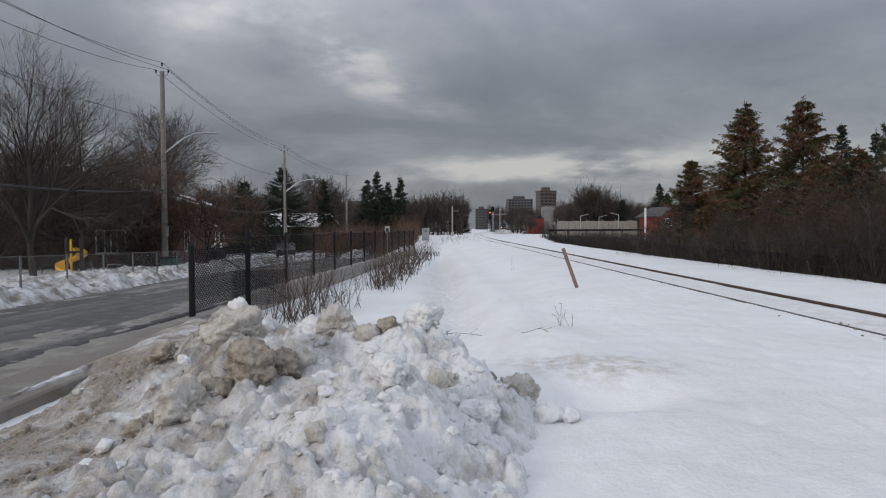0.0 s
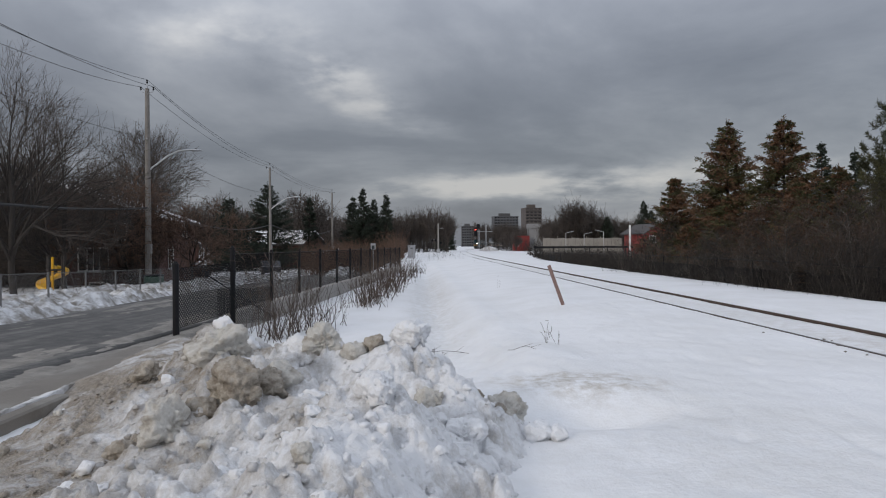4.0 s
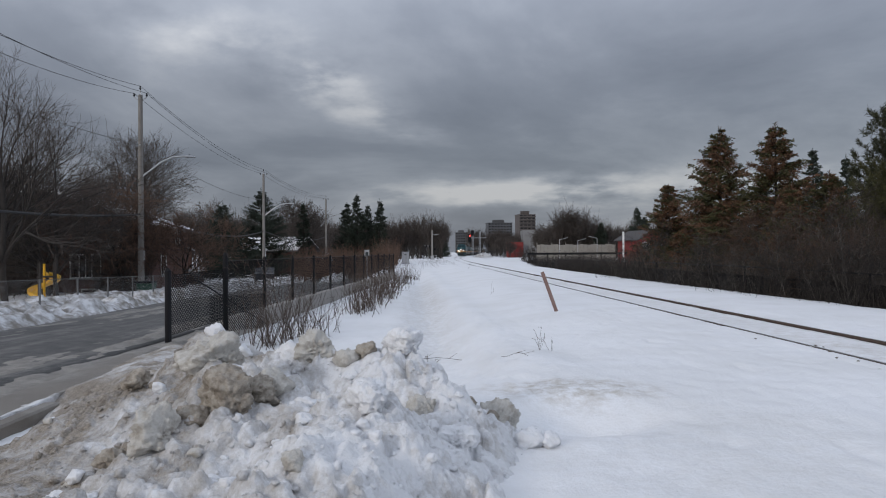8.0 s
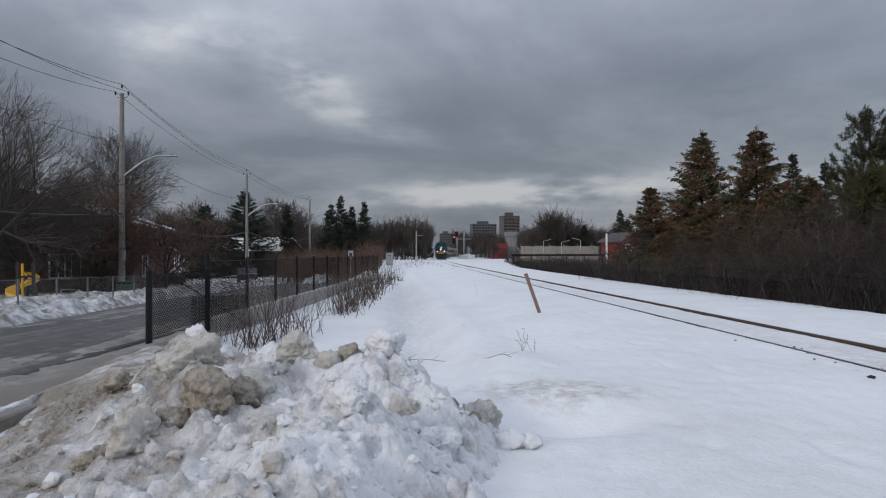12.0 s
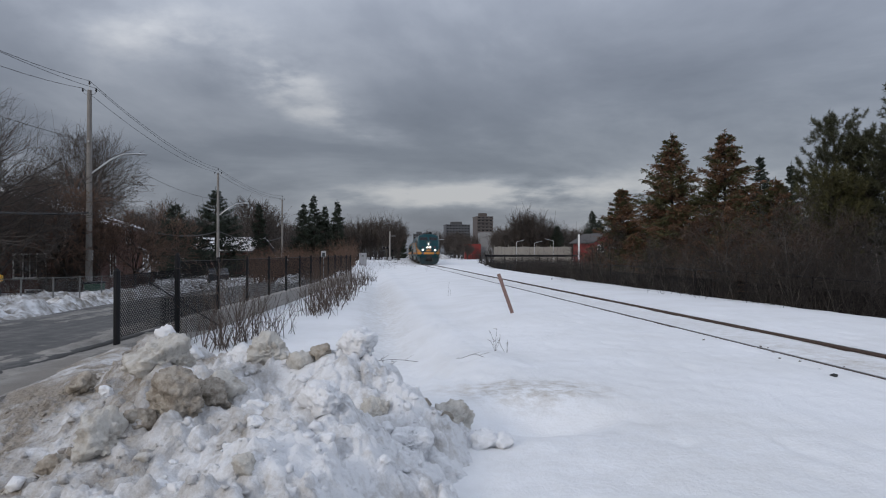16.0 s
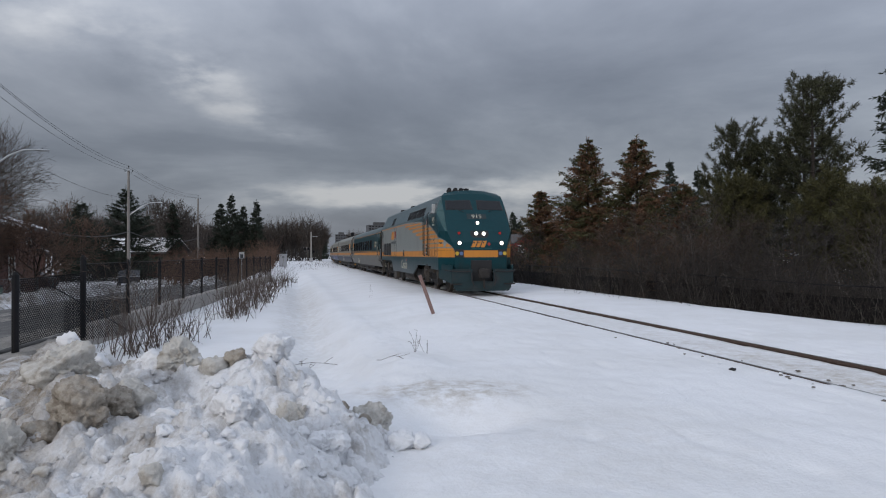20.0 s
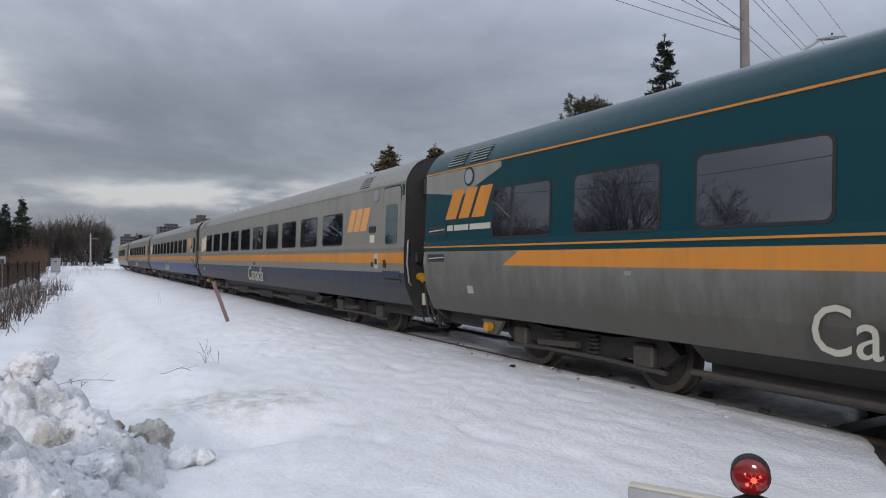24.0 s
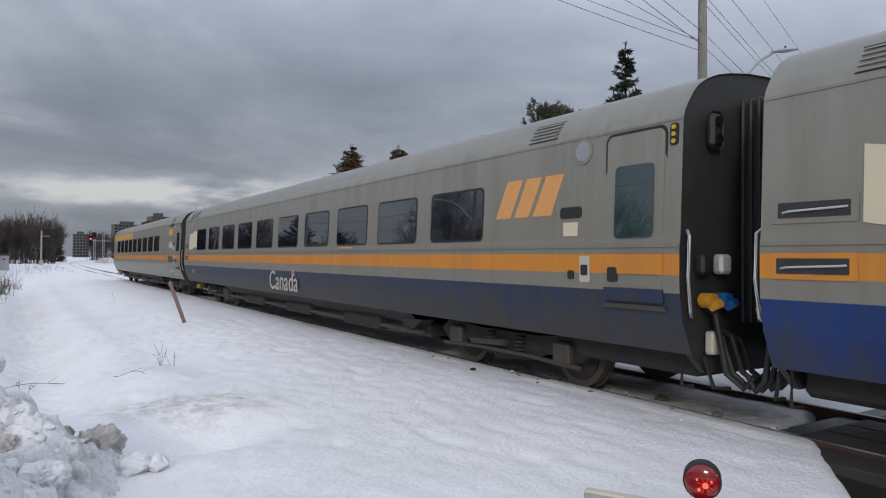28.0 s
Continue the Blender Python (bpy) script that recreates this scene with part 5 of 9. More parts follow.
    # marks and writing
    slanted_mark(D(16.05), D(14.70), 2.45, 2.92, side, ORANGE, c, 0.009)
    leaf(c, D(14.35), 2.70, side, 0.25, 0.010)
    for a, b in ((16.0, 15.6), (15.52, 15.2), (15.12, 14.2)):
        on_side("dark_writing_bar", [(D(a), 2.20), (D(b), 2.20), (D(b), 2.33), (D(a), 2.33)], side, DARK_INK, c, 0.006)
    lettering("country_name", "Canada", 0.68, side_plane(1.532, D(11.02), 1.03), WHITE_INK, c, "Canada in tall cream letters", 0.97)
    flag_sign(c, D(10.20), 1.29, lambda z: 1.532, 0.11, 0.004)
    lettering("road_number", "915", 0.34, side_plane(1.538, D(3.05), 3.00), WHITE_INK, c, "915 in bold white figures", 1.0)
    lettering("model_code", "EPA-42A", 0.11, side_plane(1.538, D(3.0), 2.80), WHITE_INK, c, "EPA-42A in small white letters", 1.0)
    # front
    for s in (1, -1):
        a = on_nose("windscreen", [(s * 0.09, 3.40), (s * 1.22, 3.38), (s * 1.17, 3.79), (s * 0.13, 3.82)], RUBBER, c, 0.010)
        on_nose("pane", [(s * 0.13, 3.43), (s * 1.17, 3.41), (s * 1.13, 3.76), (s * 0.16, 3.79)], CAB_GLASS, a, 0.016, 0.002)
        bm = bmesh.new()
        tube(bm, [(s * 0.5, D(nose_d(3.30)) + 0.03, 3.30), (s * 0.72, D(nose_d(3.38)) + 0.04, 3.38)], 0.010, 5)
        part("wiper", bm, RUBBER, a)
        front_lamp(s * 0.155, 2.40, 0.075, c)
        front_lamp(s * 0.86, 2.02, 0.078, c)
        front_lamp(s * 0.84, 2.42, 0.055, c, False, LENS_RED)
        bx = on_nose("class_light_box", [(s * 0.70, 1.46), (s * 1.06, 1.46), (s * 1.06, 1.77), (s * 0.70, 1.77)], RUBBER, c, 0.02)
        for x, m in ((0.80, LENS_BLUE), (0.97, LENS_AMBER)):
            bm = bmesh.new()
            disc(bm, (s * x, D(nose_d(1.6, x) - 0.02), 1.61), (0, 1, 0), 0.075, 0.05, 16)
            part("class_lens", bm, m, bx)
    front_lamp(0.02, 2.84, 0.065, c)
    on_nose("lamp_bezel", [(-0.36, 2.52), (-0.38, 2.36), (-0.28, 2.24), (0.28, 2.24), (0.38, 2.36), (0.36, 2.52)], RUBBER, c, 0.004)
    nb = on_nose("number_board", [(-0.40, 3.00), (0.40, 3.00), (0.40, 3.22), (-0.40, 3.22)], SHADED_DIRTY_TEAL, c, 0.010)
    t = math.atan2(0.33, 0.5)
    m = Matrix.Translation((0, D(nose_d(3.10)) + 0.018, 3.10)) @ Matrix(((-1, 0, 0, 0), (0, -math.sin(t), math.cos(t), 0), (0, math.cos(t), math.sin(t), 0), (0, 0, 0, 1)))
    lettering("road_number", "915", 0.25, m, WHITE_INK, nb, "915 in white figures", 1.15)
    for shape in ([(0.0, 0), (0.24, 0), (0.42, 1), (0.18, 1)], [(0.30, 0), (0.52, 0), (0.70, 1), (0.48, 1)], [(0.58, 0), (0.84, 0), (1.0, 1), (0.76, 1)]):
        on_nose("mark_stroke", [(0.40 - 0.66 * a, 1.86 + 0.25 * b) for a, b in shape], ORANGE, c, 0.010)
    on_nose("red_diamond", [(-0.34, 1.90), (-0.42, 1.98), (-0.34, 2.06), (-0.26, 1.98)], RED_INK, c, 0.010)
    for a, b in ((-0.38, -0.16), (-0.10, 0.08), (0.13, 0.44)):
        on_nose("pale_writing_bar", [(-a, 1.775), (-b, 1.775), (-b, 1.825), (-a, 1.825)], PALE_TEAL_AND_SHEEN, c, 0.010)
    # the stripes run on over the corner facets
    for s in (1, -1):
        on_nose("grey_sweep", [(s * 1.524, 1.735), (s * 1.08, 1.735), (s * 1.09, 1.80), (s * 1.20, 1.96), (s * 1.36, 2.14), (s * 1.524, 2.27)], LOCO_GREY, c, 0.006)
        for bar in ([(1.524, 1.735), (1.09, 1.735), (1.11, 1.82), (1.524, 1.82)], [(1.524, 1.875), (1.15, 1.875), (1.22, 1.95), (1.26, 2.00), (1.524, 2.00)], [(1.524, 2.06), (1.32, 2.06), (1.40, 2.14), (1.524, 2.19)]):
            on_nose("orange_bar", [(s * x, z) for x, z in bar], ORANGE, c, 0.011)
    # pilot plate, coupler, hoses
    bm = bmesh.new()
    prof = [(-1.22, 1.00), (-1.24, 0.50), (-1.16, 0.36), (-1.16, 0.27), (-1.04, 0.14), (1.04, 0.14), (1.16, 0.27), (1.16, 0.36), (1.24, 0.50), (1.22, 1.00), (0.42, 1.00), (0.42, 0.52), (-0.42, 0.52), (-0.42, 1.00)]
    prism(bm, prof, D(0.86), D(0.80))
    part("pilot_plate", bm, SHADED_DIRTY_TEAL, c, "dirty teal pilot plate, coloured darker for shade")
    part("coupler_pocket", boxed(-0.42, 0.42, D(1.30), D(1.00), 0.45, 1.34, bevel=0.01), RUBBER, c, "sooty coupler pocket")
    for s in (1, -1):
        bm = bmesh.new()
        lo = [(s * 1.19, D(0.84)), (s * 1.25, D(0.82)), (s * 1.49, D(2.15)), (s * 1.42, D(2.15))]
        a = [bm.verts.new((x, y, 0.44 if k in (0, 1) else 0.62)) for k, (x, y) in enumerate(lo)]
        b = [bm.verts.new((x, y, 1.16)) for x, y in lo]
        for k in range(4):
            bm.faces.new((a[k], a[(k + 1) % 4], b[(k + 1) % 4], b[k]))
        bm.faces.new(a), bm.faces.new(b)
        bmesh.ops.recalc_face_normals(bm, faces=bm.faces[:])
        part("front_skirt", bm, TEAL, c, "teal side skirt ahead of the wheels")
        part("pilot_step", boxed(min(s * 0.86, s * 1.30), max(s * 0.86, s * 1.30), D(0.82), D(0.70), 0.40, 0.44, bevel=0.01), GRIME, c)
        bm = bmesh.new()
        tube(bm, [(s * 0.5, D(0.75), 0.92), (s * 0.9, D(0.72), 0.90), (s * 1.3, D(0.8), 0.93), (s * 1.42, D(1.2), 0.96)], 0.025, 6)
        tube(bm, [(s * 0.45, D(0.78), 0.85), (s * 0.48, D(0.62), 0.55), (s * 0.40, D(0.6), 0.35)], 0.03, 6)
        part("air_hose", bm, RUBBER, c)
    bm = bmesh.new()
    box(bm, -0.13, 0.13, D(1.2), D(0.55), 0.72, 0.98, bevel=0.04)
    box(bm, -0.20, 0.22, D(0.72), D(0.40), 0.66, 1.02, bevel=0.06)
    cyl(bm, (0, D(0.6), 0.66), (0, D(0.58), 0.25), 0.04, seg=8)
    part("coupler", bm, GRIME, c, "rusty dark knuckle coupler")
    # roof gear: horns, fan housings, exhaust
    bm = bmesh.new()
    for k, (dx, l) in enumerate(((0.60, 0.34), (0.34, 0.42), (0.08, 0.34), (-0.18, 0.28))):
        cyl(bm, (dx, D(4.35) - 0.1, 4.36), (dx, D(4.35) - 0.1 + l, 4.38), 0.06, 0.11, seg=14)
    box(bm, -0.35, 0.45, D(4.6), D(4.4), 4.22, 4.36, bevel=0.02)
    part("horn_cluster", bm, RUBBER, c, "black air horn cluster")
    part("roof_fan", rod((0, D(14.2), 4.18), (0, D(14.2), 4.36), 0.62, seg=24), END_BLACK, c)
    part("roof_fan", rod((0, D(17.5), 4.18), (0, D(17.5), 4.34), 0.72, seg=24), END_BLACK, c)
    part("roof_hatch", boxed(-0.5, 0.5, D(12.6), D(11.6), 4.18, 4.34, bevel=0.03), END_BLACK, c)
    bm = bmesh.new()
    tube(bm, [(0.35, D(3.3), 4.2), (0.35, D(3.1), 4.34), (0.0, D(3.1), 4.34), (0.0, D(3.3), 4.2)], 0.03, 6)
    part("antenna_bar", bm, RUBBER, c)
    # below the floor
    for x in (0.85, -0.85):
        part("air_reservoir", rod((x, D(12.8), 0.52), (x, D(9.9), 0.52), 0.34, seg=20), GRIME_PALE, c, "dusty cylindrical tank")
    part("fuel_tank", boxed(-1.25, 1.25, D(14.6), D(13.1), 0.25, 0.95, bevel=0.06), GRIME, c)
    part("battery_box", boxed(1.1, 1.46, D(15.3), D(14.35), 0.22, 0.98, bevel=0.02), GRIME_PALE, c, "dusty steel battery box")
    part("equipment_box", boxed(-1.1, 1.1, D(9.6), D(7.6), 0.42, 0.92, bevel=0.06), GRIME, c)
    for dc in (4.72, 17.65):
        loco_bogie(dc, c)
    ladder(4.52, 0.38, 1.16, c)
    ladder(20.1, 0.42, 1.10, c)
    return c


train = [(locomotive(), 10.375)]
for k, (nm, lb, sch, num) in enumerate((("business_coach", "teal and grey business-class railway coach with orange stripe", "teal", ""),
                                   ("railway_coach", "dusty grey railway coach with orange stripe and navy skirt", "blue", "3340"),
                                   ("railway_coach", "grey railway coach with orange stripe and clean navy skirt", "blue", "3341"),
                                   ("railway_coach", "dusty grey railway coach with orange stripe and navy skirt", "blue", ""),
                                   ("wrapped_coach", "grey railway coach at the train's tail with gold vinyl wrap", "wrap", ""))):
    train.append((coach(nm, lb, sch, num), 21.5 + 24.82 * k + H))

# seconds, y of the locomotive's front
NOSE = [(0, 383), (2, 347), (4, 310.5), (6, 274), (8, 237), (10, 200.5), (12, 164), (14, 127.5), (15, 109.5), (16, 91.5), (17, 74), (18, 57), (19, 40.6), (20, 24.9), (20.5, 17.3), (21, 9.9), (21.5, 2.1), (22, -5.4), (22.5, -12.8), (23, -20.25), (23.5, -27.65), (24, -34.95), (24.5, -42.2), (25, -49.4), (25.5, -56.52), (26, -63.65), (26.5, -70.75), (27, -77.8), (27.5, -84.8), (28, -91.75)]


def car_pose(y):
    s = 2 * 0.000315 * max(y - 80, 0)
    return pose(float(track_x(y)), y, 0, 0, 0, math.degrees(math.atan2(s, -1)))


def motions():
    """The train runs in along the bend and past the crossing."""
    for car, back in train:
        walk(car, [(t, car_pose(n + back)) for t, n in NOSE])
    # wheels roll as the train nears and passes
    ts, ns = [t for t, n in NOSE], [n for t, n in NOSE]
    beats = [0.0] + [15.0 + 0.038 * k for k in range(int(13.0 / 0.038))] + [28.0]
    for ax, r in WHEELSETS:
        y = ax.location.y
        walk(ax, [(t, pose(0, y, r, math.degrees(float(np.interp(max(t, 15.0), ts, ns)) / r) % 360, 0, 0)) for t in beats])

# ---- plants ----
def sticks(rng, segs, sides=3):
    """Tapered open rods for (start, end, r0, r1) rows, as one vertex and face list."""
    if isinstance(segs, tuple):
        a, b, r0, r1 = segs
        r0, r1 = r0[:, None], r1[:, None]
    else:
        a = np.array([s[0] for s in segs], float)
        b = np.array([s[1] for s in segs], float)
        r0 = np.array([s[2] for s in segs], float)[:, None]
        r1 = np.array([s[3] for s in segs], float)[:, None]
    d = b - a
    d /= np.maximum(np.linalg.norm(d, axis=1, keepdims=True), 1e-6)
    ref = np.where(np.abs(d[:, 2:3]) > 0.9, np.array([[1.0, 0, 0]]), np.array([[0, 0, 1.0]]))
    u = np.cross(d, ref)
    u /= np.maximum(np.linalg.norm(u, axis=1, keepdims=True), 1e-6)
    w = np.cross(d, u)
    rings = []
    for k in range(sides):
        t = 2 * math.pi * k / sides
        off = math.cos(t) * u + math.sin(t) * w
        rings += [a + r0 * off, b + r1 * off]
    v = np.stack(rings, 1).reshape(-1, 3)
    n = 2 * sides
    k = np.arange(sides)
    q = (k + 1) % sides
    one = np.stack([2 * k, 2 * q, 2 * q + 1, 2 * k + 1], 1)
    f = (one[None] + (np.arange(len(a)) * n)[:, None, None]).reshape(-1, 4)
    return v, f


def grow(rng, start, way, length, r, level, out, spec):
    """Adds a branch and its offspring to out[level]."""
    n = 4 if level < 2 else 3
    p, d = np.array(start, float), np.array(way, float)
    pts = [p.copy()]
    for i in range(n):
        d = d + rng.normal(0, spec["wiggle"], 3) + np.array([0, 0, spec["lift"] * (0.3 if level == 0 else 1)])
        d /= np.linalg.norm(d)
        p = p + d * length / n
        pts.append(p.copy())
    tip = r * (0.45 if level < spec["levels"] else 0.3)
    rs = np.linspace(r, tip, n + 1)
    for i in range(n):
        out[level].append((pts[i], pts[i + 1], rs[i], rs[i + 1]))
    if level >= spec["levels"]:
        return
    count = spec["kids"][level]
    for k in range(count):
        f = rng.uniform(spec["from"][level], 1.0) if k < count - 1 else 1.0
        i = min(int(f * n), n - 1)
        q = pts[i] + (pts[i + 1] - pts[i]) * (f * n - i)
        base = pts[i + 1] - pts[i]
        base /= np.linalg.norm(base)
        side = rng.normal(0, 1, 3)
        side -= base * side.dot(base)
        side /= np.linalg.norm(side)
        a = radians(rng.uniform(*spec["spread"]))
        kid = base * math.cos(a) + side * math.sin(a)
        grow(rng, q, kid, length * rng.uniform(*spec["shrink"]) * (1.15 - 0.45 * f), max(np.interp(f, [0, 1], [r, tip]) * 0.62, spec["thin"]), level + 1, out, spec)


def bare_tree(name, label, at, height, seed, kids=(7, 5, 5, 4), twig=0.009, spread=(22, 50), trunk_part=0.30, mat=None, group="", lean=(0, 0)):
    rng = np.random.default_rng(seed)
    spec = dict(levels=len(kids), kids=kids, wiggle=0.10, lift=0.05, spread=spread, shrink=(0.60, 0.85), thin=twig)
    spec["from"] = (trunk_part, 0.25, 0.2, 0.15, 0.1)
    out = [[] for _ in range(len(kids) + 1)]
    grow(rng, (0, 0, -0.3), (lean[0], lean[1], 1), height * 0.62, height * 0.014 + 0.02, 0, out, spec)
    t = thing(name, label, "tree", group=group, at=at)
    v, f = sticks(rng, out[0], 8)
    raw("trunk", v, f, BARK, t, smooth=True)
    v, f = sticks(rng, out[1] + out[2], 5)
    raw("branchwork", v, f, BARK, t)
    rest = [s for lv in out[3:] for s in lv]
    v, f = sticks(rng, rest, 3)
    raw("crown", v, f, mat or TWIG, t, "fine bare twigs")
    return t


def blades(centres, ways, widths, lengths, rng):
    """Flat pointed blades, two triangles each."""
    c, d = np.array(centres), np.array(ways)
    d /= np.linalg.norm(d, axis=1, keepdims=True)
    s = np.cross(d, rng.normal(0, 1, d.shape))
    s /= np.maximum(np.linalg.norm(s, axis=1, keepdims=True), 1e-6)
    l, w = np.array(lengths)[:, None], np.array(widths)[:, None]
    v = np.stack([c, c + d * l * 0.45 + s * w, c + d * l, c + d * l * 0.45 - s * w], 1).reshape(-1, 3)
    return v, np.arange(4 * len(c)).reshape(-1, 4)


def spruce(name, label, at, height, radius, seed, mat, base=0.05, droop=0.35, dense=1.0, ragged=0.25, group="", mat2=None, turn=0, full=0.75, whorl=1.0):
    """A conifer: trunk, boughs in rough whorls, each a fan of side shoots clad in needles."""
    rng = np.random.default_rng(seed)
    t = thing(name, label, "tree", group=group, at=at, turn=turn)
    v, f = sticks(rng, [((0, 0, -0.3), (0.05, 0, height * 0.5), height * 0.016, height * 0.010), ((0.05, 0, height * 0.5), (0, 0, height), height * 0.010, 0.012)], 7)
    raw("trunk", v, f, BARK, t, smooth=True)
    twigs, c, d, w, l, dead = [], [], [], [], [], []
    z = height * base
    size = 0.7 + 0.05 * height
    while z < height * 0.985:
        k = z / height
        reach = radius * (1 - k) ** full * (0.70 + 0.30 * min(1, k / 0.15)) + 0.10
        n = int(rng.integers(7, 10))
        for j in range(n):
            if rng.random() < ragged * 0.5:
                continue
            a = rng.uniform(0, 2 * math.pi)
            R = reach * rng.uniform(1 - ragged * 1.7, 1 + ragged * 0.6)
            out = np.array([math.cos(a), math.sin(a), 0])
            across = np.array([-out[1], out[0], 0])
            rise = 0.55 * k + 0.02 - droop * (1 - k) * 0.7
            p0 = np.array([0, 0, z + rng.uniform(-0.15, 0.15)])
            m = p0 + out * R * 0.6 + np.array([0, 0, R * rise * 0.6])
            e = p0 + out * R + np.array([0, 0, R * (rise * 0.6 + 0.16)])
            twigs += [(p0, m, 0.022, 0.014), (m, e, 0.014, 0.005)]
            brown = rng.random()
            ns = int((7 + 19 * R) * dense)
            q = (rng.uniform(0.12, 1.0, ns) ** 0.8)[:, None]
            pt = np.where(q < 0.6, p0 + (m - p0) * q / 0.6, m + (e - m) * (q - 0.6) / 0.4)
            s = np.where(rng.random((ns, 1)) < 0.5, -1.0, 1.0)
            shoot = across * s * rng.uniform(0.5, 1.0, (ns, 1)) + out * rng.uniform(0.35, 0.9, (ns, 1))
            shoot[:, 2] += rng.uniform(-droop - 0.2, 0.12, ns)
            L = R * rng.uniform(0.12, 0.34, (ns, 1)) * (1.15 - 0.6 * q) + 0.10
            b = (np.arange(5) * 0.22)[None, :, None]
            c.append((pt[:, None] + (shoot * L)[:, None] * b).reshape(-1, 3))
            d.append((shoot[:, None] + rng.normal(0, 0.45, (ns, 5, 3))).reshape(-1, 3))
            w.append(rng.uniform(0.014, 0.030, ns * 5) * size), l.append(rng.uniform(0.13, 0.27, ns * 5) * size * (0.6 + 0.4 * (1 - k)))
            dead.append(brown + rng.normal(0, 0.12, ns * 5))
        z += height * rng.uniform(0.014, 0.026) * whorl
    # leading shoot
    b = rng.uniform(0.90, 1.02, 40)
    c.append(np.column_stack([0 * b, 0 * b, height * b])), d.append(rng.normal(0, 0.35, (40, 3)) + np.array([0, 0, 0.8])), w.append(0.02 + 0 * b), l.append(0.20 + 0 * b), dead.append(rng.random(40))
    v, f = sticks(rng, twigs, 3)
    raw("branchwork", v, f, BARK, t)
    v, f = blades(np.concatenate(c), np.concatenate(d), np.concatenate(w), np.concatenate(l), rng)
    o = raw("needles", v, f, mat, t)
    if mat2:
        o.data.materials.append(mat2)
        o.data.polygons.foreach_set("material_index", (np.concatenate(dead) < 0.42).astype(int).tolist())
    return t


def pine(name, label, at, height, radius, seed, mat, group="", base=0.30):
    """An open pine: bare lower trunk, upswept limbs that end in bottle-brush tufts."""
    rng = np.random.default_rng(seed)
    t = thing(name, label, "tree", group=group, at=at)
    v, f = sticks(rng, [((0, 0, -0.3), (0.1, 0.05, height * 0.6), 0.13, 0.08), ((0.1, 0.05, height * 0.6), (0, 0, height * 0.97), 0.08, 0.02)], 7)
    raw("trunk", v, f, BARK, t, smooth=True)
    twigs, c, d, w, l = [], [], [], [], []

    def tuft(p, ax, size):
        n = 64
        for _ in range(n):
            s = rng.uniform(-0.3, 1)
            c.append(p + ax * s * size * 0.9), d.append(rng.normal(0, 0.8, 3) + ax * 0.9), w.append(rng.uniform(0.010, 0.018)), l.append(size * rng.uniform(0.45, 0.85))

    z = height * base
    while z < height * 0.96:
        k = (z / height - base) / (1 - base)
        reach = radius * (0.45 + 0.55 * math.sin(math.pi * min(1, 0.25 + 0.75 * (1 - k)))) * (1 - 0.72 * k)
        for j in range(rng.integers(5, 7)):
            a = rng.uniform(0, 2 * math.pi)
            R = reach * rng.uniform(0.55, 1.15)
            out = np.array([math.cos(a), math.sin(a), 0])
            p0 = np.array([0.05, 0.02, z])
            m = p0 + out * R * 0.6 + np.array([0, 0, R * 0.10])
            e = p0 + out * R + np.array([0, 0, R * rng.uniform(0.25, 0.55)])
            twigs += [(p0, m, 0.030, 0.018), (m, e, 0.018, 0.008)]
            for q in np.linspace(0.35, 1.0, max(3, int(5 * R))):
                pt = p0 + (m - p0) * q / 0.6 if q < 0.6 else m + (e - m) * (q - 0.6) / 0.4
                off = rng.normal(0, 0.16, 3)
                ax = out * 0.6 + np.array([0, 0, 0.9]) + off
                ax /= np.linalg.norm(ax)
                twigs.append((pt, pt + off + ax * 0.2, 0.01, 0.005))
                tuft(pt + off + ax * 0.12, ax, rng.uniform(0.26, 0.40))
        z += height * rng.uniform(0.034, 0.055)
    tuft(np.array([0, 0, height * 0.95]), np.array([0, 0, 1.0]), 0.4)
    v, f = sticks(rng, twigs, 3)
    raw("branchwork", v, f, BARK, t)
    v, f = blades(c, d, w, l, rng)
    raw("needles", v, f, mat, t)
    return t


def unit(v):
    return v / np.maximum(np.linalg.norm(v, axis=-1, keepdims=True), 1e-6)


def joined(*rows):
    """Rows of (starts, ends, first radii, last radii) as one set of rods."""
    flat = [[np.broadcast_to(np.asarray(q, float), r[0].shape[:-1]).reshape(-1) if i > 1 else np.asarray(q).reshape(-1, 3) for i, q in enumerate(r)] for r in rows]
    return tuple(np.concatenate([f[i] for f in flat]) for i in range(4))


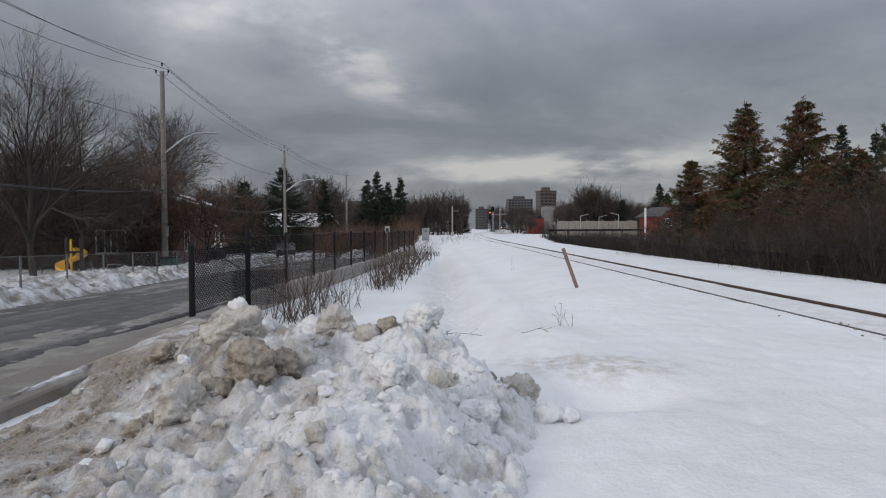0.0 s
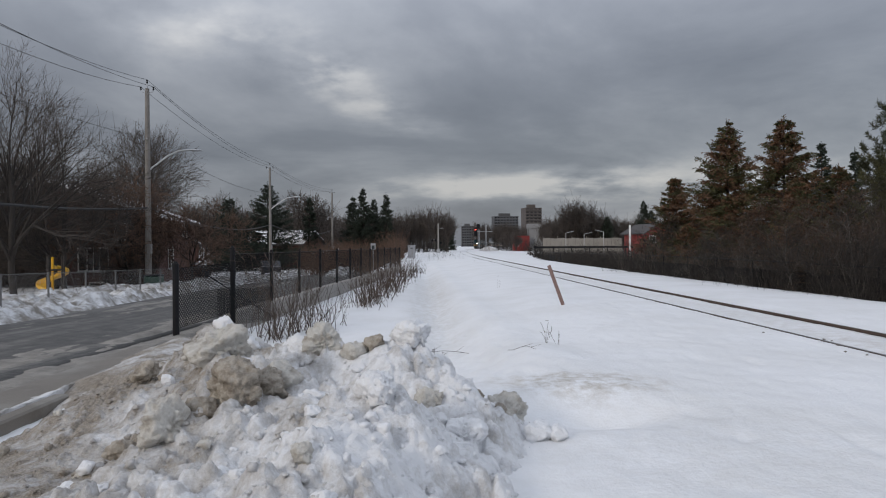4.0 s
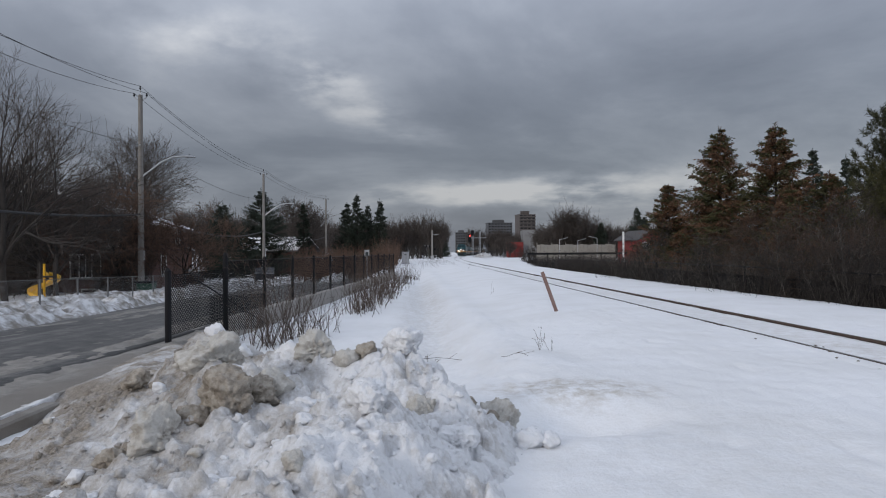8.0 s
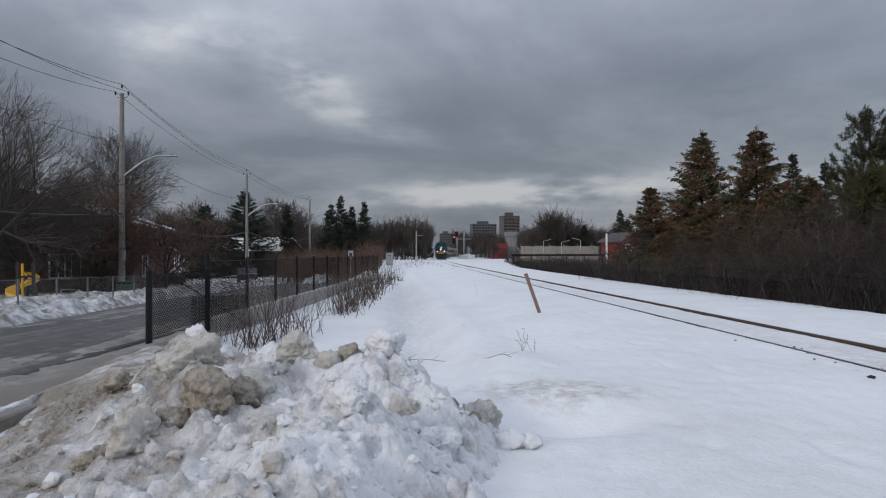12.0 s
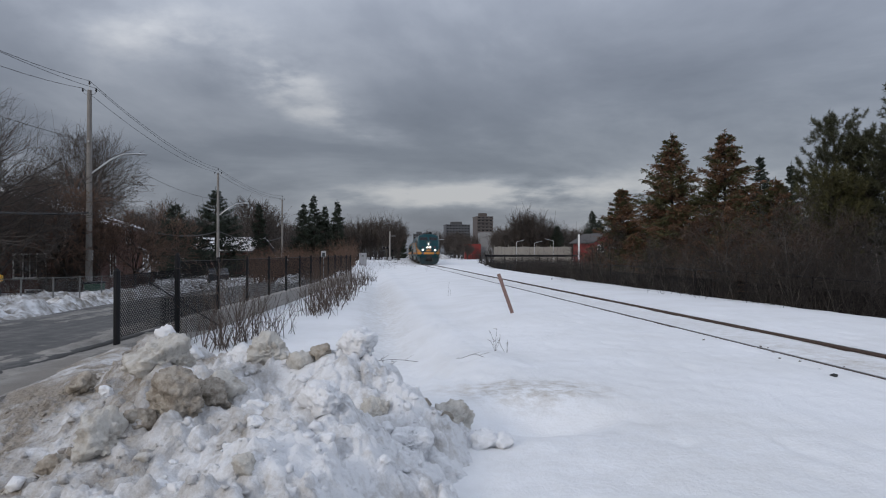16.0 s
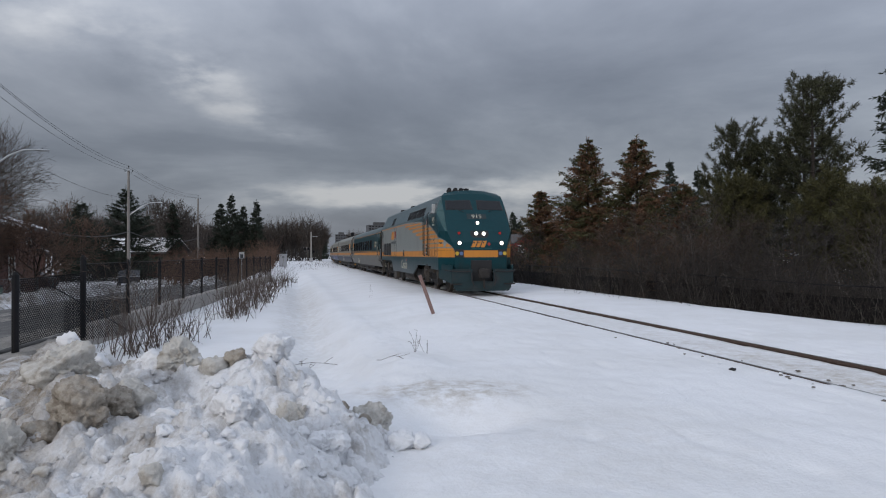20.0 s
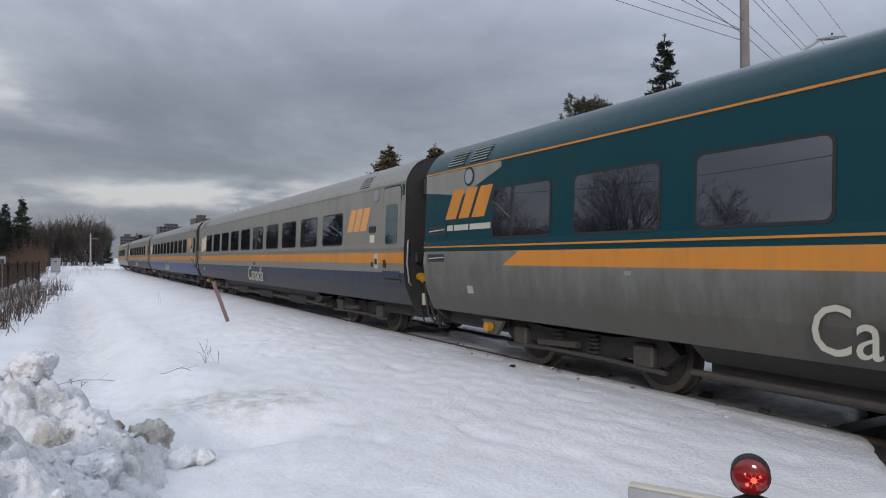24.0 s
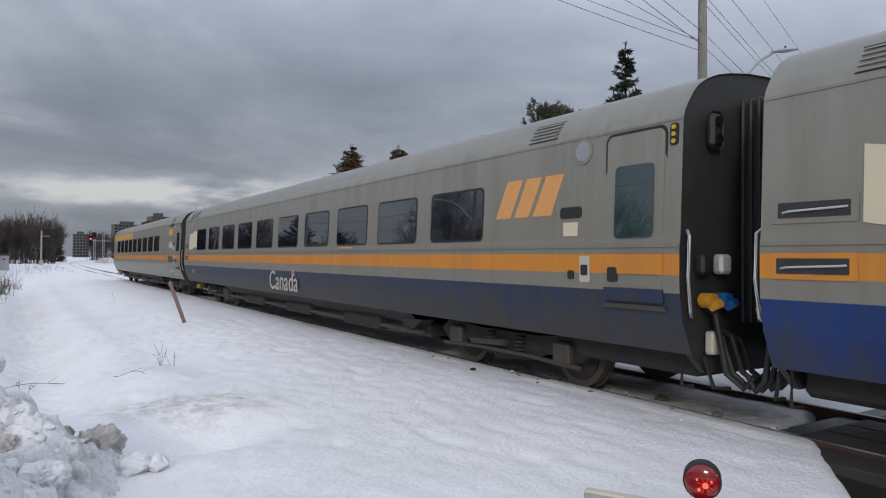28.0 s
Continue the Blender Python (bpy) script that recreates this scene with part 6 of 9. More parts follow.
def thicket(name, label, places, rng, mat, tall=(1.6, 3.6), r=0.012, twigs=7, fan=0.22, wave=0.0):
    """Leafless brush: many leaning stems with forks, in one mesh."""
    xy = np.array(places, float)
    n = len(xy)
    swell = np.array([noise.noise((x * 0.35, y * 0.35, 2.0)) for x, y in places])
    h = rng.uniform(*tall, n) * (1 + wave * swell)
    p = np.column_stack([xy, ground_z(xy[:, 0], xy[:, 1]) - 0.1])
    d = unit(np.column_stack([rng.normal(0, fan, (n, 2)), np.ones(n)]))
    pts, rows = [p], []
    for i in range(3):
        d = unit(d + rng.normal(0, 0.12, (n, 3)))
        pts.append(pts[-1] + d * h[:, None] / 3)
        rows.append((pts[-2], pts[-1], r * (1 - 0.28 * i), r * (0.72 - 0.28 * i)))
    P = np.stack(pts, 1)
    i = rng.integers(0, 3, (n, twigs))
    at = np.arange(n)[:, None]
    s = P[at, i] + (P[at, i + 1] - P[at, i]) * rng.random((n, twigs, 1))
    e = unit(d[:, None] * 0.7 + rng.normal(0, 0.5, (n, twigs, 3)))
    L = (h[:, None] * rng.uniform(0.12, 0.30, (n, twigs)))[..., None]
    m = s + e * L * 0.5
    rows += [(s, m, r * 0.45, r * 0.35), (m, m + (e + rng.normal(0, 0.35, e.shape)) * L * 0.5, r * 0.35, r * 0.15)]
    v, f = sticks(rng, joined(*rows), 3)
    return tagged(raw(name, v, f, mat), label, "brush", kind="stuff")


def far_wood(name, label, rows, rng, mat):
    """Distant leafless trees (x, y, height, width), in one mesh."""
    t = np.array(rows, float)
    n, k = len(t), 56
    x, y, h, w = (t[:, j:j + 1] for j in range(4))
    z0 = ground_z(x, y) - 0.3
    foot = np.stack([x, y, z0], -1)
    top = np.stack([x, y, z0 + h * 0.55], -1)
    one = lambda *c: np.stack([np.broadcast_to(q, (n, k)) for q in c], -1)
    s = one(x, y, z0 + h * rng.uniform(0.18, 0.6, (n, k)))
    a, up = rng.uniform(0, 2 * math.pi, (n, k)), rng.uniform(0.35, 1.0, (n, k))
    e = one(x + w * 0.5 * np.cos(a) * np.sqrt(1 - up * up * 0.8) * rng.uniform(0.6, 1, (n, k)), y + w * 0.5 * np.sin(a) * rng.uniform(0.5, 1, (n, k)), z0 + h * (0.38 + 0.62 * up * rng.uniform(0.85, 1.0, (n, k))))
    m = (s + e) / 2 + rng.normal(0, 0.05, (n, k, 3)) * h[..., None]
    b = m[:, :, None] + (e - m)[:, :, None] * rng.random((n, k, 8, 1))
    g = unit(e - m)[:, :, None] + rng.normal(0, 0.55, (n, k, 8, 3))
    tips = b + g * (h[..., None] * rng.uniform(0.07, 0.15, (n, k, 8)))[..., None]
    v, f = sticks(rng, joined((foot, top, 0.14, 0.05), (s, m, 0.045, 0.035), (m, e, 0.035, 0.02), (b, tips, 0.026, 0.014)), 3)
    return tagged(raw(name, v, f, mat), label, "woods", kind="stuff")

# ---- beyond the track: brush, screen fence, conifers ----
rng = np.random.default_rng(5)


def hedge_x(y):
    """Foot of the brush beyond the track."""
    return np.interp(y, [6, 13, 17.5, 20, 26, 36, 60, 90, 130], [20.0, 16.5, 13.9, 12.8, 11.9, 11.6, 12.6, 15.0, 20.0])


places = [(hedge_x(y) + 0.1 + abs(rng.normal(0.0, 1.4)), y) for y in rng.uniform(8, 31, 1500)]
thicket("brush_front", "tangled leafless brown brush beyond the snowy track bed", places, rng, BRUSH, (0.7, 2.0), 0.011, 11, 0.3, wave=0.8)
places = [(hedge_x(y) + 0.1 + abs(rng.normal(0.0, 1.6)), y) for y in rng.uniform(30, 64, 1500)]
thicket("brush_low", "low tangled leafless brush along the track bed", places, rng, BRUSH, (0.5, 1.5), 0.014, 9, 0.3, wave=0.6)
places = [(hedge_x(y) + rng.uniform(1.2, 9), y) for y in rng.uniform(6, 50, 2300)]
thicket("brush_tall", "tall tangled leafless brown brush among the conifers", [p for p in places if p[0] > 0.42 * p[1]], rng, BRUSH, (0.7, 1.9), 0.010, 12, 0.3, wave=0.6)
places = [(hedge_x(y) + rng.uniform(0, 14), y) for y in rng.uniform(45, 135, 2600)]
thicket("brush_far", "low dark leafless brush along the railway cutting", places, rng, BRUSH, (0.7, 1.5), 0.026, 8, wave=0.6)
places = [(hedge_x(y) + rng.uniform(1, 8), y) for y in rng.uniform(20, 46, 420)]
thicket("brush_rust", "rust-brown leafless shrubs among the conifers", [p for p in places if p[0] > 0.42 * p[1]], rng, RUSTBRUSH, (1.0, 2.6), 0.011, 10, 0.3, wave=0.7)

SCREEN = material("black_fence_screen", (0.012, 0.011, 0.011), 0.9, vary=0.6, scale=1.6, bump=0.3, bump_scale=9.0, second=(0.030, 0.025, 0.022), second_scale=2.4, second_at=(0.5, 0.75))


def screen_fence():
    fence = thing("screen_fence", "black fabric-screened fence along the foot of the brush", "fence")
    ys = np.arange(11.0, 118.0, 3.0)
    for a, b in zip(ys, ys[1:]):
        xa, xb = float(hedge_x(a)) + 0.75, float(hedge_x(b)) + 0.75
        za, zb = float(ground_z(xa, a)) - 0.12, float(ground_z(xb, b)) - 0.12
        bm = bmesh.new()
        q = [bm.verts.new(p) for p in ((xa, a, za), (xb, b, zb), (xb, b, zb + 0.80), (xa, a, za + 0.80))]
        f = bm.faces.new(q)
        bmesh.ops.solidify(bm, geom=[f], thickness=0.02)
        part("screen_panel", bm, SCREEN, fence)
        part("post", rod((xa, a, za), (xa, a, za + 1.16), 0.03, seg=8), BLACKPOST, fence)
        bm = bmesh.new()
        cyl(bm, (xa, a, za + 1.12), (xb, b, zb + 1.12), 0.018, seg=6)
        part("top_rail", bm, BLACKPOST, fence)


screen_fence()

GC = "conifers beyond the track"
for nm, lb, at, h, r, sd, m, m2 in (
        ("cedar", "browned half-dead conifer above the brush", (15.34, 41.2, -0.9), 6.4, 2.5, 11, NEEDLE_BROWN, NEEDLE_OLIVE),
        ("cedar", "tall browned conifer with ragged boughs above the brush", (17.2, 38.3, -0.9), 9.3, 3.6, 12, NEEDLE_BROWN, NEEDLE_OLIVE),
        ("cedar", "tall conifer with browned tip and olive skirts", (18.9, 35.4, -0.9), 9.0, 3.5, 13, NEEDLE_BROWN, NEEDLE_OLIVE),
        ("spruce", "dark spruce standing behind the browned conifers", (30.5, 51.6, -1.2), 10.4, 2.6, 14, NEEDLE, None),
        ("spruce", "slim dark spruce behind the conifer row", (33.5, 52.2, -1.2), 10.0, 1.8, 15, NEEDLE, None),
        ("spruce", "tall dark spruce with a sharp leading shoot", (23.6, 22.0, -1.0), 12.4, 3.0, 16, NEEDLE, None),
        ("spruce", "young olive spruce half hidden in the brush", (17.8, 31.5, -0.8), 4.6, 1.9, 17, NEEDLE_OLIVE, NEEDLE_BROWN),
        ("cedar", "olive conifer half hidden in the brush", (16.3, 36.0, -0.8), 4.8, 2.2, 18, NEEDLE_OLIVE, NEEDLE_BROWN),
        ("cedar", "small browned conifer leaning out of the brush", (18.2, 32.6, -0.8), 5.4, 1.9, 19, NEEDLE_BROWN, NEEDLE_OLIVE),
        ("spruce", "dark spruce deep in the brush", (27.5, 36.0, -1.1), 6.8, 2.4, 20, NEEDLE, None),
        ("spruce", "dark spruce over the crossing road", (28.5, 16.5, -1.0), 8.5, 2.8, 22, NEEDLE, None),
        ("spruce", "dark spruce filling the brush behind the pines", (27.0, 25.5, -1.0), 7.0, 3.0, 23, NEEDLE, None),
        ("spruce", "dark spruce crowded behind the tall spruce", (30.5, 23.0, -1.0), 7.4, 3.2, 24, NEEDLE, None),
        ("spruce", "low olive spruce at the edge of the brush", (24.0, 18.0, -1.0), 5.0, 2.4, 25, NEEDLE_OLIVE, None),
        ("spruce", "low dark spruce beneath the tall spruce", (25.0, 21.5, -1.0), 5.4, 2.8, 26, NEEDLE, None),
        ("cedar", "olive conifer with browned skirts above the brush", (20.6, 33.4, -0.9), 6.2, 2.9, 28, NEEDLE_OLIVE, NEEDLE_BROWN),
        ("cedar", "dark olive conifer crowding the pines", (22.4, 31.6, -0.9), 5.8, 2.8, 29, NEEDLE_OLIVE, NEEDLE),
        ("cedar", "browned conifer among the brush", (14.6, 37.6, -0.9), 3.4, 1.9, 30, NEEDLE_BROWN, NEEDLE_OLIVE),
        ("cedar", "low browned conifer at the edge of the brush", (16.6, 30.0, -0.9), 3.4, 2.0, 38, NEEDLE_BROWN, NEEDLE_OLIVE),
        ("spruce", "olive spruce deep among the pines", (24.0, 27.5, -1.0), 5.6, 2.6, 27, NEEDLE_OLIVE, NEEDLE_BROWN)):
    spruce(nm, lb, at, h, r, sd, m, mat2=m2, group=GC, ragged=0.34 if nm == "cedar" else 0.22, droop=0.16 if nm == "cedar" else 0.34, full=0.85 if nm == "cedar" else 1.0, whorl=1.0 if nm == "cedar" else 1.5, dense=1.0)
for at, h, r, sd in (((20.9, 29.3, -0.9), 8.9, 2.1, 31), ((22.0, 28.6, -0.9), 8.0, 1.8, 34), ((22.15, 25.75, -0.9), 10.2, 2.4, 32), ((25.7, 30.5, -1.0), 11.6, 2.0, 33), ((19.2, 27.0, -0.8), 5.6, 1.9, 35), ((20.6, 23.0, -0.8), 5.2, 1.8, 36), ((19.8, 20.0, -0.8), 4.6, 1.7, 37)):
    pine("pine", "open dark pine with tufted upswept limbs" if h > 6 else "young olive pine among the brush", at, h, r, sd, NEEDLE_PINE if h > 6 else NEEDLE_OLIVE, group=GC)
for at, h, sd in (((15.2, 24.5, -0.7), 4.6, 41), ((17.5, 27.5, -0.8), 5.4, 42), ((18.4, 18.5, -0.8), 4.8, 43)):
    bare_tree("sapling", "small grey leafless tree in the brush", at, h, sd, kids=(8, 5, 4, 3), twig=0.007, spread=(30, 65), trunk_part=0.15, group="saplings in the brush")
for k, (x, y) in enumerate(((14.2, 22.0), (16.0, 19.0), (15.5, 28.0), (14.6, 33.0), (16.8, 24.0), (13.6, 39.0))):
    bare_tree("sapling", "tangled grey leafless shrub-like tree in the brush", (x, y, -0.8), 3.6 + 0.4 * (k % 3), 90 + k, kids=(9, 6, 5, 4), twig=0.008, spread=(30, 75), trunk_part=0.1, mat=BRUSH if k % 2 else RUSTBRUSH, group="saplings in the brush")
places = [(hedge_x(y) + 0.2 + abs(rng.normal(0.0, 2.2)), y) for y in rng.uniform(8, 45, 800)]
thicket("brush_dead", "pale grey dead stems in the brush", places, rng, GREYBRUSH, (0.9, 3.0), 0.009, 10, 0.35, wave=0.7)
places = [(hedge_x(y) + 0.3 + abs(rng.normal(0.0, 3.5)), y) for y in rng.uniform(7, 24, 1500)]
thicket("brush_near", "dense dark leafless brush beside the crossing", places, rng, BRUSH, (0.7, 2.4), 0.011, 14, 0.3, wave=0.5)
# stalks through the snow at the brush's foot
places = [(hedge_x(y) - abs(rng.normal(0.2, 0.7)), y) for y in rng.uniform(9, 26, 90)]
thicket("dry_stalks", "dry brown weed stalks standing through the snow", places, rng, BRUSH, (0.25, 0.75), 0.006, 3, 0.3)

# ---- the side road: bank, poles, trees, houses, playground ----
rng = np.random.default_rng(9)


def snow_bank(name, xs, y0, y1, h, label, seed, half=0.9):
    """A ploughed ridge of snow along y; xs gives its middle."""
    n, m = int((y1 - y0) / 0.09), 27
    v, f = [], []
    for j in range(n + 1):
        y = y0 + (y1 - y0) * j / n
        end = min(1, (j + 1) / 12, (n - j + 1) / 12)
        for i in range(m):
            k = -1 + 2 * i / (m - 1)
            x = float(np.interp(y, *xs)) + k * half
            prof = (1 - k * k) ** 1.3
            lump = 0.70 + 0.75 * fbm(x * 1.3 + seed, y * 1.1, seed, 3) + 0.5 * abs(noise.noise((x * 2.6, y * 2.6, seed)))
            cell = noise.voronoi((x * 2.2, y * 2.2, seed))[0][0]
            g = float(road_z(y)) - 0.06
            z = g + (h * prof * lump + 0.20 * prof * (0.5 - cell) + 0.10 * prof * abs(noise.noise((x * 6, y * 6, seed))) + 0.05 * prof * abs(noise.noise((x * 13, y * 13, seed)))) * end - 0.03 * (1 - prof)
            v.append((x + 0.04 * noise.noise((x * 3, y * 3, 1)), y, max(z, g - 0.03)))
    f = [(j * m + i, j * m + i + 1, (j + 1) * m + i + 1, (j + 1) * m + i) for j in range(n) for i in range(m - 1)]
    return tagged(raw(name, v, f, BANK_SNOW, smooth=True), label, "snow bank")


BANK_SNOW = material("bank_snow", (0.70, 0.71, 0.73), 0.6, vary=0.08, scale=3.0, bump=0.6, bump_scale=10.0, second=(0.22, 0.20, 0.175), second_scale=2.4, second_at=(0.38, 0.60), spec=0.3)
snow_bank("snow_bank", ([4, 14, 28, 45, 70], [-9.5, -9.9, -11.2, -11.8, -12.2]), 4, 70, 0.46, "ploughed snow bank along the far side of the road", 2.0)
snow_bank("snow_bank", ([14, 30, 60], [-13.6, -14.4, -14.2]), 14, 60, 0.35, "smooth snow drift behind the wire fence", 7.0, 1.4)
for y0, y1 in ((62, 78), (82, 100)):
    snow_bank("snow_bank", ([60, 100], [-8.4, -8.6]), y0, y1, 0.6, "ploughed snow bank beside the road", 11.0)
# slush along the kerb, thin where the wheels run
def slush(x0, x1, y0, y1, mid, half, high, seed, label):
    def level(x, y):
        shape = 1 - ((x - mid) / half) ** 2
        h = high * shape + 0.055 * soft_noise(x, y * 0.10, 3.0, seed) + 0.030 * soft_noise(x, y * 0.25, 8, seed + 1) + 0.012 * soft_noise(x, y, 17, seed + 2) - 0.052
        return road_z(y) + 0.02 + 0.03 * np.cos((x + 8.1) / 3.1 * 1.4) + np.clip(h, -0.03, 0.09)
    return sheet("slush_strip", x0, x1, y0, y1, 0.055, 0.10, level, SLUSH, label, "slush")


slush(-6.5, -4.52, 2, 34, -5.3, 0.95, 0.06, 300, "brown salted slush along the road edge")
slush(-9.9, -7.4, 5, 44, -8.9, 1.2, 0.055, 310, "grey slush at the foot of the snow bank")
tagged(part("kerb", boxed(-3.74, -3.58, 1.0, 6.95, -0.12, 0.10, bevel=0.02), WET_CONCRETE), "dark wet concrete kerb end beside the road", "kerb", kind="structure")
tagged(part("pavement", boxed(-4.44, -3.75, 0.5, 10.4, -0.16, 0.058, bevel=0.01), WET_CONCRETE), "wet brown concrete gutter strip between road and kerb", "pavement", kind="structure")
sheet("snow_strip", -3.98, -3.745, 2, 8.4, 0.03, 0.05, lambda x, y: 0.062 + 0.075 * smoothstep(-3.96, -3.76, x) + 0.02 * soft_noise(x, y, 9, 330) - 0.02, BANK_SNOW, "thin ridge of snow lying along the kerb", "snow", kind="stuff")

# utility poles
POLES = [(-16.0, 40.0, -0.80, 11.25), (-17.4, 77.6, -1.25, 11.0), (-15.3, 114.0, -1.3, 11.0)]


def insulator(bm, p):
    for k, r in enumerate((0.035, 0.06, 0.035, 0.055)):
        cyl(bm, (p[0], p[1], p[2] + 0.05 * k), (p[0], p[1], p[2] + 0.05 * k + 0.045), r, seg=8)


def utility_pole(x, y, z0, z1, lamp_to=None, label="weathered wooden utility pole with insulators and wires"):
    t = thing("utility_pole", label, "utility pole", group="utility poles along the road", at=(x, y, 0))
    part("shaft", rod((0, 0, z0 - 0.2), (0, 0, z1 - 0.5), 0.19, 0.12, seg=12), WEATHERED, t)
    for dx, dz in ((-0.36, -0.55), (0.36, -0.50), (0.0, -0.45)):
        bm = bmesh.new()
        tube(bm, [(0, 0, z1 - 0.75), (dx * 0.7, 0, z1 - 0.72), (dx, 0, z1 - 0.6)] if dx else [(0, 0, z1 - 0.5), (0, 0, z1 - 0.3), (0, 0, z1 - 0.2)], 0.022, 6)
        b = part("bracket", bm, GALV, t)
        bm = bmesh.new()
        insulator(bm, (dx, 0, z1 - 0.6 if dx else z1 - 0.2))
        part("insulator", bm, BLACKPOST, b)
    bm = bmesh.new()
    cyl(bm, (0, -0.2, z1 - 3.4), (0, 0.2, z1 - 3.4), 0.05, seg=8)
    part("cable_clamp", bm, GALV, t)
    bm = bmesh.new()
    box(bm, 0.10, 0.20, -0.08, 0.08, 1.2, 1.75)
    part("meter_box", bm, GALV, t)
    if lamp_to:
        street_arm(t, (0.1, 0, z1 - 5.2), lamp_to)
    return t


def street_arm(t, a, b):
    a, b = Vector(a), Vector(b)
    bm = bmesh.new()
    tube(bm, [a, a + (b - a) * 0.45 + Vector((0, 0, 0.30)), a + (b - a) * 0.72 + Vector((0, 0, 0.28)), b], 0.05, 8)
    arm = part("lamp_arm", bm, GALV, t, "curved steel street-lamp arm")
    d = (b - a).normalized()
    d.z = 0
    d.normalize()
    bm = bmesh.new()
    cyl(bm, b - d * 0.12, b + d * 0.30, 0.06, 0.13, seg=12)
    cyl(bm, b + d * 0.30, b + d * 0.66, 0.13, 0.06, seg=12)
    bmesh.ops.scale(bm, vec=(1, 1, 0.6), space=Matrix.Translation(-b), verts=bm.verts)
    part("lamp_head", bm, GALV, arm)
    bm = bmesh.new()
    cyl(bm, b + d * 0.3, b + d * 0.3 + Vector((0, 0, 0.13)), 0.045, 0.03, seg=8)
    part("photocell", bm, BLACKPOST, arm)


utility_pole(*POLES[0], lamp_to=(2.2, 0.75, 7.30))
utility_pole(*POLES[1], lamp_to=(2.65, 0.3, 7.2))
utility_pole(*POLES[2])


def wire(a, b, sag, r=0.011, label="black overhead wire strung between poles"):
    a, b = Vector(a), Vector(b)
    pts = []
    for i in range(17):
        k = i / 16
        p = a + (b - a) * k
        p.z -= sag * 4 * k * (1 - k)
        pts.append(p)
    bm = tube(bmesh.new(), pts, r, 5)
    return tagged(part("overhead_wire", bm, CABLE), label, "wire", group="overhead wires")


def run(points, sag, r=0.011):
    for a, b in zip(points, points[1:]):
        wire(a, b, sag, r)


back = (-14.6, 2.4)
for dx, dz, bz, sag in ((-0.36, -0.40, 10.0, 1.4), (0.0, 0.02, 10.2, 1.2), (0.36, -0.40, 10.3, 1.1)):
    x, y, z0, z1 = POLES[0]
    wire((back[0] + dx, back[1], bz), (x + dx, y, z1 + dz), sag, 0.013)
    run([(x + dx, y, z1 + dz) for x, y, z0, z1 in POLES], 0.7, 0.013)
run([(back[0], back[1], 7.9)] + [(x, y, z1 - 3.4) for x, y, z0, z1 in POLES], 0.7, 0.014)
run([(back[0], back[1], 4.3)] + [(x, y, 3.86 + k * 0.2) for k, (x, y, z0, z1) in enumerate(POLES)], 0.9, 0.055)

# silver wire fence of the playground
def wire_fence():
    t = thing("wire_fence", "low galvanised chain-link fence round the snowy playground", "fence")
    xs, ys = [], np.arange(15, 58, 2.9)
    for a, b in zip(ys, ys[1:]):
        xa, xb = -12.4 - 0.055 * (a - 15), -12.4 - 0.055 * (b - 15)
        za, zb = float(road_z(a)) - 0.05, float(road_z(b)) - 0.05
        part("post", rod((xa, a, za - 0.1), (xa, a, za + 1.15), 0.035, seg=8), DULL_GALV, t)
        bm = bmesh.new()
        cyl(bm, (xa, a, za + 1.12), (xb, b, zb + 1.12), 0.012, seg=6)
        part("top_rail", bm, DULL_GALV, t)
        if a < 40:
            mesh_panel(t, (xa, a, za + 0.02), (xb, b, zb + 0.02), 1.08, 0.14, 0.0012, GALV)


def mesh_panel(t, a, b, h, cell, r, mat, name="chain_link"):
    """Diamond wire mesh between two posts, cut at its edges."""
    a, b = np.array(a, float), np.array(b, float)
    L = np.linalg.norm(b[:2] - a[:2])
    segs = []
    P = lambda s, z: a + (b - a) * s / L + np.array([0, 0, z])
    k = -h
    while k < L:
        for sign in (1, -1):
            s0, s1 = (k, k + h)
            z0, z1 = (0.0, h) if sign > 0 else (h, 0.0)
            lo, hi = max(s0, 0), min(s1, L)
            if hi > lo:
                za, zb = z0 + (z1 - z0) * (lo - s0) / h, z0 + (z1 - z0) * (hi - s0) / h
                segs.append((P(lo, za), P(hi, zb), r, r))
        k += cell
    v, f = sticks(None, segs, 3)
    return raw(name, v, f, mat, t, "diamond wire mesh")


wire_fence()

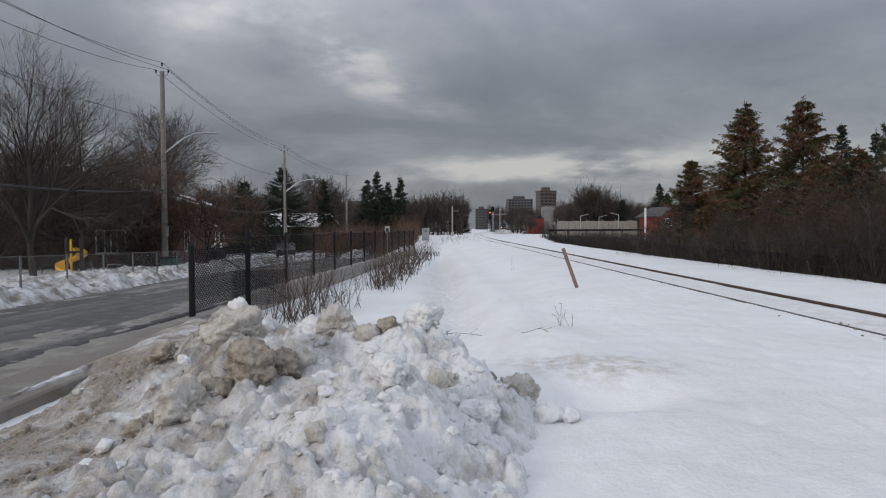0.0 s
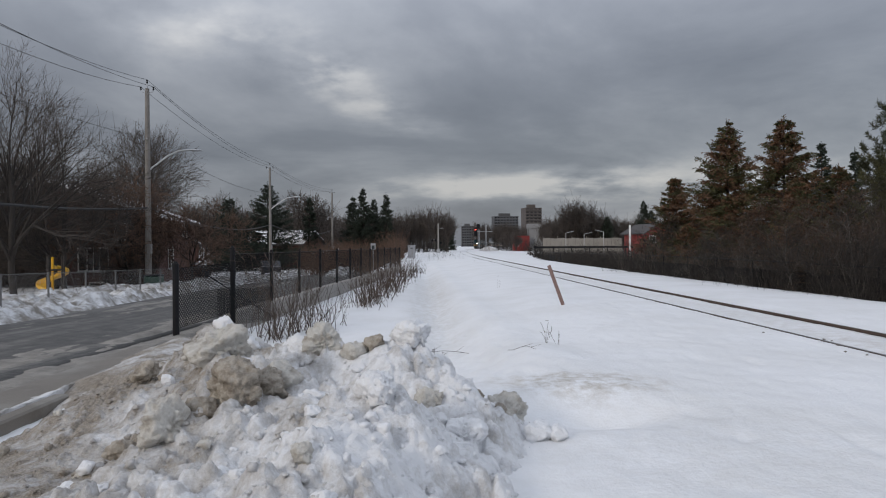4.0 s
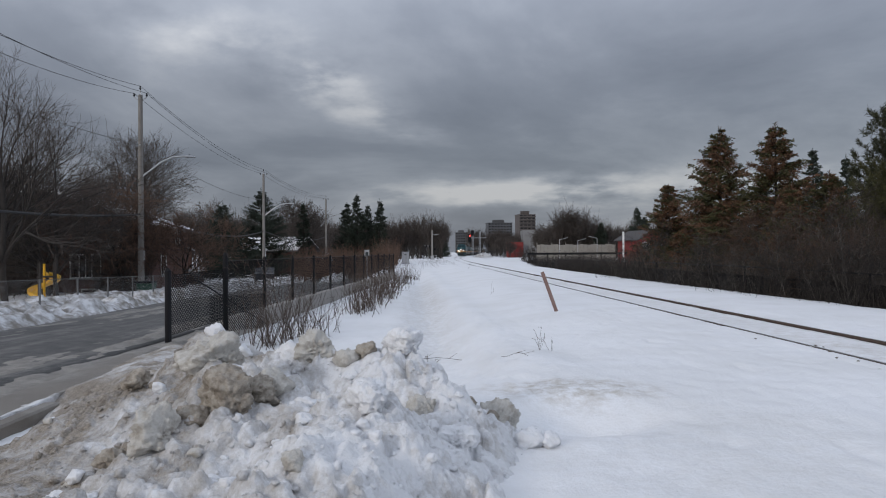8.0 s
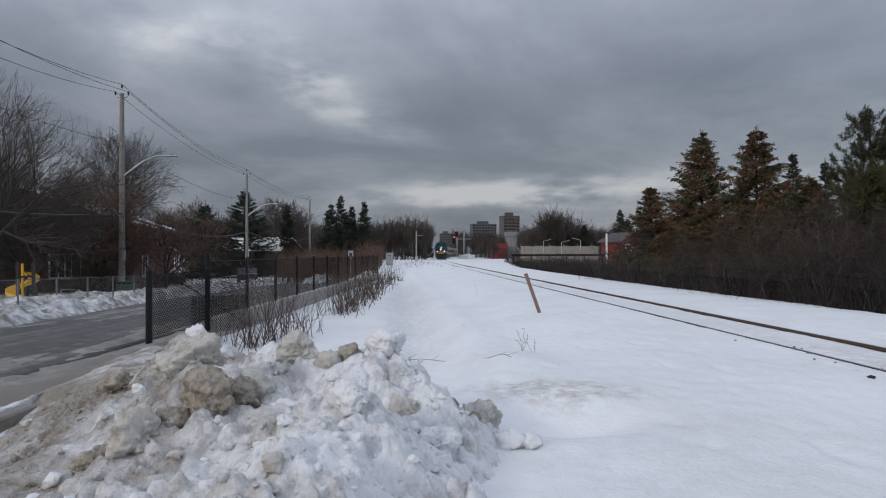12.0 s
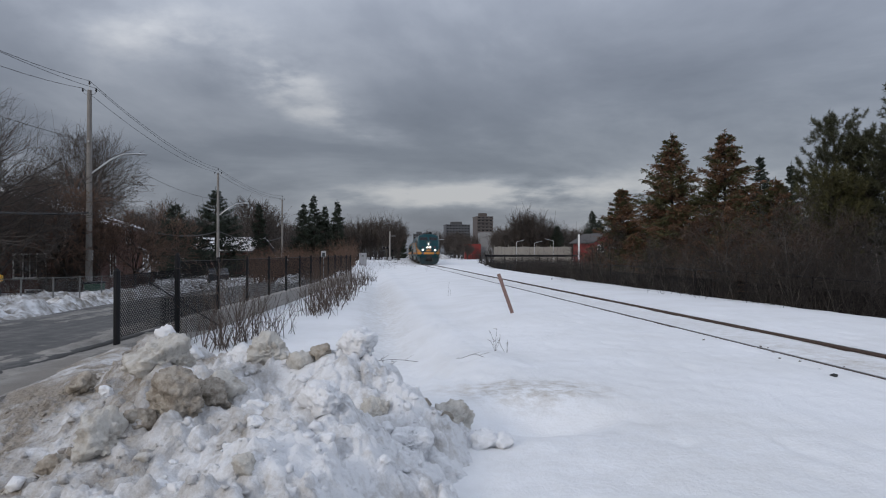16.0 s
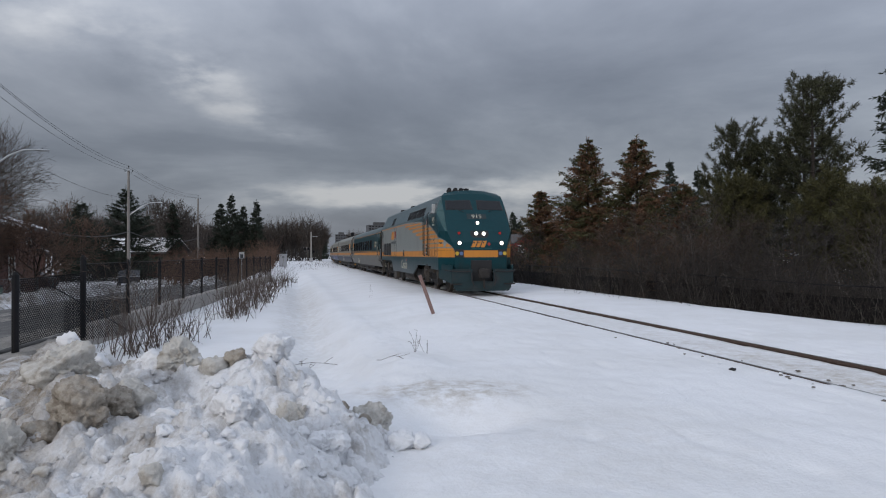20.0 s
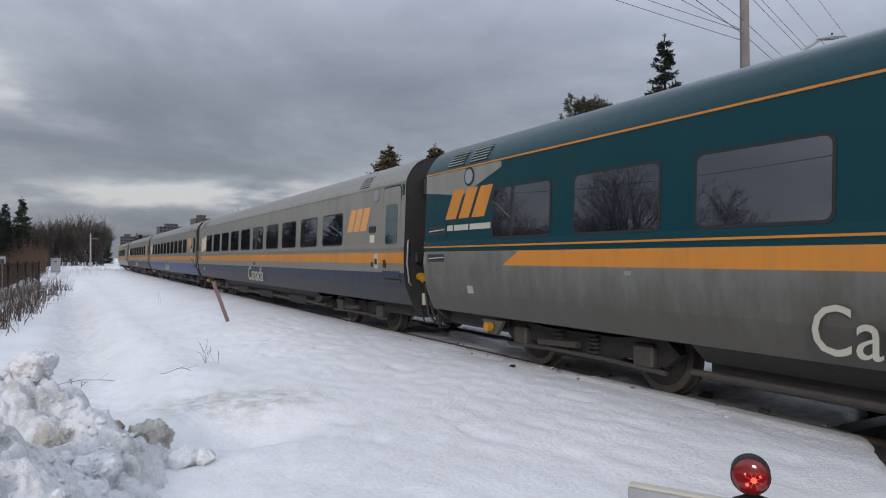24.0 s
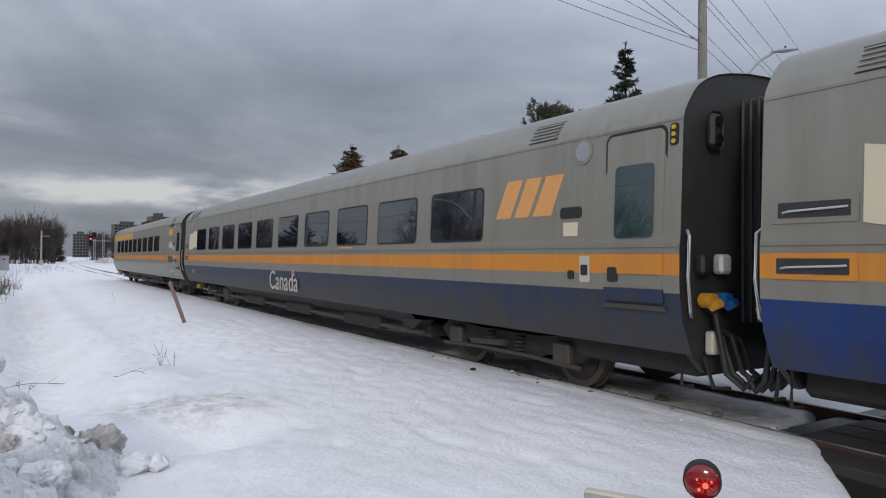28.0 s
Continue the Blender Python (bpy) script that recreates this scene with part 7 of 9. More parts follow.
# playground slide
def slide(at, turn, big):
    t = thing("playground_slide", "yellow plastic spiral slide in the snowy playground", "slide", at=at, turn=turn)
    n, v, f = 40, [], []
    prof = [(-0.36, 0.30), (-0.36, 0.05), (-0.22, -0.05), (0.0, -0.08), (0.22, -0.05), (0.36, 0.05), (0.36, 0.30), (0.31, 0.30), (0.31, 0.08), (0.2, -0.0), (0.0, -0.03), (-0.2, 0.0), (-0.31, 0.08), (-0.31, 0.30)]
    for i in range(n + 1):
        k = i / n
        a = radians(-80 + 330 * k)
        R = 0.75
        z = 2.0 - 1.75 * k
        for px, pz in prof:
            v.append(tuple(big * c for c in ((R + px) * math.cos(a), (R + px) * math.sin(a), z + pz)))
    m = len(prof)
    for i in range(n):
        f += [(i * m + j, i * m + (j + 1) % m, (i + 1) * m + (j + 1) % m, (i + 1) * m + j) for j in range(m)]
    raw("chute", v, f, YELLOW, t, smooth=True)
    part("centre_post", rod((0, 0, -0.4), (0, 0, 2.9 * big), 0.05), YELLOW, t)
    for x, y in ((big * a, big * b) for a, b in ((-0.5, -1.2), (0.5, -1.2), (-0.5, -2.1), (0.5, -2.1))):
        part("tower_post", rod((x, y, -0.4), (x, y, 3.0 * big), 0.04), BARK, t)
    part("platform", boxed(-0.55 * big, 0.55 * big, -2.15 * big, -0.75 * big, 1.9 * big, 2.0 * big), BARK, t)
    part("hood", boxed(-0.42 * big, -0.30 * big, -0.95 * big, -0.70 * big, 2.0 * big, 2.6 * big, bevel=0.02), YELLOW, t)


slide((-15.9, 29.6, -0.45), 35, 0.56)


def bin_(at):
    t = thing("waste_bin", "dark green plastic wheeled bin by the pole", "bin", at=at)
    part("body", boxed(-0.36, 0.36, -0.36, 0.36, 0.05, 0.85, bevel=0.04, taper=1.12), GREEN_BIN, t)
    part("lid", boxed(-0.43, 0.43, -0.43, 0.43, 0.85, 0.95, bevel=0.04), BLACKPOST, t)
    for s in (1, -1):
        part("wheel", rod((s * 0.3, -0.4, 0.1), (s * 0.38, -0.4, 0.1), 0.1), RUBBER, t)


bin_((-14.6, 37.2, -0.85))


# houses
def house(name, label, at, turn, w, d, h, roof_h, wall, windows, chimney=False, over=0.5, snow=True):
    t = thing(name, label, "house", at=at, turn=turn)
    bm = bmesh.new()
    prism(bm, [(-w / 2, -0.6), (w / 2, -0.6), (w / 2, h), (0, h + roof_h), (-w / 2, h)], -d / 2, d / 2)
    part("wall", bm, wall, t)
    for s in (1, -1):
        bm = bmesh.new()
        e = w / 2 + over
        dz = roof_h / (w / 2)
        prism(bm, [(s * e, h - over * dz), (0, h + roof_h), (0, h + roof_h + 0.16), (s * e, h - over * dz + 0.16)], -d / 2 - over, d / 2 + over)
        r = part("roof", bm, SHINGLE, t, "dark shingle roof slope")
        if snow:
            bm = bmesh.new()
            prism(bm, [(s * (e - 0.15), h - (over - 0.15) * dz + 0.165), (s * 0.05, h + roof_h + 0.14), (s * 0.05, h + roof_h + 0.36), (s * (e - 0.2), h - (over - 0.15) * dz + 0.30)], -d / 2 - over + 0.1, d / 2 + over - 0.1)
            part("roof_snow", bm, ROOF_SNOW, r, "snow lying on the roof")
    if chimney:
        bm = boxed(-0.5, 0.5, d * 0.2, d * 0.2 + 0.8, h + roof_h * 0.4, h + roof_h + 1.1, bevel=0.03)
        part("chimney", bm, BRICK_RED, t)
    for face, p, z, ww, hh in windows:
        # face: x or y side with its sign; p: along the wall
        wd = new("window")
        wd.parent = t
        sgn = 1 if face[0] == "+" else -1
        def place(lo, hi, za, zb, out, inn, mat, nm):
            if face[1] == "y":
                b = boxed(lo, hi, min(sgn * (d / 2 - inn), sgn * (d / 2 + out)), max(sgn * (d / 2 - inn), sgn * (d / 2 + out)), za, zb)
            else:
                b = boxed(min(sgn * (w / 2 - inn), sgn * (w / 2 + out)), max(sgn * (w / 2 - inn), sgn * (w / 2 + out)), lo, hi, za, zb)
            return part(nm, b, mat, wd)
        place(p - ww / 2, p + ww / 2, z, z + hh, 0.01, 0.05, DARK_GLASS, "pane")
        for lo, hi, za, zb in ((p - ww / 2 - 0.09, p - ww / 2, z - 0.09, z + hh + 0.09), (p + ww / 2, p + ww / 2 + 0.09, z - 0.09, z + hh + 0.09), (p - ww / 2, p + ww / 2, z - 0.09, z), (p - ww / 2, p + ww / 2, z + hh, z + hh + 0.09), (p - 0.03, p + 0.03, z, z + hh)):
            place(lo, hi, za, zb, 0.05, 0.05, WHITE_TRIM, "window_frame")
        if ww > 1.5:
            for mx in (-0.22, 0.22):
                place(p + mx * ww - 0.03, p + mx * ww + 0.03, z, z + hh, 0.05, 0.05, WHITE_TRIM, "window_frame")
        place(p - ww / 2 - 0.15, p + ww / 2 + 0.15, z - 0.17, z - 0.09, 0.12, 0.02, CONCRETE, "sill")
    return t


house("brick_house", "two-storey red brick house with snowy roof behind bare trees", (-24.6, 50.0, -0.9), 6, 13, 11, 4.3, 2.2, BRICK_RED,
      [("-y", 2.6, 1.0, 1.75, 1.4), ("-y", 4.3, 3.0, 0.6, 1.0), ("+x", -2, 1.0, 1.2, 1.4), ("+x", 2, 3.3, 1.2, 1.4), ("-y", -0.8, -0.35, 1.2, 0.5), ("-y", 3.0, -0.35, 1.2, 0.5)], chimney=True)
house("bungalow", "low bungalow with snow on its roof beyond the road", (-20.2, 98.0, -1.3), 78, 8, 9, 3.2, 1.6, BRICK_RED,
      [("+x", -3, 0.9, 2.2, 1.3), ("+x", 3, 0.9, 1.8, 1.3), ("-y", 0, 0.9, 1.8, 1.2)])
house("bungalow", "snow-roofed bungalow among bare trees", (-32.0, 76.0, -1.2), 30, 11, 13, 3.0, 2.2, BRICK_RED, [("+x", -3, 0.9, 2.0, 1.3), ("-y", 0, 0.9, 2.0, 1.3)])

# street trees
GL = "bare trees along the road"
for lb, at, h, sd, kids, spread, low, twig, m in (
        ("large leafless maple with dense fine twigs", (-17.5, 29.6, -0.6), 9.6, 51, (12, 8, 6, 5), (16, 44), 0.22, 0.007, None),
        ("leafless maple with upswept limbs beside the house", (-19.3, 48.6, -1.0), 10.2, 52, (13, 8, 6, 5), (20, 50), 0.15, 0.010, None),
        ("leafless tree with dense dark twigs in the playground", (-21.5, 33.0, -0.6), 7.4, 53, (11, 7, 6, 6), (25, 70), 0.20, 0.012, None),
        ("wide leafless tree behind the yellow slide", (-18.4, 35.5, -0.7), 7.4, 54, (12, 7, 6, 6), (35, 80), 0.22, 0.013, None),
        ("wide leafless tree drooping before the brick house", (-21.0, 39.5, -0.8), 7.8, 71, (12, 7, 6, 6), (35, 85), 0.24, 0.014, None),
        ("low leafless tree with reddish twigs before the brick house", (-17.6, 41.5, -0.9), 7.0, 72, (12, 7, 6, 6), (35, 85), 0.24, 0.014, REDBRUSH),
        ("leafless tree with hanging twigs at the garden's edge", (-24.5, 38.0, -0.7), 7.2, 73, (12, 7, 6, 5), (30, 80), 0.2, 0.014, None),
        ("small leafless tree with reddish twigs before the house", (-15.4, 45.5, -0.9), 6.2, 55, (11, 7, 6, 5), (30, 70), 0.20, 0.013, REDBRUSH),
        ("leafless tree by the playground edge", (-24.0, 27.0, -0.5), 7.8, 56, (10, 6, 6, 5), (20, 55), 0.25, 0.010, None),
        ("leafless tree beyond the bungalow", (-17.3, 97.0, -1.3), 10.0, 57, (10, 6, 6, 4), (22, 55), 0.2, 0.024, None),
        ("leafless tree beside the snowy bungalow", (-26.5, 88.0, -1.3), 8.5, 74, (10, 6, 6, 4), (22, 60), 0.2, 0.022, None),
        ("leafless tree among the houses", (-25.0, 62.0, -1.2), 10.0, 58, (10, 6, 6, 4), (22, 50), 0.2, 0.018, None)):
    bare_tree("maple", lb, at, h, sd, kids=kids, spread=spread, trunk_part=low, twig=twig, mat=m, group=GL)
for k, (x, y, h) in enumerate(((-19.0, 8.0, 8.5), (-18.5, 1.0, 8.5), (-23.0, 4.0, 9.0))):
    bare_tree("maple", "leafless street tree on the far side of the road", (x, y, -0.2), h, 120 + k, kids=(9, 6, 5, 4), spread=(18, 50), trunk_part=0.25, twig=0.012, group=GL)
GS = "conifers along the road"
for at, h, r, sd in (((-23.2, 82.0, -1.3), 8.8, 4.0, 61), ((-19.6, 86.0, -1.3), 10.8, 5.0, 62), ((-15.7, 93.7, -1.3), 9.6, 1.8, 63), ((-8.4, 94.6, -0.8), 10.2, 2.6, 64), ((-10.0, 96.5, -0.8), 9.2, 2.6, 65), ((-5.3, 94.9, -0.6), 9.4, 2.0, 66), ((-7.2, 98.0, -0.6), 8.8, 2.4, 67)):
    spruce("spruce", "dark shaggy spruce beside the snowy road", at, h, r, sd, NEEDLE, group=GS, droop=0.36, ragged=0.28, full=0.85, whorl=1.5)
places = [(rng.uniform(-12, -2.8), y) for y in rng.uniform(66, 104, 1500)]
thicket("roadside_brush", "brown leafless brush at the end of the road", [(x, y) for x, y in places if y > 74 or x < -9], rng, REDBRUSH, (1.6, 4.0), 0.026, 9)
places = [(rng.uniform(-28, -17.0), y) for y in rng.uniform(40, 45, 200)]
thicket("garden_brush", "dark leafless garden shrubs before the houses", [p for p in places if not 0.465 < -p[0] / p[1] < 0.525], rng, BRUSH, (0.6, 2.0), 0.012, 9)

places = [(rng.uniform(-30, -16.6), y) for y in rng.uniform(41, 44.3, 520)]
thicket("garden_thicket", "tall dense leafless thicket hiding the brick house", [p for p in places if -p[0] / p[1] > 0.36 and not 0.465 < -p[0] / p[1] < 0.525], rng, TWIG, (3.0, 6.4), 0.017, 20, 0.25, wave=0.5)
places = [(rng.uniform(-17.0, -13.8), y) for y in rng.uniform(43, 60, 170)]
thicket("garden_hedge", "reddish-brown leafless hedge beside the driveway", [p for p in places if -p[0] / p[1] > 0.315], rng, REDBRUSH, (1.6, 4.0), 0.016, 18, 0.25, wave=0.5)
places = [(rng.uniform(-30, -12.5), y) for y in rng.uniform(93, 102, 420)]
thicket("garden_thicket", "dark leafless thicket round the bungalow", [p for p in places if p[1] > 99 or p[0] < -26 or p[0] > -14.0], rng, TWIG, (2.5, 6.0), 0.030, 16, 0.25, wave=0.6)

places = [(rng.uniform(-15.5, -11.0), y) for y in rng.uniform(82, 89, 200)]
thicket("garden_hedge", "reddish-brown leafless hedge before the bungalow", places, rng, REDBRUSH, (1.2, 3.2), 0.022, 14, 0.25, wave=0.7)


def sign_post(at, h):
    t = thing("road_sign", "small pale road sign on a steel post behind the fence", "sign", at=at)
    part("post", rod((0, 0, -1.4), (0, 0, h), 0.03, seg=8), GALV, t)
    part("plate", boxed(-0.17, 0.17, -0.03, -0.015, h - 0.45, h, bevel=0.004), GALV, t)
    part("faint_bar", boxed(-0.10, 0.10, -0.036, -0.031, h - 0.42, h - 0.15), DARK_INK, t)


sign_post((-3.6, 48.0, 0.0), 1.75)


# parked car
def parked_car(at, turn):
    PAINT = material("dark_car_paint", (0.02, 0.022, 0.028), 0.3, 0.3, coat=0.6)
    t = thing("parked_car", "dark parked car beside the snowy driveway", "car", at=at, turn=turn)
    bm = bmesh.new()
    plate(bm, [(-2.2, 0.35), (2.2, 0.35), (2.25, 0.75), (1.3, 0.92), (0.6, 1.42), (-1.1, 1.45), (-1.9, 0.98), (-2.25, 0.9)], -0.85, 0.85)
    part("body", bm, PAINT, t)
    for s in (1, -1):
        bm = bmesh.new()
        plate(bm, [(-1.6, 0.98), (1.05, 0.95), (0.5, 1.36), (-1.05, 1.38)], s * 0.85, s * 0.86)
        part("window", bm, DARK_GLASS, t)
        for y in (-1.35, 1.35):
            w = part("wheel", rod((s * 0.66, y, 0.32), (s * 0.88, y, 0.32), 0.32, seg=18), RUBBER, t)
            part("rim", rod((s * 0.87, y, 0.32), (s * 0.89, y, 0.32), 0.19, seg=14), GALV, w)
    part("headlight", boxed(-0.8, -0.45, 2.2, 2.26, 0.62, 0.76), CHROME, t)
    part("headlight", boxed(0.45, 0.8, 2.2, 2.26, 0.62, 0.76), CHROME, t)


parked_car((-20.5, 58.0, -1.2), 80)
parked_car((-14.8, 66.0, -1.25), 15)

# ---- foreground: ploughed pile, black fence, stake, weeds, crossing ----
PILE = [(-1.95, 6.45, 0.90, 0.50, 0.5), (-1.25, 6.1, 0.70, 0.9, 0.6), (-0.15, 5.85, 0.70, 0.6, 0.6), (-1.20, 4.75, 0.62, 0.75, 0.9), (-0.55, 3.95, 0.60, 0.58, 0.9),
        (0.22, 5.4, 0.42, 0.34, 0.55), (-0.22, 4.4, 0.53, 0.46, 0.75), (-2.3, 5.75, 0.46, 0.7, 0.8), (-1.6, 5.3, 0.58, 0.6, 0.6), (-1.55, 4.1, 0.34, 0.6, 0.6), (-1.5, 3.2, 0.30, 1.0, 0.9), (-2.7, 4.3, 0.14, 1.0, 1.6), (-2.4, 6.9, 0.42, 0.8, 0.7),
        (-0.25, 3.3, 0.26, 0.5, 0.8), (-2.9, 7.6, 0.40, 0.8, 0.8), (-3.5, 9.6, 0.25, 0.6, 1.4), (-2.0, 3.0, 0.22, 1.0, 0.8)]


def pile_z(x, y):
    s = sum((h * np.exp(-(((x - cx) / rx) ** 2 + ((y - cy) / ry) ** 2) * 0.8)) ** 3 for cx, cy, h, rx, ry in PILE)
    return s ** (1 / 3)


def make_pile():
    xs = np.arange(-4.4, 1.75, 0.0145)
    ys = np.concatenate([np.arange(1.9, 5.4, 0.0145), np.arange(5.4, 7.4, 0.02), np.arange(7.4, 10.6, 0.05)])
    X, Y = np.meshgrid(xs, ys)
    B = pile_z(X, Y)
    k = np.minimum(1.0, B / 0.30)
    rough = smoothstep(-2.4, -0.9, X)
    H = B.copy()
    for q, (sc, amp) in enumerate(((1.3, 0.10), (2.7, 0.07), (5.0, 0.045))):
        H += amp * k * (0.45 + 0.55 * rough) * soft_noise(X, Y, sc, 40 + q)
    # shovelled ridges that run down towards the road
    H += 0.07 * k * (1 - rough) * np.maximum(0, soft_noise(X * 0.6 + Y * 0.55, Y * 0.6 - X * 0.55, 2.6, 51)) ** 0.7
    WX = X + 0.040 * soft_noise(X, Y, 7, 1) + 0.020 * soft_noise(X, Y, 17, 2) + 0.008 * soft_noise(X, Y, 41, 3)
    WY = Y + 0.040 * soft_noise(X, Y, 7, 4) + 0.020 * soft_noise(X, Y, 17, 5) + 0.008 * soft_noise(X, Y, 41, 6)
    rng = np.random.default_rng(88)
    rows = []
    while len(rows) < 7000:
        x, y, u = rng.uniform(-3.7, 1.35), rng.uniform(2.1, 7.1), rng.random()
        b = float(pile_z(x, y))
        if b < 0.07:
            continue
        white = float(smoothstep(-2.3, -0.9, x))
        r = 0.012 + (0.035 + 0.10 * white) * u ** (4.6 - 1.0 * white)
        rows.append((r * min(1.0, 0.4 + b * 1.6), x, y))
    # lumps in three sizes, each laid on the last
    for lo, hi in ((0.055, 1.0), (0.026, 0.055), (0.0, 0.026)):
        D = np.zeros_like(H)
        for r, x, y in rows:
            if not lo <= r < hi:
                continue
            i0, i1 = np.searchsorted(xs, (x - 1.9 * r - 0.06, x + 1.9 * r + 0.06))
            j0, j1 = np.searchsorted(ys, (y - 1.9 * r - 0.06, y + 1.9 * r + 0.06))
            if i1 - i0 < 2 or j1 - j0 < 2:
                continue
            a, p = rng.uniform(0, math.pi), rng.uniform(2.0, 2.6)
            wide, high = rng.uniform(0.75, 1.45), rng.uniform(0.7, 1.1)
            dx, dy = WX[j0:j1, i0:i1] - x, WY[j0:j1, i0:i1] - y
            du, dv = (dx * math.cos(a) + dy * math.sin(a)) / wide, dy * math.cos(a) - dx * math.sin(a)
            d = np.abs(du / r) ** p + np.abs(dv / r) ** p
            tilt = 1 + rng.normal(0, 0.18) * du / r + rng.normal(0, 0.18) * dv / r
            D[j0:j1, i0:i1] = np.maximum(D[j0:j1, i0:i1], high * r * tilt * np.maximum(0, 1 - d) ** (1 / p))
        H += D
    H += k * (0.010 * soft_noise(X, Y, 13, 60) + 0.007 * soft_noise(X, Y, 27, 61) + 0.006 * soft_noise(X, Y, 55, 62))
    Z = H - 0.03 - 0.09 * (1 - np.minimum(1.0, B / 0.14)) ** 1.5
    G = np.where(X < -4.1, road_z(Y) - 0.02, -0.03)
    Z = np.where(B < 0.02, G - 0.08, np.maximum(Z + np.minimum(G, 0), G - 0.08))
    n, m = X.shape
    v = np.stack([X, Y, Z], -1).reshape(-1, 3)
    C = np.maximum(np.maximum(B[:-1, :-1], B[1:, :-1]), np.maximum(B[:-1, 1:], B[1:, 1:])) > 0.02
    f = grid_faces(n, m)[C.reshape(-1)]
    ob = raw("snow_bank", v, f, PILE_SNOW, smooth=True)
    return tagged(ob, "ploughed lumpy bank of dirty snow at the road edge", "snow bank"), (xs, ys, Z)


def pile_material():
    """White snow that turns to sandy grit in patches, more so towards the road."""
    m = material("ploughed_pile_snow", (0.80, 0.81, 0.83), 0.6, bump=1.0, bump_scale=42.0, spec=0.3)
    nt = m.node_tree
    b = nt.nodes["Principled BSDF"]
    coord = nt.nodes.new("ShaderNodeTexCoord")
    sep = nt.nodes.new("ShaderNodeSeparateXYZ")
    nt.links.new(coord.outputs["Object"], sep.inputs[0])
    n1 = node(nt, "ShaderNodeTexNoise", Scale=2.0, Detail=10.0, Roughness=0.7, Distortion=0.4)
    nt.links.new(coord.outputs["Object"], n1.inputs["Vector"])
    n2 = node(nt, "ShaderNodeTexNoise", Scale=13.0, Detail=8.0, Roughness=0.75)
    nt.links.new(coord.outputs["Object"], n2.inputs["Vector"])
    n3 = node(nt, "ShaderNodeTexNoise", Scale=70.0, Detail=3.0, Roughness=0.6)
    nt.links.new(coord.outputs["Object"], n3.inputs["Vector"])
    # the grit came off the road: it thins away from it
    road = nt.nodes.new("ShaderNodeMapRange")
    nt.links.new(sep.outputs[0], road.inputs[0])
    road.inputs[1].default_value, road.inputs[2].default_value, road.inputs[3].default_value, road.inputs[4].default_value = -2.3, -0.4, 0.25, 0.02
    s = math_node(nt, "ADD", math_node(nt, "ADD", n1.outputs["Fac"], road.outputs[0]), math_node(nt, "MULTIPLY", math_node(nt, "SUBTRACT", n2.outputs["Fac"], 0.5), 0.55))
    r = nt.nodes.new("ShaderNodeMapRange")
    nt.links.new(s, r.inputs[0])
    r.inputs[1].default_value, r.inputs[2].default_value = 0.49, 0.80
    white = nt.nodes.new("ShaderNodeRGB")
    white.outputs[0].default_value = (0.76, 0.77, 0.79, 1)
    grit = nt.nodes.new("ShaderNodeValToRGB")
    nt.links.new(math_node(nt, "ADD", math_node(nt, "MULTIPLY", n2.outputs["Fac"], 0.6), math_node(nt, "MULTIPLY", n3.outputs["Fac"], 0.4)), grit.inputs[0])
    grit.color_ramp.elements[0].color, grit.color_ramp.elements[1].color = (0.14, 0.112, 0.085, 1), (0.44, 0.40, 0.345, 1)
    grit.color_ramp.elements[0].position, grit.color_ramp.elements[1].position = 0.40, 0.66
    nt.links.new(blend(nt, r.outputs[0], white.outputs[0], grit.outputs[0]), b.inputs["Base Color"])
    return m


PILE_SNOW = pile_material()
pile, (PX, PY, PZ) = make_pile()


def pile_top(x, y):
    i, j = int(np.clip(np.searchsorted(PX, x), 0, len(PX) - 1)), int(np.clip(np.searchsorted(PY, y), 0, len(PY) - 1))
    return float(max(PZ[j, i], -0.02))


def clod(name, label, x, y, r, seed, mat, squash=0.8, sink=0.45, z=None):
    """A broken block: planes cut from a ball, then pitted."""
    bm = bmesh.new()
    bmesh.ops.create_icosphere(bm, subdivisions=5 if r > 0.12 else 4 if r > 0.05 else 3, radius=1)
    o = Vector((seed * 3.1, seed * 1.7, seed * 0.9))
    own = random.Random(int(seed * 1000))
    cuts = [(Vector((own.gauss(0, 1), own.gauss(0, 1), own.gauss(0, 1))).normalized(), own.uniform(0.55, 0.88)) for _ in range(12)]
    for v in bm.verts:
        p = v.co.normalized()
        k = min([1.0] + [c / p.dot(n) for n, c in cuts if p.dot(n) > 0.05])
        k *= 1.2 + 0.10 * noise.noise(p * 1.4 + o)
        for s, amp in ((2.6, 0.18), (6.0, 0.14), (13.0, 0.11), (29.0, 0.08)):
            k += amp * noise.noise(p * s + o)
        v.co = Vector((p.x * k, p.y * k, p.z * k * squash)) * r
    ob = part(name, bm, mat, smooth=True)
    ob.matrix_basis = pose(x, y, pile_top(x, y) + r * squash * (1 - 2 * sink * 0.9) if z is None else z, 0, 0, seed * 57)
    return tagged(ob, label, "snow clod", group="clods on the snow heap")


rng = np.random.default_rng(21)
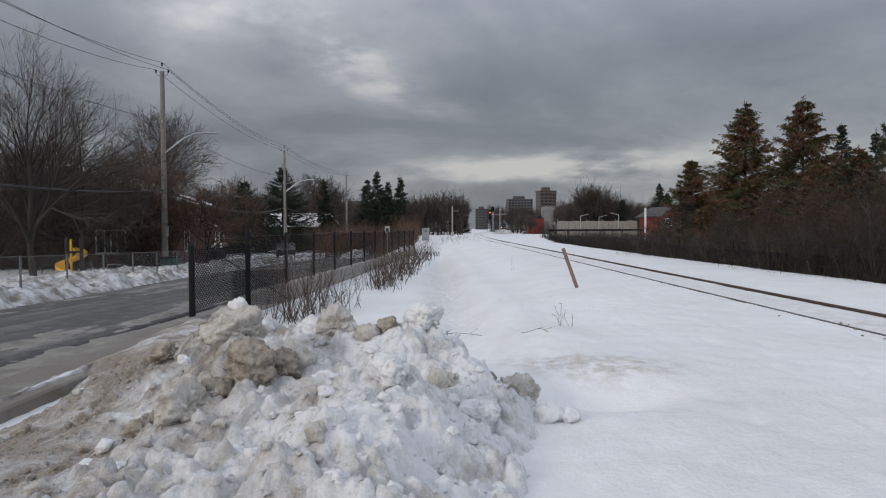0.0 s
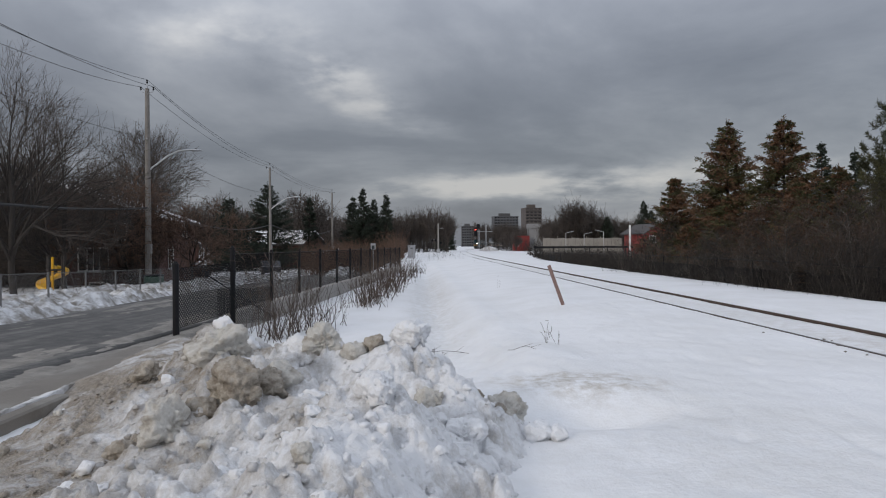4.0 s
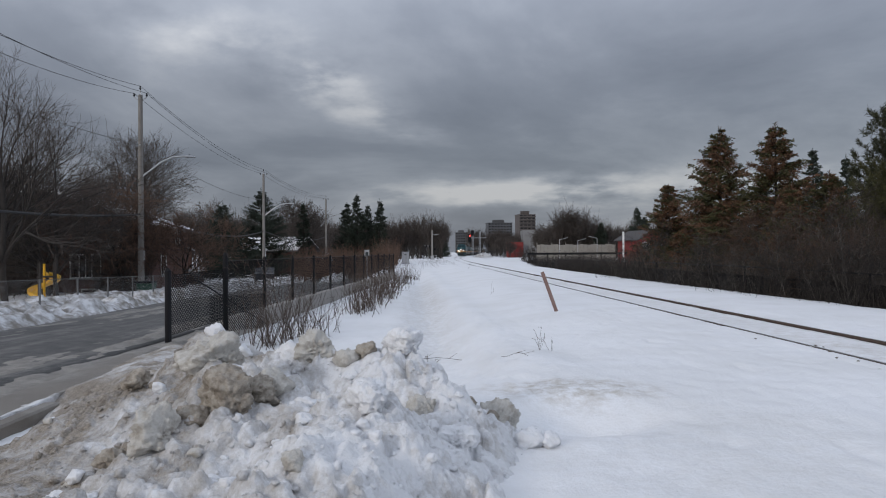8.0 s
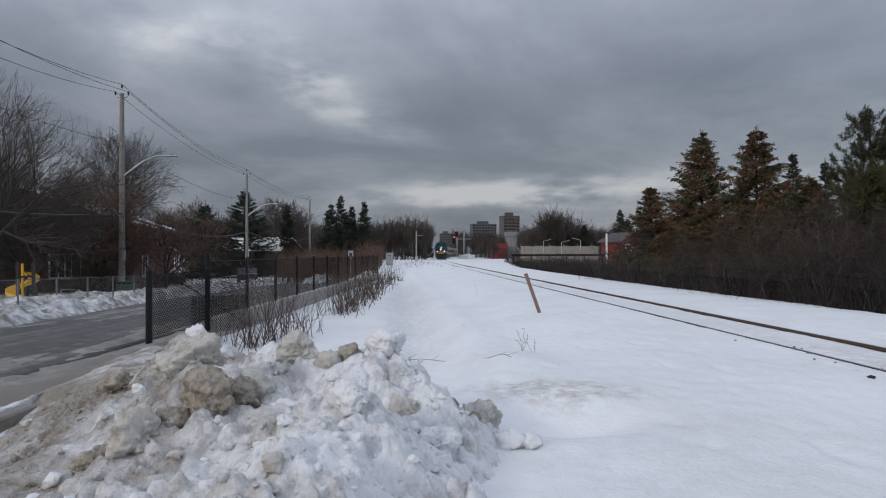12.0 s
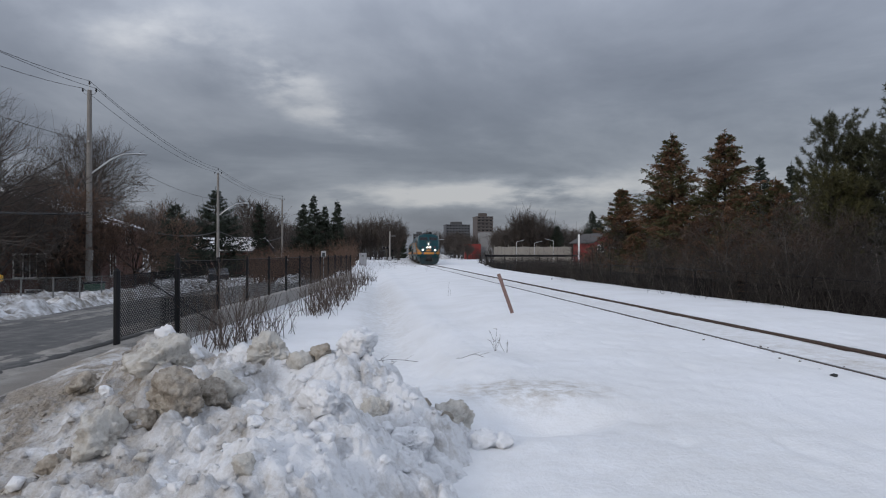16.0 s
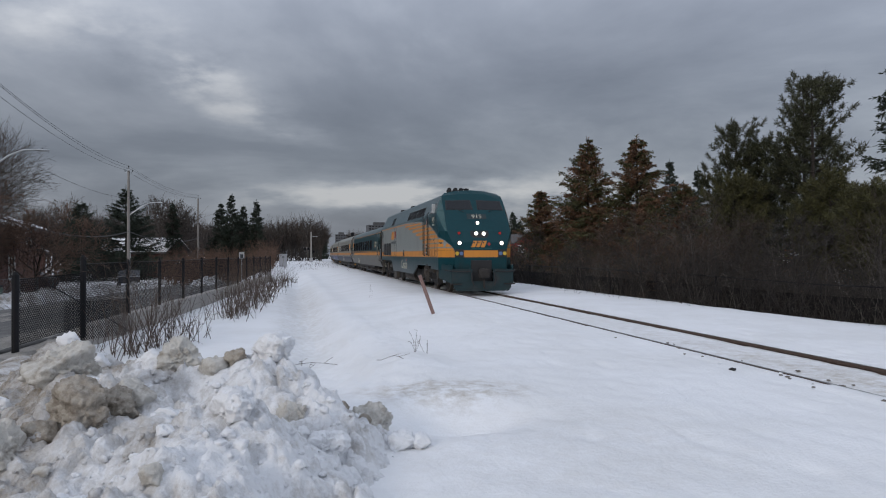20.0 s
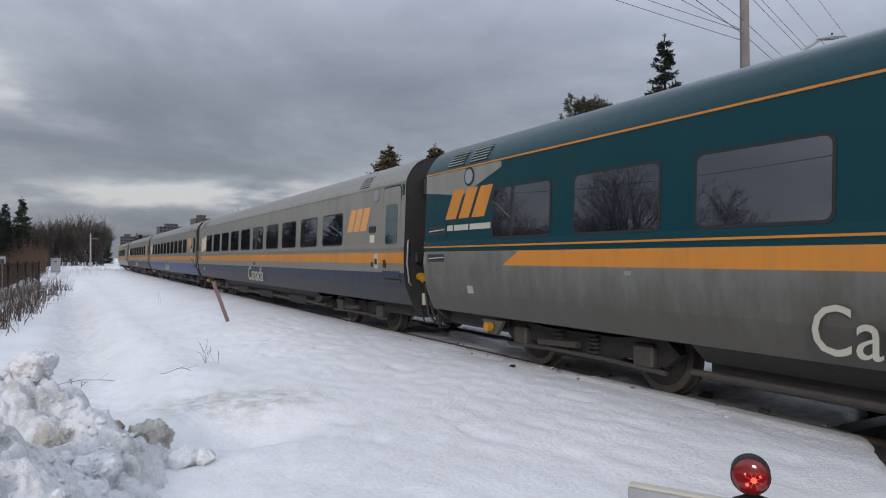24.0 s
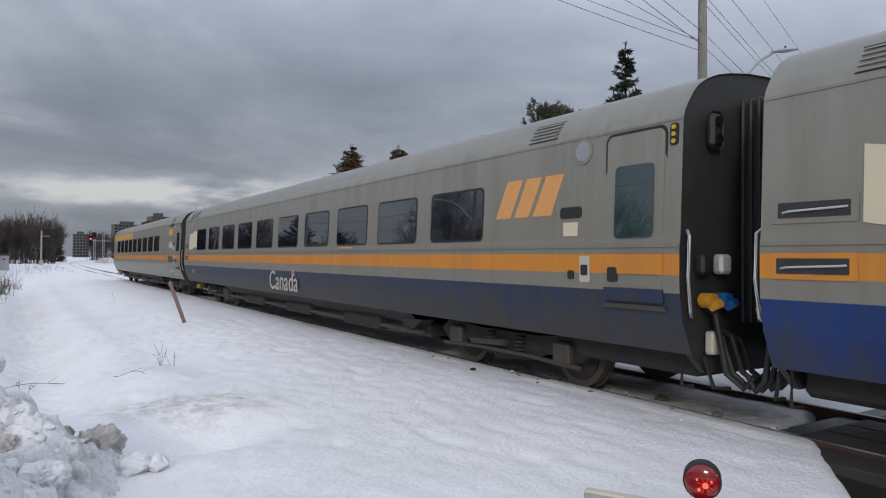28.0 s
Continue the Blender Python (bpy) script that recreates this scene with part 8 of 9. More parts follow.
for x, y, r, m, lb in ((-1.22, 4.42, 0.165, CLOD, "large gritty brown ice block sunk into the heap"), (-1.56, 5.25, 0.22, GREY_CLOD, "squared grey snow block on the heap"),
                       (-1.20, 5.15, 0.12, CLOD, "sandy ice block wedged on the heap"), (-2.38, 5.85, 0.11, CLOD, "brown gritty clod near the road"), (-1.55, 4.10, 0.17, GREY_CLOD, "sandy grey clod low on the heap"),
                       (-1.90, 4.30, 0.09, CLOD, "small brown clod low on the heap"), (-1.42, 4.30, 0.09, CLOD, "brown chip beside the large block"), (-2.15, 4.35, 0.06, GREY_CLOD, "small grey clod on the heap's skirt"),
                       (-2.05, 4.15, 0.05, CLEAN_CLOD, "small white snow lump on the heap's skirt"), (-1.60, 6.2, 0.12, CLEAN_CLOD, "white snow block near the heap's peak"),
                       (0.72, 6.22, 0.18, GREY_CLOD, "large sandy snow block at the heap's foot"), (0.42, 6.35, 0.12, CLOD, "gritty snow block beside the heap"), (-1.85, 6.35, 0.09, CLEAN_CLOD, "peaked snow block at the top of the heap"),
                       (0.90, 5.60, 0.12, CLEAN_CLOD, "white snow lump at the heap's foot"), (1.06, 5.58, 0.09, CLEAN_CLOD, "small white snow lump beside the heap"), (-0.12, 6.0, 0.15, CLEAN_CLOD, "white snow block on the heap's crest"),
                       (-0.92, 6.05, 0.16, GREY_CLOD, "sandy block on the heap's crest"), (-1.15, 6.1, 0.12, CLEAN_CLOD, "white snow block on the heap's crest"), (-0.62, 5.95, 0.10, GREY_CLOD, "tan snow lump on the heap's crest"), (-0.45, 5.95, 0.09, CLOD, "tan gritty lump on the heap's crest"),
                       (0.02, 5.2, 0.13, GREY_CLOD, "grey snow lump on the heap"), (-0.62, 3.42, 0.06, GREY_CLOD, "sandy lump low on the heap"), (0.28, 4.85, 0.13, CLEAN_CLOD, "white snow lump on the heap's side"), (-0.30, 4.30, 0.13, CLEAN_CLOD, "white snow lump on the heap"), (-0.75, 4.60, 0.11, CLEAN_CLOD, "white snow lump on the heap")):
    clod("snow_clod", lb, x, y, r, rng.uniform(0, 40), m, rng.uniform(0.8, 1.0), sink=0.40)
# the large block has broken along its length: a long sunken ridge of pieces
for x, y, r, m, lb, seed, sq in ((-1.36, 4.30, 0.11, CLOD, "brown ice piece in front of the large block", 5.3, 0.75), (-1.10, 4.56, 0.15, CLOD, "sandy ice block broken from its neighbour", 11.7, 0.85),
                                 (-1.19, 4.40, 0.10, GREY_CLOD, "grey chip between the brown ice blocks", 17.1, 0.9), (-1.00, 4.74, 0.12, GREY_CLOD, "grey snow block behind the brown ice blocks", 23.9, 0.8)):
    clod("snow_clod", lb, x, y, r, seed, m, sq, sink=0.50)
for k in range(75):
    x, y = rng.uniform(-3.2, 1.0), rng.uniform(2.6, 6.6)
    if pile_z(x, y) < 0.10:
        continue
    dirty = rng.random() < (0.65 if x < -1.3 else 0.14)
    clod("snow_clod", "small gritty clod on the snow heap" if dirty else "small white snow lump on the heap", x, y, float(rng.uniform(0.02, 0.06)), rng.uniform(0, 40), (CLOD if rng.random() < 0.4 else GREY_CLOD) if dirty else CLEAN_CLOD, rng.uniform(0.6, 0.95), sink=0.42)


def crumbs(rng, count):
    """Loose crumbs of broken snow all over the heap."""
    bm = bmesh.new()
    bmesh.ops.create_icosphere(bm, subdivisions=2, radius=1)
    base = np.array([v.co[:] for v in bm.verts])
    tris = np.array([[v.index for v in f.verts] for f in bm.faces])
    bm.free()
    vs, fs, n = [], [], 0
    while n < count:
        x, y = rng.uniform(-3.4, 1.35), rng.uniform(2.2, 7.0)
        if pile_z(x, y) < 0.045 or rng.random() < 0.35 * (x < -1.0):
            continue
        r = 0.006 + 0.026 * rng.random() ** 3.2
        o = rng.uniform(0, 50, 3)
        k = np.array([1 + 0.7 * noise.noise(Vector(b * 1.1 + o)) + 0.4 * noise.noise(Vector(b * 2.9 + o)) for b in base])[:, None]
        p = base * k * r * np.array([1, 1, rng.uniform(0.6, 0.95)])
        a = rng.uniform(0, 6.28)
        p = p @ np.array([[math.cos(a), -math.sin(a), 0], [math.sin(a), math.cos(a), 0], [0, 0, 1]])
        vs.append(p + np.array([x, y, pile_top(x, y) - r * 0.25])), fs.append(tris + n * len(base))
        n += 1
    return tagged(raw("snow_crumbs", np.concatenate(vs), np.concatenate(fs), PILE_SNOW, smooth=True), "broken crumbs of snow strewn over the heap", "snow crumbs", kind="stuff")


crumbs(np.random.default_rng(77), 2200)


# black chain-link fence on its wall
def fence_at(i):
    return -4.69 + 0.0704 * 3.05 * i, 12.97 + 3.05 * i


def black_fence():
    t = thing("chain_link_fence", "black chain-link fence on a low concrete wall, one bay torn down", "fence")
    n = 14
    for i in range(n):
        x, y = fence_at(i)
        bm = bmesh.new()
        top = 1.25 if i == 0 else 1.54 if i == 1 else 1.43
        cyl(bm, (x, y, -0.2), (x, y, top), 0.06 if i < 2 else 0.045, seg=10)
        cyl(bm, (x, y, top), (x, y, top + 0.05), 0.05, 0.02, seg=10)
        p = part("post", bm, BLACKPOST, t)
        if i == n - 1:
            break
        x2, y2 = fence_at(i + 1)
        if i == 0:
            # torn bay: mesh sags from the first post to the ground, its rail hangs from the second
            mesh_panel(t, (x, y, 0.02), (x2, y2, 0.05), 1.15, 0.078, 0.0065, BLACKWIRE)
            bm = bmesh.new()
            cyl(bm, (x + 0.15, y + 1.3, 1.0), (x + 1.35, y + 2.4, -0.05), 0.013, seg=8)
            part("fallen_rail", bm, BLACKPOST, t, "bent top rail hanging to the ground")
            mesh_panel(t, (x + 0.5, y + 0.9, -0.05), (x + 1.2, y + 2.6, -0.1), 0.75, 0.07, 0.0065, BLACKWIRE)
            continue
        bm = bmesh.new()
        cyl(bm, (x, y, 1.395), (x2, y2, 1.395), 0.008, seg=6)
        part("tension_wire", bm, BLACKPOST, t)
        mesh_panel(t, (x, y, 0.10), (x2, y2, 0.10), 1.29, 0.085 if i < 2 else 0.13 if i < 7 else 0.2, 0.0055 if i < 2 else 0.0048 if i < 7 else 0.0052, BLACKWIRE)
        bm = bmesh.new()
        nx, ny = -(y2 - y), (x2 - x)
        L = math.hypot(nx, ny)
        nx, ny = nx / L * 0.12, ny / L * 0.12
        q = [bm.verts.new(c) for c in ((x - nx, y - ny, -0.75), (x2 - nx, y2 - ny, -0.75), (x2 + nx, y2 + ny, -0.75), (x + nx, y + ny, -0.75))]
        r = [bm.verts.new((v.co.x, v.co.y, 0.06)) for v in q]
        for k in range(4):
            bm.faces.new((q[k], q[(k + 1) % 4], r[(k + 1) % 4], r[k]))
        bm.faces.new(r), bm.faces.new(q[::-1])
        bmesh.ops.bevel(bm, geom=bm.edges[:], offset=0.012, segments=1, affect="EDGES")
        part("wall_section", bm, CONCRETE, t, "weathered concrete footing wall")


black_fence()
SHRUB = material("pale_shrub_stems", (0.085, 0.062, 0.049), 0.85, island=0.4)
for cx, cy, n, tall in ((-3.3, 14.2, 12, (0.9, 2.2)), (-3.1, 15.0, 34, (0.7, 1.9)), (-2.75, 16.2, 34, (0.6, 1.3)), (-2.55, 17.2, 20, (0.4, 1.0)), (-2.0, 22.5, 30, (0.7, 1.5)), (-2.0, 24.0, 40, (0.7, 1.7)), (-1.75, 26.5, 44, (0.8, 1.8)), (-1.6, 29.5, 44, (0.8, 1.7)), (-1.5, 33.0, 40, (0.8, 1.6)), (-3.3, 19.0, 14, (0.8, 1.8)), (-1.3, 38.0, 40, (0.7, 1.4)), (-1.0, 44.0, 40, (0.6, 1.2)), (-0.6, 52.0, 30, (0.4, 0.9))):
    places = [(cx + rng.normal(0, 0.30), cy + rng.normal(0, 0.55)) for _ in range(int(n * 1.2))]
    thicket("shrub_stems", "bare brown shrub stems growing through the snow by the fence", places, rng, SHRUB, (tall[0], tall[1] * 1.25), 0.0075 + cy * 0.00014, 3, 0.26)
places = [(rng.uniform(-1.5, 5), rng.uniform(80, 120)) for _ in range(160)]
thicket("dry_grass", "dry grass stalks standing in the far snow", places, rng, SHRUB, (0.3, 0.8), 0.012, 2, 0.3)

# leaning stake
st = thing("marker_stake", "leaning faded red wooden stake in the snow", "stake", at=(3.72, 18.3, -0.12))
bm = bmesh.new()
box(bm, -0.045, 0.045, -0.03, 0.03, -0.25, 1.13, bevel=0.006)
part("stake", bm, STAKE, st)
st.matrix_basis = pose(3.72, 18.3, -0.05, 0, -19.5, 0)


def weed(at, seed, n, tall):
    r = np.random.default_rng(seed)
    t = thing("dry_weed", "dry brown weed stalk standing in the snow", "weed", at=at, group="weeds in the snow")
    for k in range(n):
        segs = []
        p = np.array([r.normal(0, 0.03), r.normal(0, 0.03), -0.05])
        d = np.array([r.normal(0, 0.25), r.normal(0, 0.2), 1.0])
        h = tall * r.uniform(0.35, 1.0)
        for i in range(4):
            q = p + d / np.linalg.norm(d) * h / 4
            segs.append((p, q, 0.0028, 0.002))
            if i > 1:
                segs.append((q, q + r.normal(0, 0.05, 3) + np.array([0, 0, 0.03]), 0.004, 0.002))
            p, d = q, d + r.normal(0, 0.12, 3)
        v, f = sticks(r, segs, 4)
        raw("stalk", v, f, SHRUB, t)


weed((2.02, 11.4, -0.10), 1, 5, 0.52)
weed((2.24, 11.5, -0.10), 2, 3, 0.32)
weed((2.95, 27.5, -0.1), 3, 2, 0.7)
weed((0.2, 9.6, -0.1), 4, 2, 0.3)
weed((4.6, 62.0, -0.1), 5, 2, 0.9)


def fallen_twig(at, turn, L, seed):
    r = np.random.default_rng(seed)
    t = thing("fallen_twig", "thin fallen twig lying on the snow", "twig", at=at, turn=turn, group="twigs on the snow")
    p, segs = np.array([0, 0, 0.02]), []
    for i in range(6):
        q = p + np.array([L / 6, r.normal(0, 0.03), 0.03 * math.sin(i)])
        segs.append((p, q, 0.0035, 0.003))
        if i in (2, 4):
            segs.append((q, q + np.array([0.15, r.choice([-1, 1]) * 0.1, 0.06]), 0.0025, 0.0015))
        p = q
    v, f = sticks(r, segs, 4)
    raw("twig", v, f, SHRUB, t)


fallen_twig((-0.45, 9.3, 0.02), 12, 1.1, 1)
fallen_twig((1.2, 9.9, 0.02), -5, 0.4, 2)

# crossing: cleared asphalt, flangeway planks, grit beside the rail
sheet("crossing_road", 3.0, 46, -9.0, 3.9, 0.5, 0.4, lambda x, y: -0.262 + 0 * x + 0.205 * smoothstep(5.4, 6.1, x) - 0.02 * smoothstep(9, 12, x), WET_ASPHALT, "dark wet asphalt of the level crossing", "road")
deck = thing("crossing_deck", "dirty rubber and timber crossing deck between the rails", "crossing deck", kind="structure")
for k in range(3):
    a = RAIL_X + 0.10 + 0.44 * k
    part("deck_plank", boxed(a, a + 0.42, -8.6, 3.6, -0.16, -0.022, bevel=0.01), DECK, deck)
part("deck_plank", boxed(RAIL_X - 0.52, RAIL_X - 0.10, -8.6, 3.5, -0.16, -0.02, bevel=0.01), DECK, deck)
part("deck_plank", boxed(RAIL_X + GAUGE + 0.10, RAIL_X + GAUGE + 0.52, -8.6, 3.6, -0.16, -0.022, bevel=0.01), DECK, deck)
GRIT = material("track_grit", (0.16, 0.145, 0.125), 0.85, vary=0.4, scale=12.0, bump=0.5, bump_scale=40.0)


def lump(x, y, z, r, seed, mat, label, name="ice_chunk"):
    bm = bmesh.new()
    bmesh.ops.create_icosphere(bm, subdivisions=2, radius=r)
    for v in bm.verts:
        v.co *= 1 + 0.5 * noise.noise(v.co / r * 1.6 + Vector((seed, seed, 0)))
        v.co.z *= 0.5
    ob = part(name, bm, mat, smooth=True)
    ob.location = (x, y, z + r * 0.18)
    return tagged(ob, label, "chunk", group="chunks beside the rail")


for x, y, r, m in ((5.92, 8.26, 0.07, RUBBER), (6.85, 5.5, 0.13, TIE), (6.55, 5.62, 0.09, GRIT), (6.2, 6.05, 0.08, GRIT), (6.62, 7.1, 0.07, GRIT), (6.30, 4.9, 0.06, GRIT), (6.75, 6.3, 0.05, GRIT), (6.25, 7.6, 0.05, GRIT), (6.7, 4.6, 0.10, GRIT), (6.9, 8.2, 0.05, GRIT)):
    lump(x, y, float(ground_z(x, y)) + 0.008, r * 0.62, x * 3 + y, m, "dark lump of debris beside the rail" if m != GRIT else "gritty grey chunk of ice by the rail")
for k in range(60):
    x, y = RAIL_X + rng.normal(0.05, 0.25), rng.uniform(3.6, 12)
    if abs(x - RAIL_X) < 0.06:
        continue
    lump(x, y, float(ground_z(x, y)) + 0.012, float(rng.uniform(0.010, 0.026)), k * 1.3, GRIT if rng.random() < 0.6 else CLEAN_CLOD, "small crumb of dirty ice by the rail", "ice_crumb")
for k in range(22):
    x, y = 6.35 - rng.uniform(0, 1.6), 3.15 - rng.uniform(-0.1, 0.5)
    lump(x, y, -0.25, float(rng.uniform(0.03, 0.09)), k * 2.1, CLEAN_CLOD, "broken snow chunk at the edge of the cleared crossing", "snow_chunk")

# ---- crossing gate beside the camera ----
def crossing_gate():
    t = thing("crossing_gate", "lowered crossing gate arm with a lit red lamp", "crossing gate")
    d = Vector((0.49, -0.87, 0)).normalized()
    s = Vector((d.y, -d.x, 0))
    tip = Vector((2.03, 1.75, 0.70))
    GATE_GREY = material("weathered_gate_board", (0.34, 0.35, 0.36), 0.6, vary=0.15, scale=5.0, streak=(0.22, 0.22, 0.22))
    GATE_TOP = material("bare_gate_wood", (0.50, 0.47, 0.40), 0.7, vary=0.2, scale=9.0)
    RED_BAND = material("red_reflective_band", (0.40, 0.03, 0.03), 0.5)

    def bar(a, b, half, z0, z1, name, mat, label=""):
        bm = bmesh.new()
        q = [tip + d * a - s * half, tip + d * b - s * half, tip + d * b + s * half, tip + d * a + s * half]
        lo = [bm.verts.new((p.x, p.y, z0)) for p in q]
        hi = [bm.verts.new((p.x, p.y, z1)) for p in q]
        for k in range(4):
            bm.faces.new((lo[k], lo[(k + 1) % 4], hi[(k + 1) % 4], hi[k]))
        bm.faces.new(hi), bm.faces.new(lo[::-1])
        bmesh.ops.recalc_face_normals(bm, faces=bm.faces[:])
        bmesh.ops.bevel(bm, geom=bm.edges[:], offset=0.004, segments=1, affect="EDGES")
        return part(name, bm, mat, t, label)

    bar(0, 3.2, 0.020, 0.60, 0.752, "arm_board", GATE_GREY, "grey-painted wooden gate arm")
    bar(0.002, 3.2, 0.023, 0.752, 0.764, "arm_cap", GATE_TOP, "bare wooden top edge")
    for a in (0.9, 1.7, 2.5):
        bar(a, a + 0.4, 0.0225, 0.605, 0.750, "red_band", RED_BAND)
    c = Vector((2.475, 1.552, 0.77))
    face = (Vector((0.15, -0.24, 1.65)) - c)
    face.z = 0.12
    face.normalize()
    LAMP_RED = material("red_lamp_glass", (0.10, 0.004, 0.005), 0.12, emit=(1.0, 0.02, 0.02), strength=0.07, coat=0.5)
    CORE_AND_GLINTS = material("red_lamp_core_and_glints", (0.9, 0.1, 0.05), 0.3, emit=(1.0, 0.08, 0.06), strength=1.6)
    GLINT_RAYS = material("red_lamp_glint_rays", (0.5, 0.02, 0.02), 0.3, emit=(1.0, 0.05, 0.04), strength=0.45)
    hood = part("lamp_housing", disc(bmesh.new(), c - face * 0.045, face, 0.074, 0.07, 28), RUBBER, t, "round black lamp housing")
    bm = bmesh.new()
    bmesh.ops.create_uvsphere(bm, u_segments=28, v_segments=14, radius=0.068)
    q = face.to_track_quat("Z", "Y").to_matrix().to_4x4()
    bmesh.ops.scale(bm, vec=(1, 1, 0.32), verts=bm.verts)
    bmesh.ops.transform(bm, matrix=Matrix.Translation(c - face * 0.006) @ q, verts=bm.verts)
    part("red_lens", bm, LAMP_RED, hood, "glowing red lens", smooth=True)
    u = face.cross(Vector((0, 0, 1))).normalized()
    # glowing discs: the lamp's bright core and drawn-on glints
    for du, dv, r in ((-0.012, -0.008, 0.011), (0.012, -0.026, 0.006), (0.020, 0.014, 0.004), (-0.034, 0.010, 0.004)):
        p = c + face * 0.022 + u * du + Vector((0, 0, dv))
        part("lamp_glint", disc(bmesh.new(), p, face, r, 0.006, 14), CORE_AND_GLINTS, hood)
    # thin glowing rods draw the glint's star on the lens
    for a in (20, 65, 110, 155):
        w = u * math.cos(radians(a)) + Vector((0, 0, math.sin(radians(a))))
        p = c + face * 0.0195 + u * -0.012 + Vector((0, 0, -0.008))
        part("lamp_glint_ray", rod(p - w * 0.034, p + w * 0.034, 0.0011, seg=5), GLINT_RAYS, hood)
    part("lamp_foot", boxed(2.40, 2.55, 1.49, 1.61, 0.60, 0.69, bevel=0.02), RUBBER, t)
    bm = bmesh.new()
    tube(bm, [(2.47, 1.55, 0.64), (2.35, 1.40, 0.62), tip + d * 0.45 + Vector((0, 0, -0.06))], 0.02, 6)
    part("lamp_bracket", bm, GALV, t)
    m = tip + d * 3.3
    part("mast", rod((m.x, m.y, -0.3), (m.x, m.y, 2.6), 0.07, seg=14), GALV, t)
    part("mechanism_box", boxed(m.x - 0.2, m.x + 0.2, m.y - 0.2, m.y + 0.2, 0.45, 1.0, bevel=0.03), GALV, t)
    part("mast_foot", boxed(m.x - 0.25, m.x + 0.25, m.y - 0.25, m.y + 0.25, -0.4, 0.05, bevel=0.02), CONCRETE, t)


crossing_gate()

# ---- poles and wires beyond the track ----
utility_pole(19.15, 14.4, -0.6, 14.4, label="weathered wooden utility pole beyond the railway with insulators")
lp = thing("street_lamp", "grey steel street lamp with a curved arm beyond the track", "street lamp", at=(19.53, 13.99, 0))
part("shaft", rod((0, 0, -1.0), (0, 0, 6.5), 0.10, 0.06, seg=10), GALV, lp)
street_arm(lp, (0, 0, 6.4), (0.84, -1.36, 8.30))
# wires along the crossing road, level with the pole's fixings
WIRE_LEVELS = (8.75, 9.2, 10.2, 10.5, 11.5, 13.2)
SIDE_WIRES = [(8.86, (7.23, 22.7, 14.92)), (8.86, (10.4, 20.36, 15.32)), (8.55, (7.23, 22.7, 14.43))]
AX, AY = 0.9326, 0.3610
for z in WIRE_LEVELS:
    wire((19.15 - 40 * AX, 14.4 - 40 * AY, z + 0.4), (19.15, 14.4, z), 0.35, 0.009)
    wire((19.15, 14.4, z), (19.15 + 60 * AX, 14.4 + 60 * AY, z), 0.5, 0.009)
for z, end in SIDE_WIRES:
    wire((19.15, 14.4, z), end, 0.15, 0.009)

# ---- far end of the line ----
HUT_GREY = material("dull_hut_paint", (0.30, 0.31, 0.33), 0.6, vary=0.12, scale=3.0, streak=(0.22, 0.22, 0.22))
sh = thing("relay_hut", "small grey metal relay hut by the track", "hut", at=(-1.75, 93.3, -0.05))
part("body", boxed(-0.50, 0.50, -0.45, 0.45, 0, 1.60, bevel=0.02), HUT_GREY, sh)
part("roof", boxed(-0.58, 0.58, -0.52, 0.52, 1.60, 1.68, bevel=0.03), HUT_GREY, sh)
part("door", boxed(-0.30, 0.30, -0.475, -0.45, 0.08, 1.50, bevel=0.005), HUT_GREY, sh)
part("vent_plate", boxed(-0.15, 0.15, -0.485, -0.474, 1.2, 1.35), DARK_INK, sh)

mast = thing("crossing_mast", "pale concrete mast with crossing signals beyond the snow", "signal mast", at=(2.85, 140.0, -0.1))
part("shaft", rod((0, 0, -0.4), (0, 0, 6.2), 0.17, 0.13, seg=10), CONCRETE, mast)
for x0, x1, z in ((0, 1.3, 5.2), (-1.5, 0, 2.9), (0, 1.0, 0.9)):
    part("arm", boxed(x0, x1, -0.05, 0.05, z, z + 0.08), GALV, mast)
for x, z in ((-1.2, 2.75), (-0.55, 2.75), (0.5, 2.2), (0.5, 0.7)):
    h = part("signal_head", boxed(x - 0.2, x + 0.2, -0.2, 0.05, z - 0.2, z + 0.25, bevel=0.04), BLACKPOST, mast)
part("case", boxed(-0.35, 0.35, -0.3, 0.3, 0.0, 0.9, bevel=0.03), GALV, mast)

sig = thing("railway_signal", "lattice railway signal with a red light showing", "railway signal", at=(17.0, 200.0, 0.0))
SIG_RED = material("red_signal_light", (0.5, 0.02, 0.02), 0.3, emit=(1.0, 0.10, 0.08), strength=3.0)
for x in (-1.0, 1.1):
    for dx in (-0.25, 0.25):
        part("leg", rod((x + dx, 0, -0.3), (x + dx * 0.6, 0, 6.2 if x < 0 else 7.6), 0.07, seg=6), GALV, sig)
    bm = bmesh.new()
    for k in range(7):
        cyl(bm, (x - 0.25, 0, 0.3 + k * 0.85), (x + 0.25, 0, 0.95 + k * 0.85), 0.04, seg=5)
    part("lattice", bm, GALV, sig)
for x, z, m in ((-1.9, 6.2, SIG_RED), (-1.1, 7.2, BLACKPOST), (-1.9, 5.0, BLACKPOST)):
    h = part("signal_head", boxed(x - 0.45, x + 0.45, -0.1, 0.1, z - 0.7, z + 0.7, bevel=0.1), BLACKPOST, sig)
    part("lens", disc(bmesh.new(), (x, -0.15, z), (0, 1, 0), 0.20 if m == SIG_RED else 0.14, 0.06, 14), m, h)
part("crossarm", boxed(-2.2, 3.0, -0.08, 0.08, 5.6, 5.75), GALV, sig)

